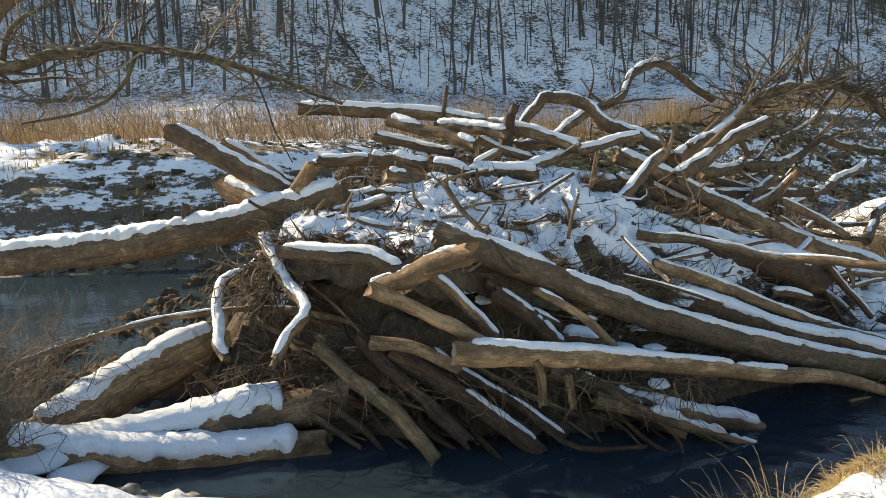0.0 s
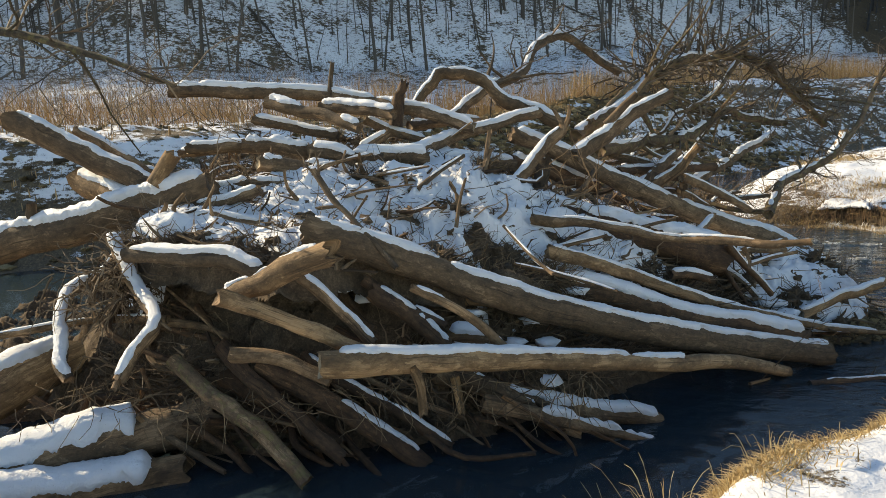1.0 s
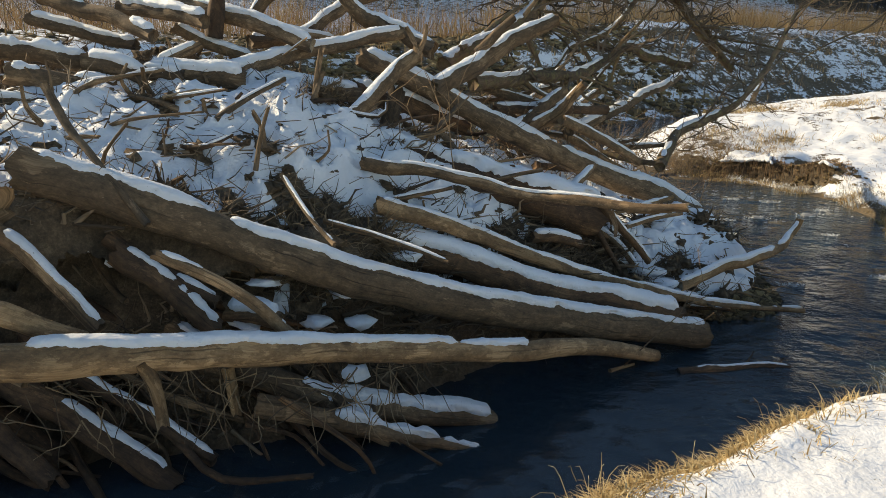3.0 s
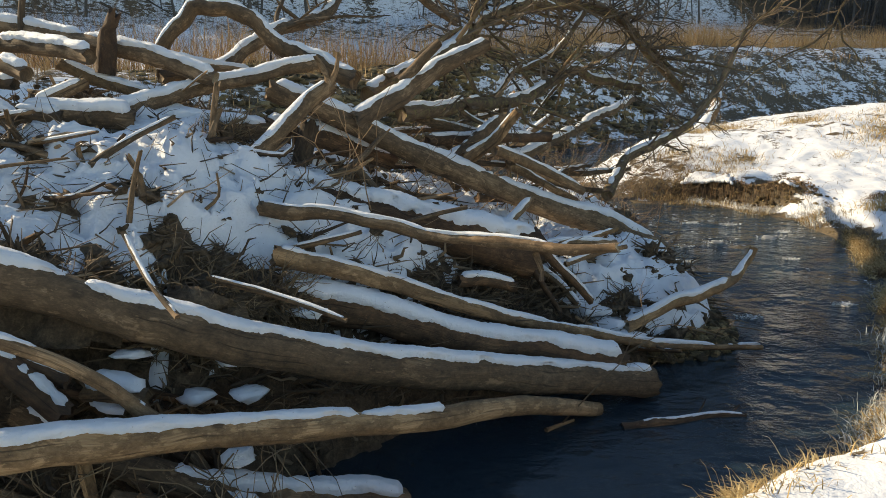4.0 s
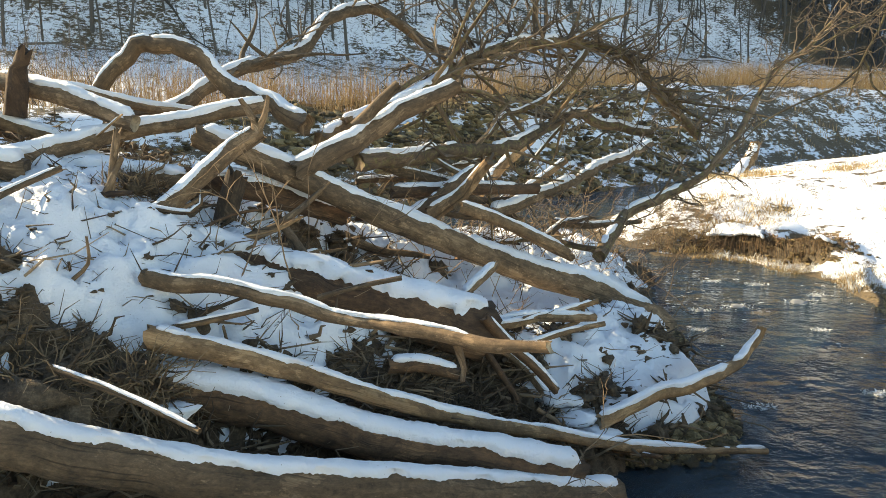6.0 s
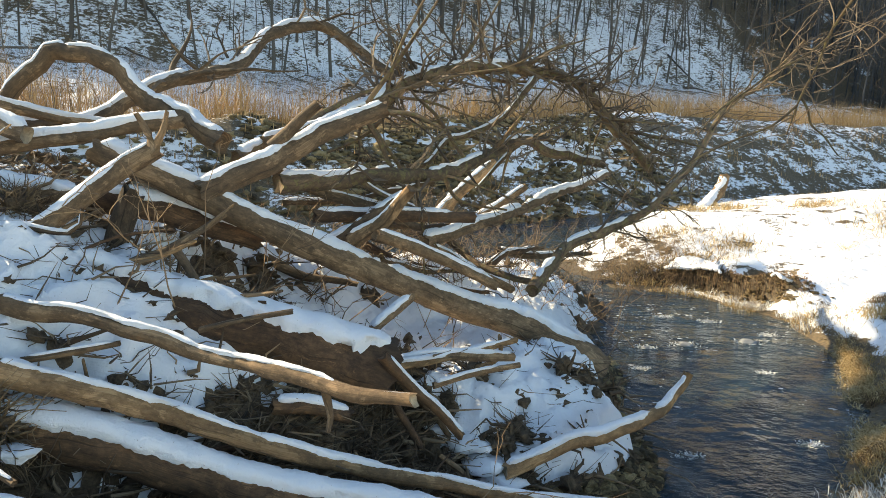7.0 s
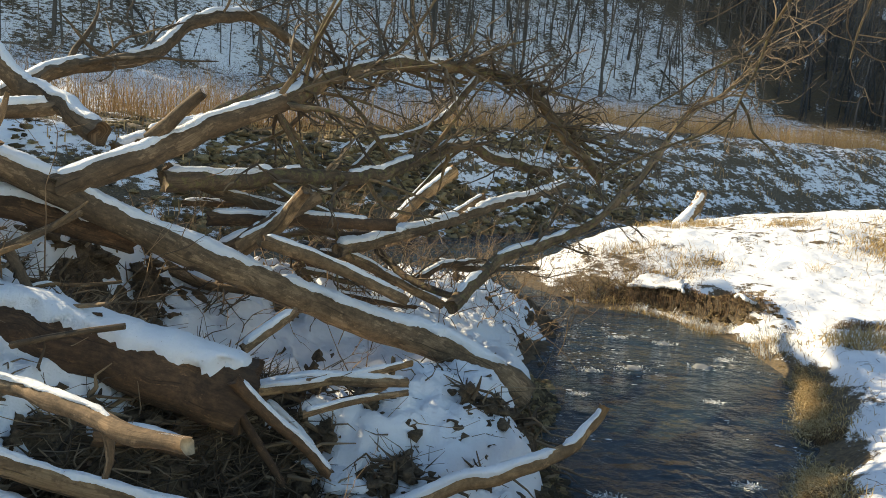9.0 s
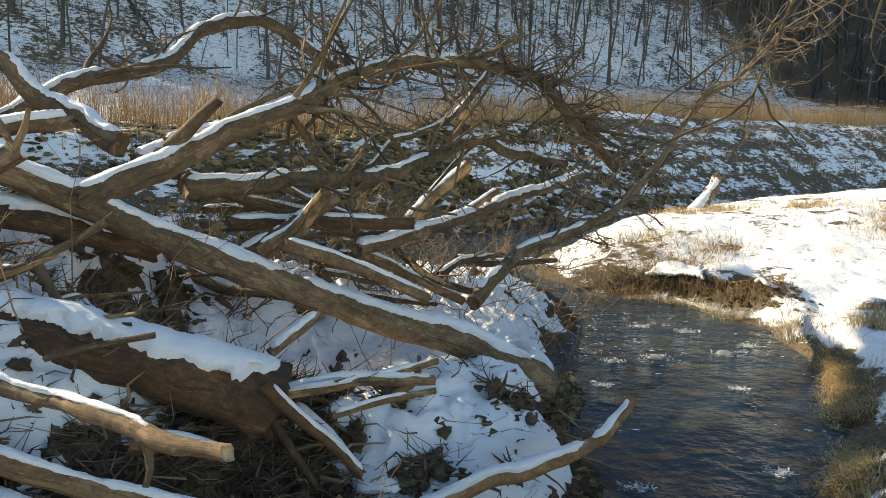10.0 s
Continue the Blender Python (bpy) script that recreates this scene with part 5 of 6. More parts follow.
# the tangle down the front
for i in range(95):
    x = rng.uniform(-1.5, 2.1)
    y = rng.uniform(5.35, 6.25)
    top = max(0.15, min(1.35, float(mound(np.array([x]), np.array([y]))[0]) + 0.12))
    z = rng.uniform(0.1, top)
    ang = rng.gauss(-0.35, 0.35)
    tilt = rng.gauss(-0.50, 0.22)
    way = Vector((math.cos(ang) * math.cos(tilt), math.sin(ang) * math.cos(tilt), math.sin(tilt)))
    length = rng.uniform(0.4, 1.1)
    a = Vector((x, y, z)) - way * length * 0.5
    b = a + way * length
    if b.z < -0.1:
        b = a + way * ((a.z + 0.1) / max(0.05, -way.z))
    stick(rng, a, b, rng.uniform(0.010, 0.038), rng.choice((0, 1, 1, 1)))

# ---- broken branch wood, too much to count ----
vs, fs = [], []
for i in range(6800):
    x = rng.uniform(-1.6, 6.0)
    if rng.random() < 0.25:
        y = float(np.interp(x, BACK[:, 0], BACK[:, 1])) + rng.uniform(-1.0, 1.2)
    else:
        y = float(np.interp(x, RIDGE[:, 0], RIDGE[:, 1])) + rng.uniform(-1.5, 1.2) * float(np.interp(x, RIDGE[:, 0], RIDGE[:, 3])) * 0.8
    z = bed(x, y)
    if z < 0.06 or (snowy(x, y) and rng.random() < (0.82 if x < 2.8 else 0.93 if x < 4.2 else 0.985)):
        continue
    ang = rng.gauss(-0.15, 0.6) + (math.pi if rng.random() < 0.5 else 0)
    tilt = rng.uniform(0.5, 1.45) if rng.random() < 0.42 else rng.gauss(0.12, 0.25)
    way = Vector((math.cos(ang) * math.cos(tilt), math.sin(ang) * math.cos(tilt), math.sin(tilt)))
    n = rng.uniform(0.10, 0.5) * (0.5 if tilt > 0.6 else 1)
    a = Vector((x, y, z - 0.015))
    r = rng.uniform(0.004, 0.012) if snowy(x, y) else rng.uniform(0.005, 0.020)
    k1, k2 = (Vector((rng.gauss(0, 0.15), rng.gauss(0, 0.15), rng.gauss(0.02, 0.08))) * n for _ in range(2))
    strand(vs, fs, [a, a + way * n * 0.3 + k1, a + way * n * 0.65 + k2, a + way * n], r, r * 0.2, 6)
tagged(mesh_object("branch_litter", vs, fs, BRANCHWOOD, smooth=False), "broken grey and brown branch pieces strewn over the jam", "branches", kind="stuff")

# clumps of matted debris that stick out of the snow
spots = []
while len(spots) < 1300:
    x = rng.uniform(-1.5, 5.6)
    y = float(np.interp(x, RIDGE[:, 0], RIDGE[:, 1])) + rng.uniform(-1.4, 1.9) * float(np.interp(x, RIDGE[:, 0], RIDGE[:, 3])) * 0.8
    z = bed(x, y)
    near_edge = snowy(x, y) != snowy(x + 0.09, y) or snowy(x, y) != snowy(x, y + 0.09) or snowy(x, y) != snowy(x - 0.09, y)
    if z > 0.1 and (near_edge or rng.random() < 0.12):
        spots.append((x, y, z - 0.01, rng.uniform(0.012, 0.06), rng.uniform(0.5, 0.9)))
v, f = clods(spots, 58, 1.5)
tagged(mesh_object("debris_clumps", v, f, LITTER), "dark brown clumps of matted debris in the snow", "debris", kind="stuff")

# ---- fine twigs and root fibres ----
vs, fs = [], []
for i in range(21000):
    x = rng.uniform(-1.6, 5.2)
    w = float(np.interp(x, RIDGE[:, 0], RIDGE[:, 3]))
    y = float(np.interp(x, RIDGE[:, 0], RIDGE[:, 1])) + rng.uniform(-1.1, 1.1) * w * 0.8
    z = bed(x, y)
    if z < 0.08 or (snowy(x, y) and rng.random() < 0.86) or (x > 3.9 and rng.random() < 0.6):
        continue
    a = Vector((x, y, z - 0.01))
    way = Vector((rng.gauss(0, 1), rng.gauss(0, 0.7), abs(rng.gauss(0.25, 0.4)))).normalized()
    n = rng.uniform(0.06, 0.30)
    strand(vs, fs, [a, a + way * n * 0.5 + Vector((rng.gauss(0, 0.02), 0, rng.gauss(0, 0.02))), a + way * n], rng.uniform(0.002, 0.008), 0.0015)
tagged(mesh_object("twig_litter", vs, fs, TWIG, smooth=False), "brown broken twigs scattered over the jam", "twigs", kind="stuff")
vs, fs = [], []
for i in range(420):
    x, y = rng.uniform(-1.75, 2.3), rng.uniform(5.3, 6.35)
    m = float(mound(np.array([x]), np.array([y]))[0]) + 0.1
    z = rng.uniform(0.40, max(0.55, min(1.4, m)))
    a = Vector((x, y - 0.05, z))
    p, d = a.copy(), Vector((rng.gauss(0, 0.6), rng.gauss(-0.3, 0.5), rng.gauss(-0.55, 0.5))).normalized()
    pts = [a]
    for k in range(4):
        d = (d + Vector((rng.gauss(0, 0.3), rng.gauss(0, 0.3), rng.gauss(-0.1, 0.3)))).normalized()
        p = p + d * rng.uniform(0.03, 0.11)
        pts.append(p.copy())
    strand(vs, fs, pts, rng.uniform(0.002, 0.005) if z < 0.85 or rng.random() < 0.6 else rng.uniform(0.006, 0.016), 0.002, 4)
tagged(mesh_object("root_tangle", vs, fs, ROOTS, smooth=False), "brown tangle of thin roots and fibres", "roots", kind="stuff")

# ---- trees on the hill ----


def tree_meshes(seed, tall):
    """Trunk and bare crown of one tree, as two meshes."""
    rng = random.Random(seed)
    tv, tf, cv, cf = [], [], [], []
    p, d, pts = Vector((0, 0, -0.5)), Vector((rng.gauss(0, 0.04), rng.gauss(0, 0.04), 1)), []
    n = 9
    for i in range(n + 1):
        pts.append(p.copy())
        d = (d + Vector((rng.gauss(0, 0.04), rng.gauss(0, 0.04), 0.03))).normalized()
        p = p + d * (tall / n)
    strand(tv, tf, pts, tall * 0.0095, tall * 0.0025, 7)
    for i in range(34):
        h = rng.uniform(0.32, 0.98)
        k = min(int(h * n), n - 1)
        q = pts[k].lerp(pts[k + 1], h * n - k)
        a = rng.uniform(0, 6.28)
        way = Vector((math.cos(a), math.sin(a), rng.uniform(0.3, 1.1))).normalized()
        spray(cv, cf, q, rng, tall * rng.uniform(0.10, 0.26) * (1.15 - h * 0.6), tall * 0.0020, way, 1)
    out = []
    for nm, v, f in (("trunk", tv, tf), ("crown", cv, cf)):
        me = bpy.data.meshes.new(nm)
        me.from_pydata(v, [], f)
        me.materials.append(TREE)
        out.append(me)
    return out


KINDS = [tree_meshes(900 + k, t) for k, t in enumerate((13, 16, 11, 18, 14, 9))]


def tree(x, y, k, s, turn, lean):
    z, _, _ = height_at(x, y)
    root = tagged(new("tree"), "bare grey-brown tree on the snowy hillside", "tree", "trees on the hill")
    for nm, me in zip(("trunk", "crown"), KINDS[k]):
        ob = new(nm, me)
        ob.parent = root
    root.matrix_basis = pose(x, y, z, lean, 0, turn) @ Matrix.Scale(s, 4)


def hill_spot(rng, near, away, lo, hi):
    """A spot on the hill, so far from the stream, within a wedge of the view."""
    while True:
        y = rng.uniform(24, 85)
        x = 4 + (y - 4) * rng.uniform(lo, hi)
        z, d, far = height_at(x, y)
        if far and near < d < away:
            return x, y, z, float(dark_wood(np.array([x]), np.array([y]), np.array([d]))[0])


rng = random.Random(12)
for i in range(240):
    near, away = ((24, 30), (27, 36), (30, 44))[i % 3]
    x, y, z, dense = hill_spot(rng, near, away, -0.95, 0.62)
    if dense < 0.5:
        tree(x, y, rng.randrange(6), rng.uniform(0.45, 0.95), rng.uniform(0, 360), rng.uniform(-5, 5))


def pole(vs, fs, rng, x, y, z, tall, thick, boughs, low):
    """A bare tree of a wood: a bent stem and its boughs."""
    p, d, pts = Vector((x, y, z - 0.4)), Vector((rng.gauss(0, 0.07), rng.gauss(0, 0.05), 1)), []
    for k in range(5):
        pts.append(p.copy())
        p = p + d.normalized() * (tall / 4)
        d += Vector((rng.gauss(0, 0.06), rng.gauss(0, 0.06), 0))
    strand(vs, fs, pts, thick, thick * 0.3, 5)
    for k in range(boughs):
        h = rng.uniform(low, 1.0) * 3.999
        q = pts[int(h)].lerp(pts[int(h) + 1], h % 1)
        a = rng.uniform(0, 6.28)
        e = q + Vector((math.cos(a), math.sin(a), rng.uniform(-0.1, 0.9))).normalized() * tall * rng.uniform(0.06, 0.2)
        strand(vs, fs, [q, q.lerp(e, 0.5) + Vector((0, 0, rng.gauss(0, 0.25))), e], thick * rng.uniform(0.12, 0.3), 0.008)


# saplings and thin trees between them
vs, fs = [], []
for i in range(420):
    x, y, z, dense = hill_spot(rng, 25, 42, -0.95, 0.6)
    pole(vs, fs, rng, x, y, z, rng.uniform(2, 9), rng.uniform(0.02, 0.06), 9, 0.2)
tagged(mesh_object("far_wood", vs, fs, TREE, smooth=False), "thin bare grey trees on the snowy hillside", "woods", kind="stuff")

# dead trees and boughs lying on the hill
vs, fs = [], []
for i in range(36):
    x, y, z, dense = hill_spot(rng, 22, 31, -0.95, 0.6)
    a, n = rng.gauss(0, 0.5), rng.uniform(0.8, 5.0)
    u, w = math.cos(a) * n, math.sin(a) * n
    strand(vs, fs, [Vector((x + u * k, y + w * k, height_at(x + u * k, y + w * k)[0] + 0.12 + abs(rng.gauss(0, 0.12)))) for k in (0, 0.33, 0.66, 1)], rng.uniform(0.03, 0.10), 0.03, 5)
tagged(mesh_object("fallen_boughs", vs, fs, TREE, smooth=False), "dark fallen boughs lying on the snowy hillside", "branches", kind="stuff")

# the denser wood on one side of the hill, its shade put into the bark's colour
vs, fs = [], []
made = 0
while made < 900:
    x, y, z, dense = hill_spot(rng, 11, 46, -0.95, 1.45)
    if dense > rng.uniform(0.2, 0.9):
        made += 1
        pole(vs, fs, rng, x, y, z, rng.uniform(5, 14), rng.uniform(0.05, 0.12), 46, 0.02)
tagged(mesh_object("shaded_wood", vs, fs, SHADE_BARK, smooth=False), "dense wood with the hillside's shade put into its dark colour", "woods", kind="stuff")

# an added wood on the left of the field, out of view, which it shades
vs, fs = [], []
for i in range(150):
    y = rng.uniform(39, 80)
    x = -y * rng.uniform(0.80, 1.6)
    z, _, _ = height_at(x, y)
    tall = rng.uniform(12, 19)
    p, d, pts = Vector((x, y, z - 0.4)), Vector((rng.gauss(0, 0.06), rng.gauss(0, 0.05), 1)), []
    for k in range(5):
        pts.append(p.copy())
        p = p + d.normalized() * (tall / 4)
        d += Vector((rng.gauss(0, 0.05), rng.gauss(0, 0.05), 0))
    strand(vs, fs, pts, tall * rng.uniform(0.007, 0.013), 0.04, 5)
    for k in range(44):
        h = rng.uniform(0.3, 1.0) * 3.999
        q = pts[int(h)].lerp(pts[int(h) + 1], h % 1)
        a = rng.uniform(0, 6.28)
        e = q + Vector((math.cos(a), math.sin(a), rng.uniform(-0.1, 0.9))).normalized() * tall * rng.uniform(0.08, 0.24)
        strand(vs, fs, [q, q.lerp(e, 0.5) + Vector((0, 0, rng.gauss(0, 0.3))), e], rng.uniform(0.05, 0.12), 0.03)
tagged(mesh_object("field_shade_wood", vs, fs, TREE, smooth=False), "bare wood added out of view to shade the snowy field", "woods", kind="stuff")

# brush at the foot of the hill
vs, fs = [], []
for i in range(2700):
    x, y, z, dense = hill_spot(rng, *((10.5, 24) if i % 2 else (23, 37)), -0.95, 1.3)
    if noise.noise(Vector((x * 0.12, y * 0.12, 44))) < -0.02 and rng.random() < 0.75:
        continue
    for k in range(3):
        spray(vs, fs, Vector((x + rng.gauss(0, 0.6), y + rng.gauss(0, 0.4), z)), rng, rng.uniform(0.4, 1.6), 0.006, Vector((rng.gauss(0, 0.5), rng.gauss(0, 0.4), 1)).normalized(), 1)
tagged(mesh_object("hill_brush", vs, fs, TWIG, smooth=False), "low bare brown brush below the woods", "brush", kind="stuff")

# ---- reeds along the far bank ----


def blades(n, pick, tall, wide, seed, bend=0.16, least=0.0):
    rng = random.Random(seed)
    vs, fs = [], []
    made = 0
    while made < n:
        got = pick(rng)
        made += 1
        if got is None:
            continue
        x, y, z, s = got
        h = rng.uniform(*tall) * s
        a, lean = rng.uniform(0, 6.28), least + abs(rng.gauss(0, bend))
        h = h / math.sqrt(1 + lean * lean)
        dx, dy = math.cos(a) * lean * h, math.sin(a) * lean * h
        w = wide * rng.uniform(0.6, 1.5)
        b = rng.uniform(0, 3.14)
        wx, wy = math.cos(b) * w, math.sin(b) * w
        n0 = len(vs)
        vs += [(x - wx, y - wy, z - 0.03), (x + wx, y + wy, z - 0.03), (x + dx * 0.4 - wx * 0.8, y + dy * 0.4 - wy * 0.8, z + h * 0.55), (x + dx * 0.4 + wx * 0.8, y + dy * 0.4 + wy * 0.8, z + h * 0.55), (x + dx, y + dy, z + h * (0.92 - 0.25 * least))]
        fs += [(n0, n0 + 1, n0 + 3, n0 + 2), (n0 + 2, n0 + 3, n0 + 4)]
    return vs, fs


def reed_spot(rng):
    x = rng.uniform(-26, 60)
    edge = float(np.interp(x, [-60, -25, -12, -9, -6.5, -3, 2, 6, 9.5, 16, 32, 70], [24, 17, 15.5, 16.8, 17.9, 18, 18.5, 20.5, 23.5, 28.5, 36, 46]))
    y = edge + rng.uniform(3.8, 10.0) + 2.6 * float(np.clip((x + 2) / 14, 0, 1))
    s = 0.6 + 0.45 * noise.noise(Vector((x * 0.16, y * 0.3, 2))) + 0.25 * noise.noise(Vector((x * 0.7, y * 0.5, 5)))
    if s < 0.55 and rng.random() < 0.8:
        return None
    z, d, far = height_at(x, y)
    return x, y, z, 0.85 + s * 0.55


v, f = blades(46000, reed_spot, (0.3, 1.5), 0.006, 3, 0.5)
tagged(mesh_object("reed_bed", v, f, REED, smooth=False), "tall dry tan reeds along the far bank", "reeds", kind="stuff")


def slope_spot(rng):
    x = rng.uniform(-16, 34)
    edge = float(np.interp(x, [-25, -13, -8, -4.6, -1.5, 2, 6, 9.5, 16, 32], [15, 12, 12.2, 13, 16.2, 18.2, 20.5, 23.5, 28.5, 36]))
    y = edge + rng.uniform(0.05, 6.0)
    if noise.noise(Vector((x * 0.9, y * 0.9, 7))) < 0.05:
        return None
    z, d, far = height_at(x, y)
    return x, y, z, 1.0


v, f = blades(9000, slope_spot, (0.08, 0.3), 0.012, 4)
tagged(mesh_object("bank_grass", v, f, REED, smooth=False), "short dead grass on the far bank", "grass", kind="stuff")

# ---- dry grass and frost along the near bank ----


def along(line, rng):
    i = rng.randrange(len(line) - 1)
    (ax, ay), (bx, by) = line[i], line[i + 1]
    t, k = rng.random(), 1 / math.hypot(bx - ax, by - ay)
    return ax + (bx - ax) * t, ay + (by - ay) * t, (by - ay) * k, -(bx - ax) * k


def near_edge_spot(rng):
    i = rng.randrange(8, len(NEAR_EDGE) - 7)
    (ax, ay), (bx, by) = NEAR_EDGE[i], NEAR_EDGE[i + 1]
    t = rng.random()
    x, y = ax + (bx - ax) * t, ay + (by - ay) * t
    nx, ny = (by - ay), -(bx - ax)
    k = 1 / math.hypot(nx, ny)
    o = abs(rng.gauss(0.12, 0.16))
    x, y = x + nx * k * o, y + ny * k * o
    if noise.noise(Vector((x * 1.4, y * 1.4, 9))) < -0.12:
        return None
    z, d, far = height_at(x, y)
    return x, y, z, 1.0


v, f = blades(11000, near_edge_spot, (0.05, 0.17), 0.003, 6, 1.1, 0.8)
tagged(mesh_object("edge_grass", v, f, STRAW, smooth=False), "dry straw-coloured grass fringing the near bank", "grass", kind="stuff")


def frost_spot(rng):
    got = near_edge_spot(rng)
    if got is None or got[0] < 3.0:
        return None
    x, y, z, s = got
    return x - 0.05, y + 0.05, max(0.0, z - 0.12), 0.5


v, f = blades(4200, frost_spot, (0.04, 0.12), 0.0035, 8, 1.0, 0.7)
tagged(mesh_object("frosted_fringe", v, f, FROST, smooth=False), "frosted grass blades at the water's edge", "grass", kind="stuff")


def tuft(x, y, n, tall, seed, label, mat=STRAW, spread=0.10):
    rng = random.Random(seed)
    z, _, _ = height_at(x, y)
    vs, fs = [], []
    for _ in range(n):
        a, o = rng.uniform(0, 6.28), abs(rng.gauss(0, spread))
        p = Vector((x + math.cos(a) * o, y + math.sin(a) * o, z - 0.02))
        lean = rng.uniform(0.1, 1.3)
        way = Vector((math.cos(a) * lean, math.sin(a) * lean, 1)).normalized()
        h = rng.uniform(0.4, 1.0) * tall
        q = p + way * h * 0.6
        tip = q + Vector((way.x * 1.8, way.y * 1.8, rng.uniform(-0.2, 0.8))).normalized() * h * 0.45
        strand(vs, fs, [p, p.lerp(q, 0.5), q, q.lerp(tip, 0.5) + Vector((0, 0, 0.02)), tip], 0.0022, 0.001)
    ob = mesh_object("grass_tuft", vs, fs, mat, smooth=False)
    tagged(ob, label, "grass", "tufts of dry grass", "stuff")


TUFTS = [(2.3, 4.12, 40, 0.18), (2.62, 4.3, 35, 0.17), (2.98, 4.55, 30, 0.16), (3.48, 4.82, 30, 0.15), (4.42, 5.42, 60, 0.2), (4.62, 5.5, 40, 0.2), (1.95, 3.95, 60, 0.46), (2.2, 4.05, 50, 0.38), (2.9, 4.5, 12, 0.3), (4.4, 5.45, 40, 0.3), (5.1, 5.75, 18, 0.25), 
         (11.5, 14.5, 60, 0.25), (13.2, 15.2, 60, 0.25), (9.4, 14.3, 40, 0.2), (13.0, 13.4, 80, 0.4), (14.5, 16.5, 90, 0.4), (15.5, 17.2, 90, 0.4), (16.5, 16.8, 90, 0.4), (17.5, 18.5, 90, 0.4), (9.9, 11.0, 70, 0.22), (10.4, 11.4, 70, 0.2), (11.0, 19.8, 60, 0.3), (11.9, 19.6, 60, 0.3)]
for k, (x, y, n, h) in enumerate(TUFTS):
    tuft(x, y, n, h, 40 + k, "tuft of long dry straw-coloured grass in the snow")


def mop(x, y, r, tall, n, seed, label, mat=STRAW):
    """A shaggy hummock of old grass whose blades arch over and hang down."""
    rng = random.Random(seed)
    vs, fs = [], []
    for _ in range(n):
        a, o = rng.uniform(0, 6.28), r * math.sqrt(rng.random())
        px, py = x + math.cos(a) * o, y + math.sin(a) * o * 0.8
        p = Vector((px, py, height_at(px, py)[0] - 0.02))
        a += rng.gauss(0, 0.9)
        h = tall * rng.uniform(0.35, 1.0) * (1 - 0.5 * o / r)
        out = Vector((math.cos(a), math.sin(a), 0)) * h * rng.uniform(0.3, 1.1)
        top = p + out * 0.5 + Vector((0, 0, h))
        strand(vs, fs, [p, p.lerp(top, 0.6) - out * 0.1, top, top + out * 0.5 - Vector((0, 0, h * rng.uniform(0.0, 0.35))), top + out * 0.8 - Vector((0, 0, h * rng.uniform(0.2, 0.9)))], rng.uniform(0.002, 0.004), 0.001)
    tagged(mesh_object("grass_hummock", vs, fs, mat, smooth=False), label, "grass", "tufts of dry grass", "stuff")


MOPS = [(10.86, 9.67, 0.30, 0.34, 900, 0), (11.1, 9.35, 0.22, 0.28, 450, 0), (13.1, 11.4, 0.32, 0.26, 500, 0), (10.46, 8.94, 0.20, 0.24, 350, 0), (8.05, 6.85, 0.32, 0.36, 900, 0), (8.45, 6.75, 0.30, 0.40, 700, 0), (7.85, 6.45, 0.25, 0.34, 500, 0),
        (7.97, 7.13, 0.10, 0.13, 160, 0), (12.74, 12.06, 0.25, 0.14, 260, 0), (9.55, 9.1, 0.13, 0.10, 160, 0), (13.78, 14.56, 0.25, 0.22, 300, 0), (11.27, 11.84, 0.18, 0.20, 260, 0), (11.3, 11.5, 0.15, 0.14, 160, 0),
        (10.45, 11.93, 0.34, 0.14, 500, 1), (8.84, 8.05, 0.13, 0.15, 260, 1), (8.58, 7.75, 0.14, 0.16, 300, 1), (8.72, 7.9, 0.10, 0.12, 160, 1), (7.55, 8.15, 0.18, 0.10, 260, 1), (8.35, 9.35, 0.16, 0.12, 260, 1), (7.11, 7.18, 0.08, 0.16, 120, 0)]
for k, (x, y, r, h, n, kind) in enumerate(MOPS):
    mop(x, y, r, h, n, 700 + k, ("shaggy hummock of dry straw-coloured grass in the snow", "dark rusty clump of dead grass in the snow")[kind], (STRAW, RUST)[kind])


def frost_end_spot(rng):
    x, y, nx, ny = along(NEAR_EDGE[14:17], rng)
    o = rng.gauss(0.10, 0.09)
    x, y = x + nx * o, y + ny * o
    return x, y, max(height_at(x, y)[0], 0.0), 1.0


def meadow_spot(rng):
    x, y = rng.uniform(2.5, 26), rng.uniform(2.5, 23)
    z, d, far = height_at(x, y)
    if far or d < 0.4 or noise.noise(Vector((x * 0.7, y * 0.7, 3))) < 0.12:
        return None
    return x, y, z, 1.0


v, f = blades(2600, frost_end_spot, (0.05, 0.15), 0.003, 19, 0.7, 0.5)
tagged(mesh_object("frosted_fringe", v, f, FROST, smooth=False), "frost-white grass hanging over the water's edge", "grass", kind="stuff")
v, f = blades(15000, meadow_spot, (0.05, 0.15), 0.003, 9, 0.8, 0.4)
tagged(mesh_object("meadow_grass", v, f, STRAW, smooth=False), "sparse dry grass poking through the snow", "grass", kind="stuff")

# ---- stones ----


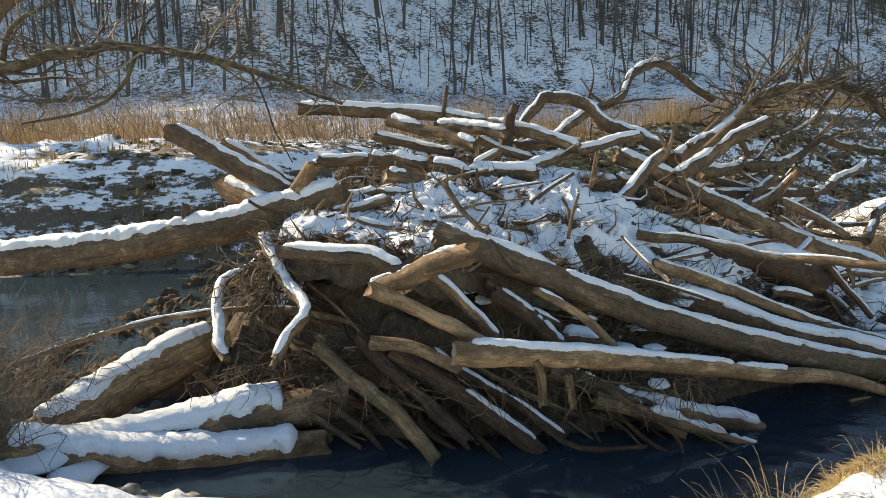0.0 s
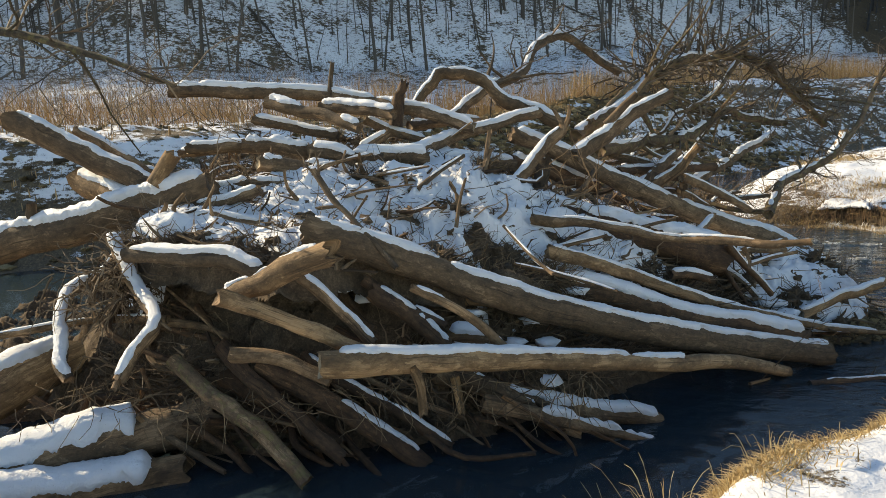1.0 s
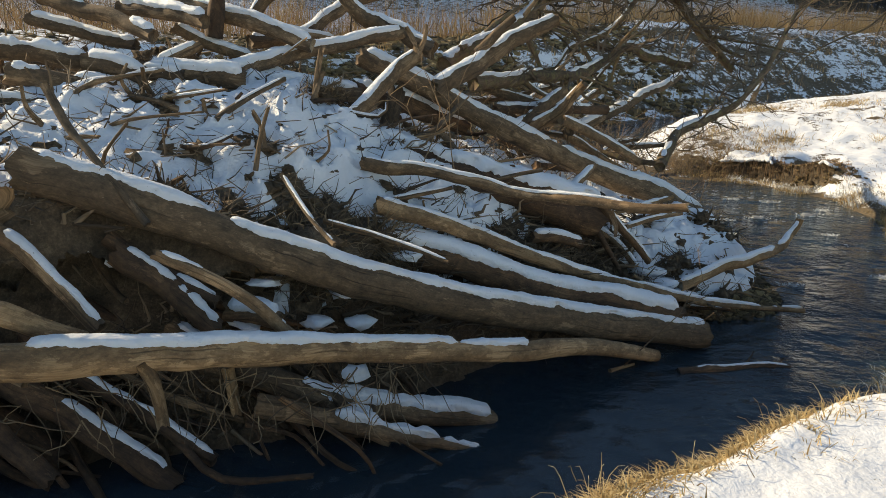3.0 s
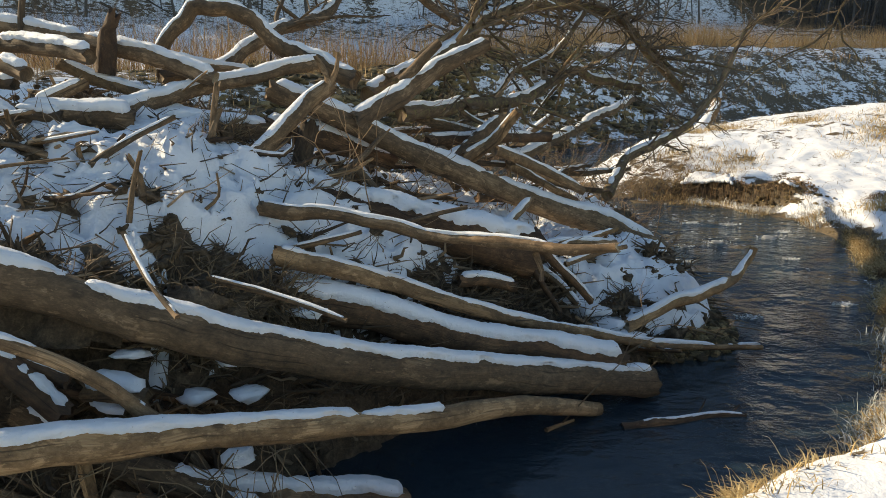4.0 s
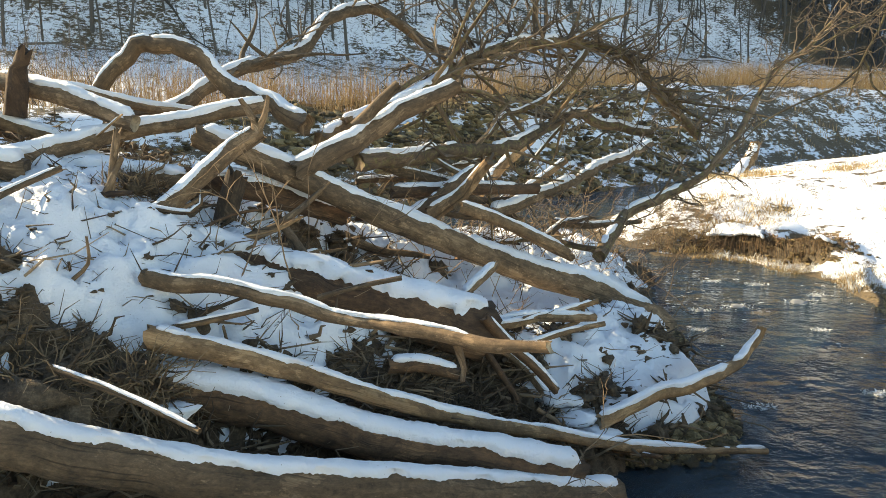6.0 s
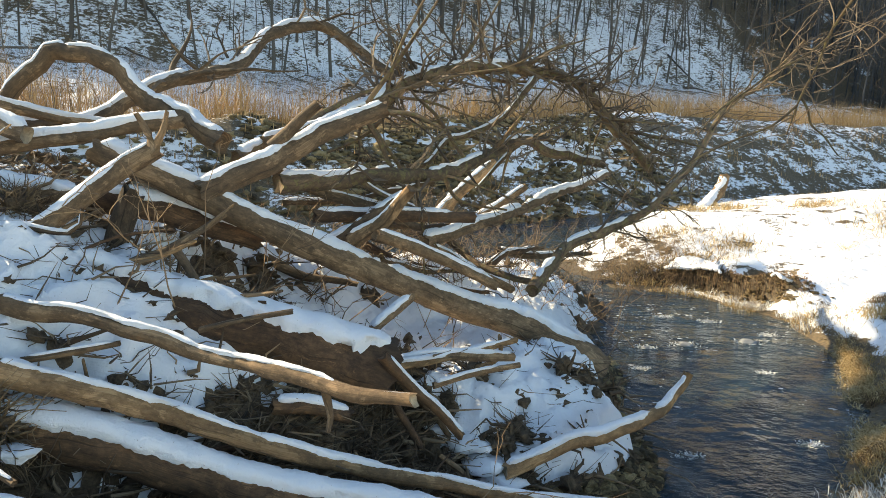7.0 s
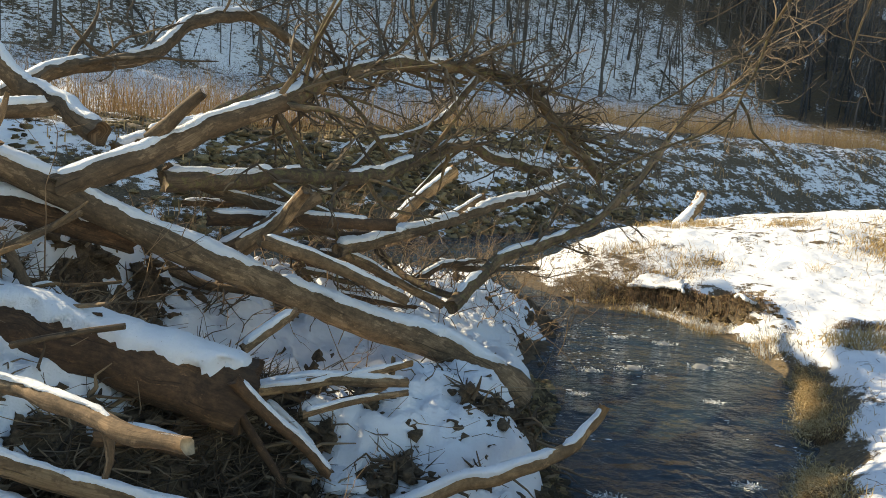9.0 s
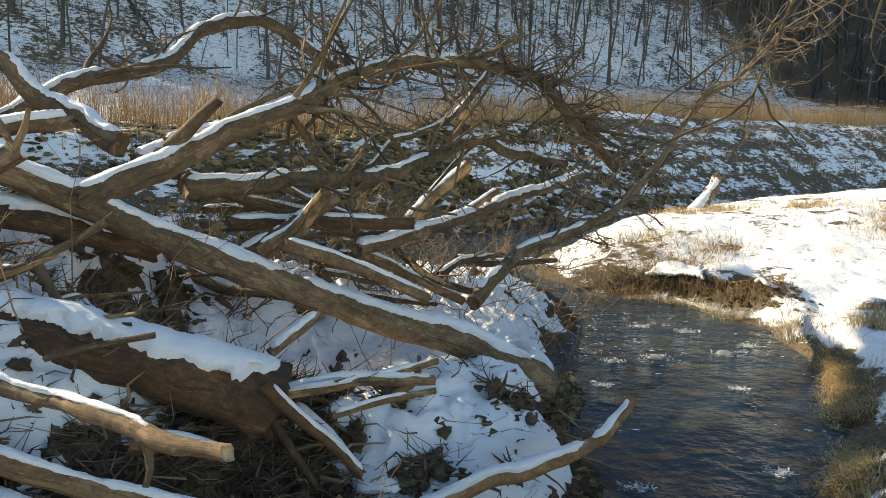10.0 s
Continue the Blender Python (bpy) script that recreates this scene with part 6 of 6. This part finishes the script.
def stone(x, y, z, r, mat, label, seed, flat=0.6):
    rng = random.Random(seed)
    bm = bmesh.new()
    bmesh.ops.create_icosphere(bm, subdivisions=2, radius=1)
    off = Vector((rng.uniform(-9, 9), rng.uniform(-9, 9), rng.uniform(-9, 9)))
    for vert in bm.verts:
        w = 1 + 0.5 * noise.noise(vert.co * 1.4 + off) + 0.5 * noise.noise(vert.co * 3.6 + off)
        vert.co = Vector((vert.co.x * r * w, vert.co.y * r * w * 0.8, vert.co.z * r * w * flat))
    me = bpy.data.meshes.new("stone")
    bm.to_mesh(me)
    bm.free()
    me.materials.append(mat)
    me.polygons.foreach_set("use_smooth", [True] * len(me.polygons))
    ob = new("stone", me)
    ob.matrix_basis = pose(x, y, z, 0, 0, rng.uniform(0, 360))
    tagged(ob, label, "stone", "stones in and by the stream")


rng = random.Random(33)
ICE_SPOTS = [(6.16, 8.33, 0.07), (7.26, 8.53, 0.07), (8.2, 11.3, 0.13), (7.35, 11.15, 0.12), (6.84, 11.03, 0.09), (8.11, 12.2, 0.10), (8.6, 11.6, 0.07), (7.6, 12.4, 0.08), (6.5, 10.3, 0.06), (7.8, 10.2, 0.06)]
for x, y, r in ICE_SPOTS:
    stone(x, y, -0.012, r, ICY, "ice-glazed stone breaking the stream's surface", rng.randrange(9999), 0.25)
for i in range(26):
    x = rng.uniform(-1.7, 0.4)
    y = 4.42 + rng.uniform(-0.35, 0.12)
    z, d, far = height_at(x, y)
    stone(x, y, z + 0.01, rng.uniform(0.02, 0.07), STONE, "small brown stone on the gravelly shore", rng.randrange(9999))

# ---- an old post stump on the near bank ----
stump = tagged(new("post_stump"), "old split grey wooden post stump in the grass", "stump")
stump.matrix_basis = Matrix.Translation(Vector((6.86, 6.78, 0.36)))
for k, (ox, oy, top) in enumerate([(0.0, 0.0, 0.58), (0.04, 0.015, 0.55), (-0.035, 0.02, 0.51), (0.012, -0.035, 0.50)]):
    line, run = smooth_line([Vector((6.86 + ox, 6.78 + oy, 0.28)), Vector((6.86 + ox * 0.95, 6.78 + oy * 0.95, 0.45)), Vector((6.87 + ox * 0.9, 6.78 + oy * 0.9, top))], 0.03)
    v, f, uv, fm = tube(line, run, [0.038 - 0.010 * q / run[-1] for q in run], 9, 900 + k, 0.3, (0.3, 1.8))
    mesh_object("splinter", v, f, None, stump, uvs=uv, materials=[PALE, PALE], face_mats=fm)

# ---- brush on the near left shore ----
vs, fs = [], []
rng = random.Random(71)
for i in range(330):
    x, y = rng.uniform(-4.0, -2.75), rng.uniform(4.0, 5.6)
    z, d, far = height_at(x, y)
    spray(vs, fs, Vector((x, y, max(z, 0))), rng, rng.uniform(0.4, 1.1), 0.006, Vector((rng.gauss(0.1, 0.5), rng.gauss(0, 0.4), 1)).normalized(), 2)
tagged(mesh_object("shore_brush", vs, fs, TWIG, smooth=False), "bare brown brush on the snowy shore", "brush", kind="stuff")

# ---- twigs and stalks lying on the snowy banks ----
vs, fs = [], []
rng = random.Random(91)
made = 0
while made < 3000:
    x, y = rng.uniform(2.0, 17.0), rng.uniform(2.5, 20.0)
    z, d, far = height_at(x, y)
    if far or d < 0.15 or noise.noise(Vector((x * 0.6, y * 0.6, 61))) < rng.uniform(-0.4, 0.2):
        made += 0.2
        continue
    made += 1
    a = rng.uniform(0, 6.28)
    n = rng.uniform(0.03, 0.16)
    p = Vector((x, y, z + 0.005))
    q = p + Vector((math.cos(a) * n, math.sin(a) * n, abs(rng.gauss(0, 0.05))))
    strand(vs, fs, [p, p.lerp(q, 0.5) + Vector((rng.gauss(0, 0.02), rng.gauss(0, 0.02), 0.012)), q], rng.uniform(0.0015, 0.0035), 0.001)
tagged(mesh_object("bank_litter", vs, fs, RUST, smooth=False), "dead stalks and twigs lying on the snowy bank", "twigs", kind="stuff")

# ---- brush behind the trunk, by the water ----
vs, fs = [], []
rng = random.Random(81)
for i in range(190):
    x = rng.uniform(2.2, 6.7)
    y = 9.4 + (x - 3.0) * 0.85 + rng.gauss(1.0, 1.2)
    z = max(0.0, bed(x, y))
    spray(vs, fs, Vector((x, y, z)), rng, rng.uniform(0.35, 1.1), 0.006, Vector((rng.gauss(0.2, 0.7), rng.gauss(0, 0.6), 1)).normalized(), 2)
for i in range(240):
    x, y = rng.gauss(8.1, 0.5), rng.gauss(14.7, 0.5)
    z = max(0.0, height_at(x, y)[0])
    spray(vs, fs, Vector((x, y, z)), rng, rng.uniform(0.15, 0.5), 0.004, Vector((rng.gauss(0, 0.8), rng.gauss(0, 0.8), 0.8)).normalized(), 2)
tagged(mesh_object("stream_brush", vs, fs, RUST, smooth=False), "rusty brown brush and dead stems behind the jam", "brush", kind="stuff")

# ---- a lip of snowy turf over the cut bank ----


def lip_z(x, y):
    return land_height(x + 0.21, y + 0.25)[0] + 0.02 + 0.04 * fractal(x, y, 3.0, 81, 4)


def on_lip(x, y, z):
    _, d, far = land_height(x, y)
    return ~far & (step_zone(x, y) > 0.45) & (np.hypot(x - 9.78, y - 13.72) > 0.75) & (d > 0.50 + 0.10 * fractal(x, y, 3.2, 82, 3)) & (d < 1.0)


v, f = sheet(lip_z, 8.2, 10.7, 12.6, 15.3, 0.035, on_lip)
lip = tagged(mesh_object("snow_lip", v, f, SNOW), "overhanging lip of snow on the cut bank", "snow", kind="stuff")
thick = lip.modifiers.new("thickness", "SOLIDIFY")
thick.thickness, thick.offset = 0.04, -1.0

# ---- dead grass and roots hanging over the cut bank ----
vs, fs = [], []
made = 0
while made < 650:
    x, y = rng.uniform(8.2, 10.6), rng.uniform(12.6, 15.2)
    z, d, far = height_at(x, y)
    if far or not 0.58 < d < 0.85 or math.hypot(x - 9.78, y - 13.72) < 0.45 or rng.random() > float(step_zone(np.array([x]), np.array([y]))[0]):
        continue
    made += 1
    p = Vector((x, y, z + 0.02))
    out = Vector((rng.gauss(-0.35, 0.3), rng.gauss(-0.75, 0.3), 0)).normalized()
    n = rng.uniform(0.08, 0.30)
    strand(vs, fs, [p, p + out * n * 0.45 + Vector((0, 0, rng.uniform(0, 0.05))), p + out * n * 0.8 - Vector((0, 0, n * 0.4)), p + out * n * 0.9 - Vector((0, 0, n))], rng.uniform(0.002, 0.006), 0.0015)
tagged(mesh_object("hanging_grass", vs, fs, RUST, smooth=False), "brown dead grass and roots hanging over the cut bank", "grass", kind="stuff")

# ---- saplings on the far left bank ----
vs, fs = [], []
for i in range(240):
    x, y = rng.uniform(-17, -3.5), rng.uniform(18.2, 25)
    z, d, far = height_at(x, y)
    spray(vs, fs, Vector((x, y, z)), rng, rng.uniform(1.0, 2.6), 0.010, Vector((rng.gauss(-0.3, 0.3), rng.gauss(0, 0.2), 1)).normalized(), 1)
tagged(mesh_object("sapling_thicket", vs, fs, TWIG, smooth=False), "thicket of thin bare saplings among the reeds", "brush", kind="stuff")

# ---- flecks of ice and foam on the riffle ----
vs, fs = [], []
for i in range(1500):
    x, y = rng.uniform(5.8, 9.2), rng.uniform(9.2, 13.6)
    z, d, far = height_at(x, y)
    if z > -0.02 or 0.8 * noise.noise(Vector((x * 0.9, y * 0.9, 30))) + 0.7 * noise.noise(Vector((x * 3.1 + y, y * 3.1 - x, 31))) < 0.17:
        continue
    r = rng.uniform(0.003, 0.016) * rng.uniform(0.4, 1.2)
    a0 = rng.uniform(0, 6.28)
    n0 = len(vs)
    vs += [(x + math.cos(a0 + k * 1.257) * r * rng.uniform(0.8, 3.2), y + math.sin(a0 + k * 1.257) * r * rng.uniform(0.5, 1.2), 0.003) for k in range(5)]
    vs.append((x, y, 0.003 + r * 0.15))
    fs += [(n0 + k, n0 + (k + 1) % 5, n0 + 5) for k in range(5)]
for x0, y0, r0 in ICE_SPOTS:
    for i in range(90):
        a, o = rng.uniform(0, 6.28), r0 * rng.uniform(0.1, 1.4)
        x, y = x0 + math.cos(a) * o * 1.3, y0 + math.sin(a) * o * 0.7
        tip = Vector((x + rng.gauss(0, 0.03), y + rng.gauss(0, 0.02), rng.uniform(0.002, 0.012)))
        strand(vs, fs, [Vector((x, y, -0.01)), tip], rng.uniform(0.003, 0.009), 0.003)
tagged(mesh_object("ice_flecks", vs, fs, FROST, smooth=False), "small flecks of ice and foam on the riffle", "ice", kind="stuff")

# ---- rootlets of the root ball ----
vs, fs = [], []
for i in range(260):
    c = Vector((-1.35 + rng.gauss(0, 0.16), 6.2 + rng.gauss(0, 0.18), 1.2 + rng.gauss(0, 0.14)))
    d = Vector((rng.gauss(0, 0.8), rng.gauss(-0.5, 0.6), rng.gauss(-0.1, 0.8))).normalized()
    p, pts = c.copy(), [c]
    for k in range(6):
        d = (d + Vector((rng.gauss(0, 0.35), rng.gauss(0, 0.35), rng.gauss(-0.12, 0.3)))).normalized()
        p = p + d * rng.uniform(0.03, 0.08)
        pts.append(p.copy())
    strand(vs, fs, pts, rng.uniform(0.003, 0.012), 0.002, 4)
tagged(mesh_object("rootlets", vs, fs, BRANCHWOOD, smooth=False), "curling pale rootlets of an upturned root ball", "roots", kind="stuff")

# ---- clods of matted turf on the banks ----
rng = random.Random(55)
spots = []
for i in range(500):
    x, y, nx, ny = along(NEAR_EDGE[13:21], rng)
    o = rng.gauss(0.14, 0.09)
    x, y = x + nx * o, y + ny * o
    z, d, far = height_at(x, y)
    spots.append((x, y, max(z, 0.0) - 0.01, rng.uniform(0.008, 0.024), rng.uniform(0.3, 0.6)))
for i in range(9000):
    x, y = rng.uniform(7.9, 11.0), rng.uniform(12.2, 15.0)
    z, d, far = height_at(x, y)
    if 0.40 < d < 0.80 and math.hypot(x - 9.78, y - 13.72) > 0.38 and rng.random() < float(step_zone(np.array([x]), np.array([y]))[0]) * 0.3:
        spots.append((x, y, z, rng.uniform(0.015, 0.05), rng.uniform(0.3, 0.6)))
while len(spots) < 2500:
    x, y = rng.uniform(4.7, 6.6), rng.uniform(7.5, 10.6)
    m = float(mound(np.array([x]), np.array([y]))[0])
    if -0.06 < m < 0.16 and rng.random() < 0.8:
        spots.append((x, y, max(m - 0.03, -0.01), rng.uniform(0.015, 0.06), rng.uniform(0.45, 0.8)))
v, f = clods(spots, 56)
tagged(mesh_object("bank_turf", v, f, TURF), "brown clods of matted turf along the water's edge", "turf", kind="stuff")

spots = []
while len(spots) < 6500:
    x, y, nx, ny = along(FAR_EDGE[2:9] if len(spots) % 2 else FAR_EDGE[2:6], rng)
    o = rng.uniform(0.05, 8.5)
    x, y = x + nx * o, y + ny * o
    z, d, far = height_at(x, y)
    if noise.noise(Vector((x * 0.6, y * 0.6, 13))) > rng.uniform(-0.5, 0.6) and (x > -3 or rng.random() < 0.4):
        spots.append((x, y, z - 0.01, rng.uniform(0.04, 0.17) * (0.6 if x < 0 else 0.9), rng.uniform(0.35, 0.75)))
v, f = clods(spots, 57)
tagged(mesh_object("slope_clods", v, f, TURF), "dark clods and grass hummocks on the far slope", "turf", kind="stuff")


def mat_spot(rng):
    x, y, nx, ny = along(NEAR_EDGE[9:21], rng)
    o = rng.gauss(0.10, 0.08)
    x, y = x + nx * o, y + ny * o
    z, d, far = height_at(x, y)
    if noise.noise(Vector((x * 1.6, y * 1.6, 19))) + 0.6 * noise.noise(Vector((x * 4.0, y * 4.0, 20))) < -0.10:
        return None
    return x, y, max(z, 0.0) + 0.01, 1.0


v, f = blades(30000, mat_spot, (0.05, 0.15), 0.0034, 16, 1.6, 2.0)
tagged(mesh_object("matted_grass", v, f, STRAW, smooth=False), "flattened brown grass hanging over the water's edge", "grass", kind="stuff")

PATCHES = [(8.1, 14.5, 0.3), (10.6, 18.6, 0.3), (11.6, 18.8, 0.3), (12.8, 17.6, 0.3), (14.6, 15.6, 1.1), (15.9, 16.6, 1.0), (24.1, 21.8, 1.6), (19.6, 19.3, 1.2), (17.2, 16.6, 1.0), (13.4, 15.0, 0.5), (9.9, 11.2, 0.22), (10.35, 10.9, 0.2), (10.9, 11.6, 0.2), (8.9, 14.6, 0.3), (9.8, 15.2, 0.35), (10.9, 9.5, 0.3), (8.9, 15.9, 0.35)]


def ledge_spot(rng):
    x, y = rng.uniform(8.3, 10.2), rng.uniform(11.2, 14.0)
    z, d, far = height_at(x, y)
    if far or not 0.0 < d < 0.38 or noise.noise(Vector((x * 2, y * 2, 5))) < -0.15:
        return None
    return x, y, z, 1.0


v, f = blades(9000, ledge_spot, (0.06, 0.17), 0.004, 18, 0.7, 0.4)
tagged(mesh_object("frosted_plants", v, f, FROST, smooth=False), "frosted grass on the ledge by the water", "grass", kind="stuff")


def patch_spot(rng):
    cx, cy, r = PATCHES[rng.randrange(len(PATCHES))] if rng.random() < 0.45 else PATCHES[4 + rng.randrange(6)]
    x, y = cx + rng.gauss(0, r), cy + rng.gauss(0, r * 0.7)
    z, d, far = height_at(x, y)
    return None if far or d < 0.1 else (x, y, z, 1.0)


v, f = blades(15000, patch_spot, (0.08, 0.30), 0.0045, 17, 1.0, 0.5)
tagged(mesh_object("tan_grass", v, f, STRAW, smooth=False), "patches of dry tan grass on the snowy meadow", "grass", kind="stuff")

# ---- lumps of snow caught in the front of the jam ----
for k, (x, y, z, r) in enumerate([(1.27, 6.05, 0.66, 0.10), (1.68, 6.1, 0.62, 0.09), (1.93, 6.15, 0.60, 0.10), (1.37, 6.15, 0.86, 0.06), (1.92, 5.85, 0.40, 0.09), (1.9, 5.78, 0.20, 0.13), (0.54, 6.25, 0.98, 0.10), (0.37, 6.25, 1.07, 0.09),
                                  (0.78, 5.47, 0.69, 0.05), (1.59, 6.25, 0.90, 0.08), (1.82, 6.3, 0.74, 0.08), (2.23, 6.6, 0.88, 0.08), (-2.55, 4.72, 0.16, 0.22), (-2.25, 4.62, 0.10, 0.18), (-2.72, 4.95, 0.18, 0.17), (-1.35, 4.28, 0.10, 0.16), (4.40, 7.80, 0.38, 0.15), (4.50, 7.64, 0.31, 0.14), (4.62, 7.52, 0.24, 0.12), (4.28, 7.90, 0.42, 0.12)]):
    v, f = clods([(x, y, z - 0.02, r * 0.9, 0.42)], 300 + k, 0.38)
    tagged(mesh_object("snow_lump", v, f, SNOW), "white lump of snow caught among the logs", "snow", "lumps of snow in the jam")

# ---- an added leaning bare tree, out of view, whose limbs shade the bank ----
crown = random.Random(23)
BOUGHS = []
while len(BOUGHS) < 16:
    p = Vector((crown.uniform(-7.5, -3.0), crown.uniform(16.2, 19.2), crown.uniform(8.2, 8.9)))
    d = Vector((crown.gauss(0.6, 0.6), crown.gauss(0.2, 0.7), crown.gauss(0.1, 0.2))).normalized()
    way = [p]
    for _ in range(4):
        d = (d + Vector((crown.gauss(0, 0.3), crown.gauss(0, 0.3), crown.gauss(0, 0.15)))).normalized()
        way.append(way[-1] + d * crown.uniform(0.4, 0.8))
    # keep those whose shade falls on the snow behind the bank's edge
    shade = [q - SUN_FROM * ((q.z - 0.4) / SUN_FROM.z) for q in way]
    if min(height_at(q.x, q.y)[1] for q in shade) > 0.5:
        BOUGHS.append((way, crown.uniform(0.05, 0.12), 0.03, 0))

log("bare leaning far-bank tree, added out of view for its shade", [(-15.6, 18.4, 1.0), (-14.2, 18.3, 4.0), (-11.5, 17.9, 6.4), (-8.5, 17.4, 7.8), (-5.8, 16.9, 8.5)], 0.34, 0.17, BARK, name="tree", category="tree", snow=0, group="", step=0.3, sides=10,
    limbs=[([(-5.8, 16.9, 8.5), (-4.8, 17.9, 8.6), (-3.6, 19.0, 8.7), (-2.7, 20.3, 8.8)], 0.26, 0.12, 0),
           ([(-4.8, 17.9, 8.6), (-4.1, 18.6, 8.5), (-4.4, 18.9, 8.6), (-4.6, 19.9, 8.9)], 0.17, 0.08, 0),
           ([(-3.8, 18.7, 8.65), (-3.4, 18.3, 8.6), (-2.9, 17.8, 8.7)], 0.16, 0.08, 0),
           ([(-5.8, 16.9, 8.5), (-5.1, 17.0, 8.5), (-4.5, 17.3, 8.6), (-3.7, 17.5, 8.7)], 0.22, 0.10, 0),
           ([(-7.2, 17.1, 8.1), (-6.3, 16.0, 8.5), (-5.4, 16.2, 8.7), (-4.6, 16.4, 8.8)], 0.22, 0.10, 0),
           ([(-6.3, 16.0, 8.5), (-6.0, 15.6, 8.6), (-5.2, 15.3, 8.8)], 0.17, 0.08, 0)] + BOUGHS)
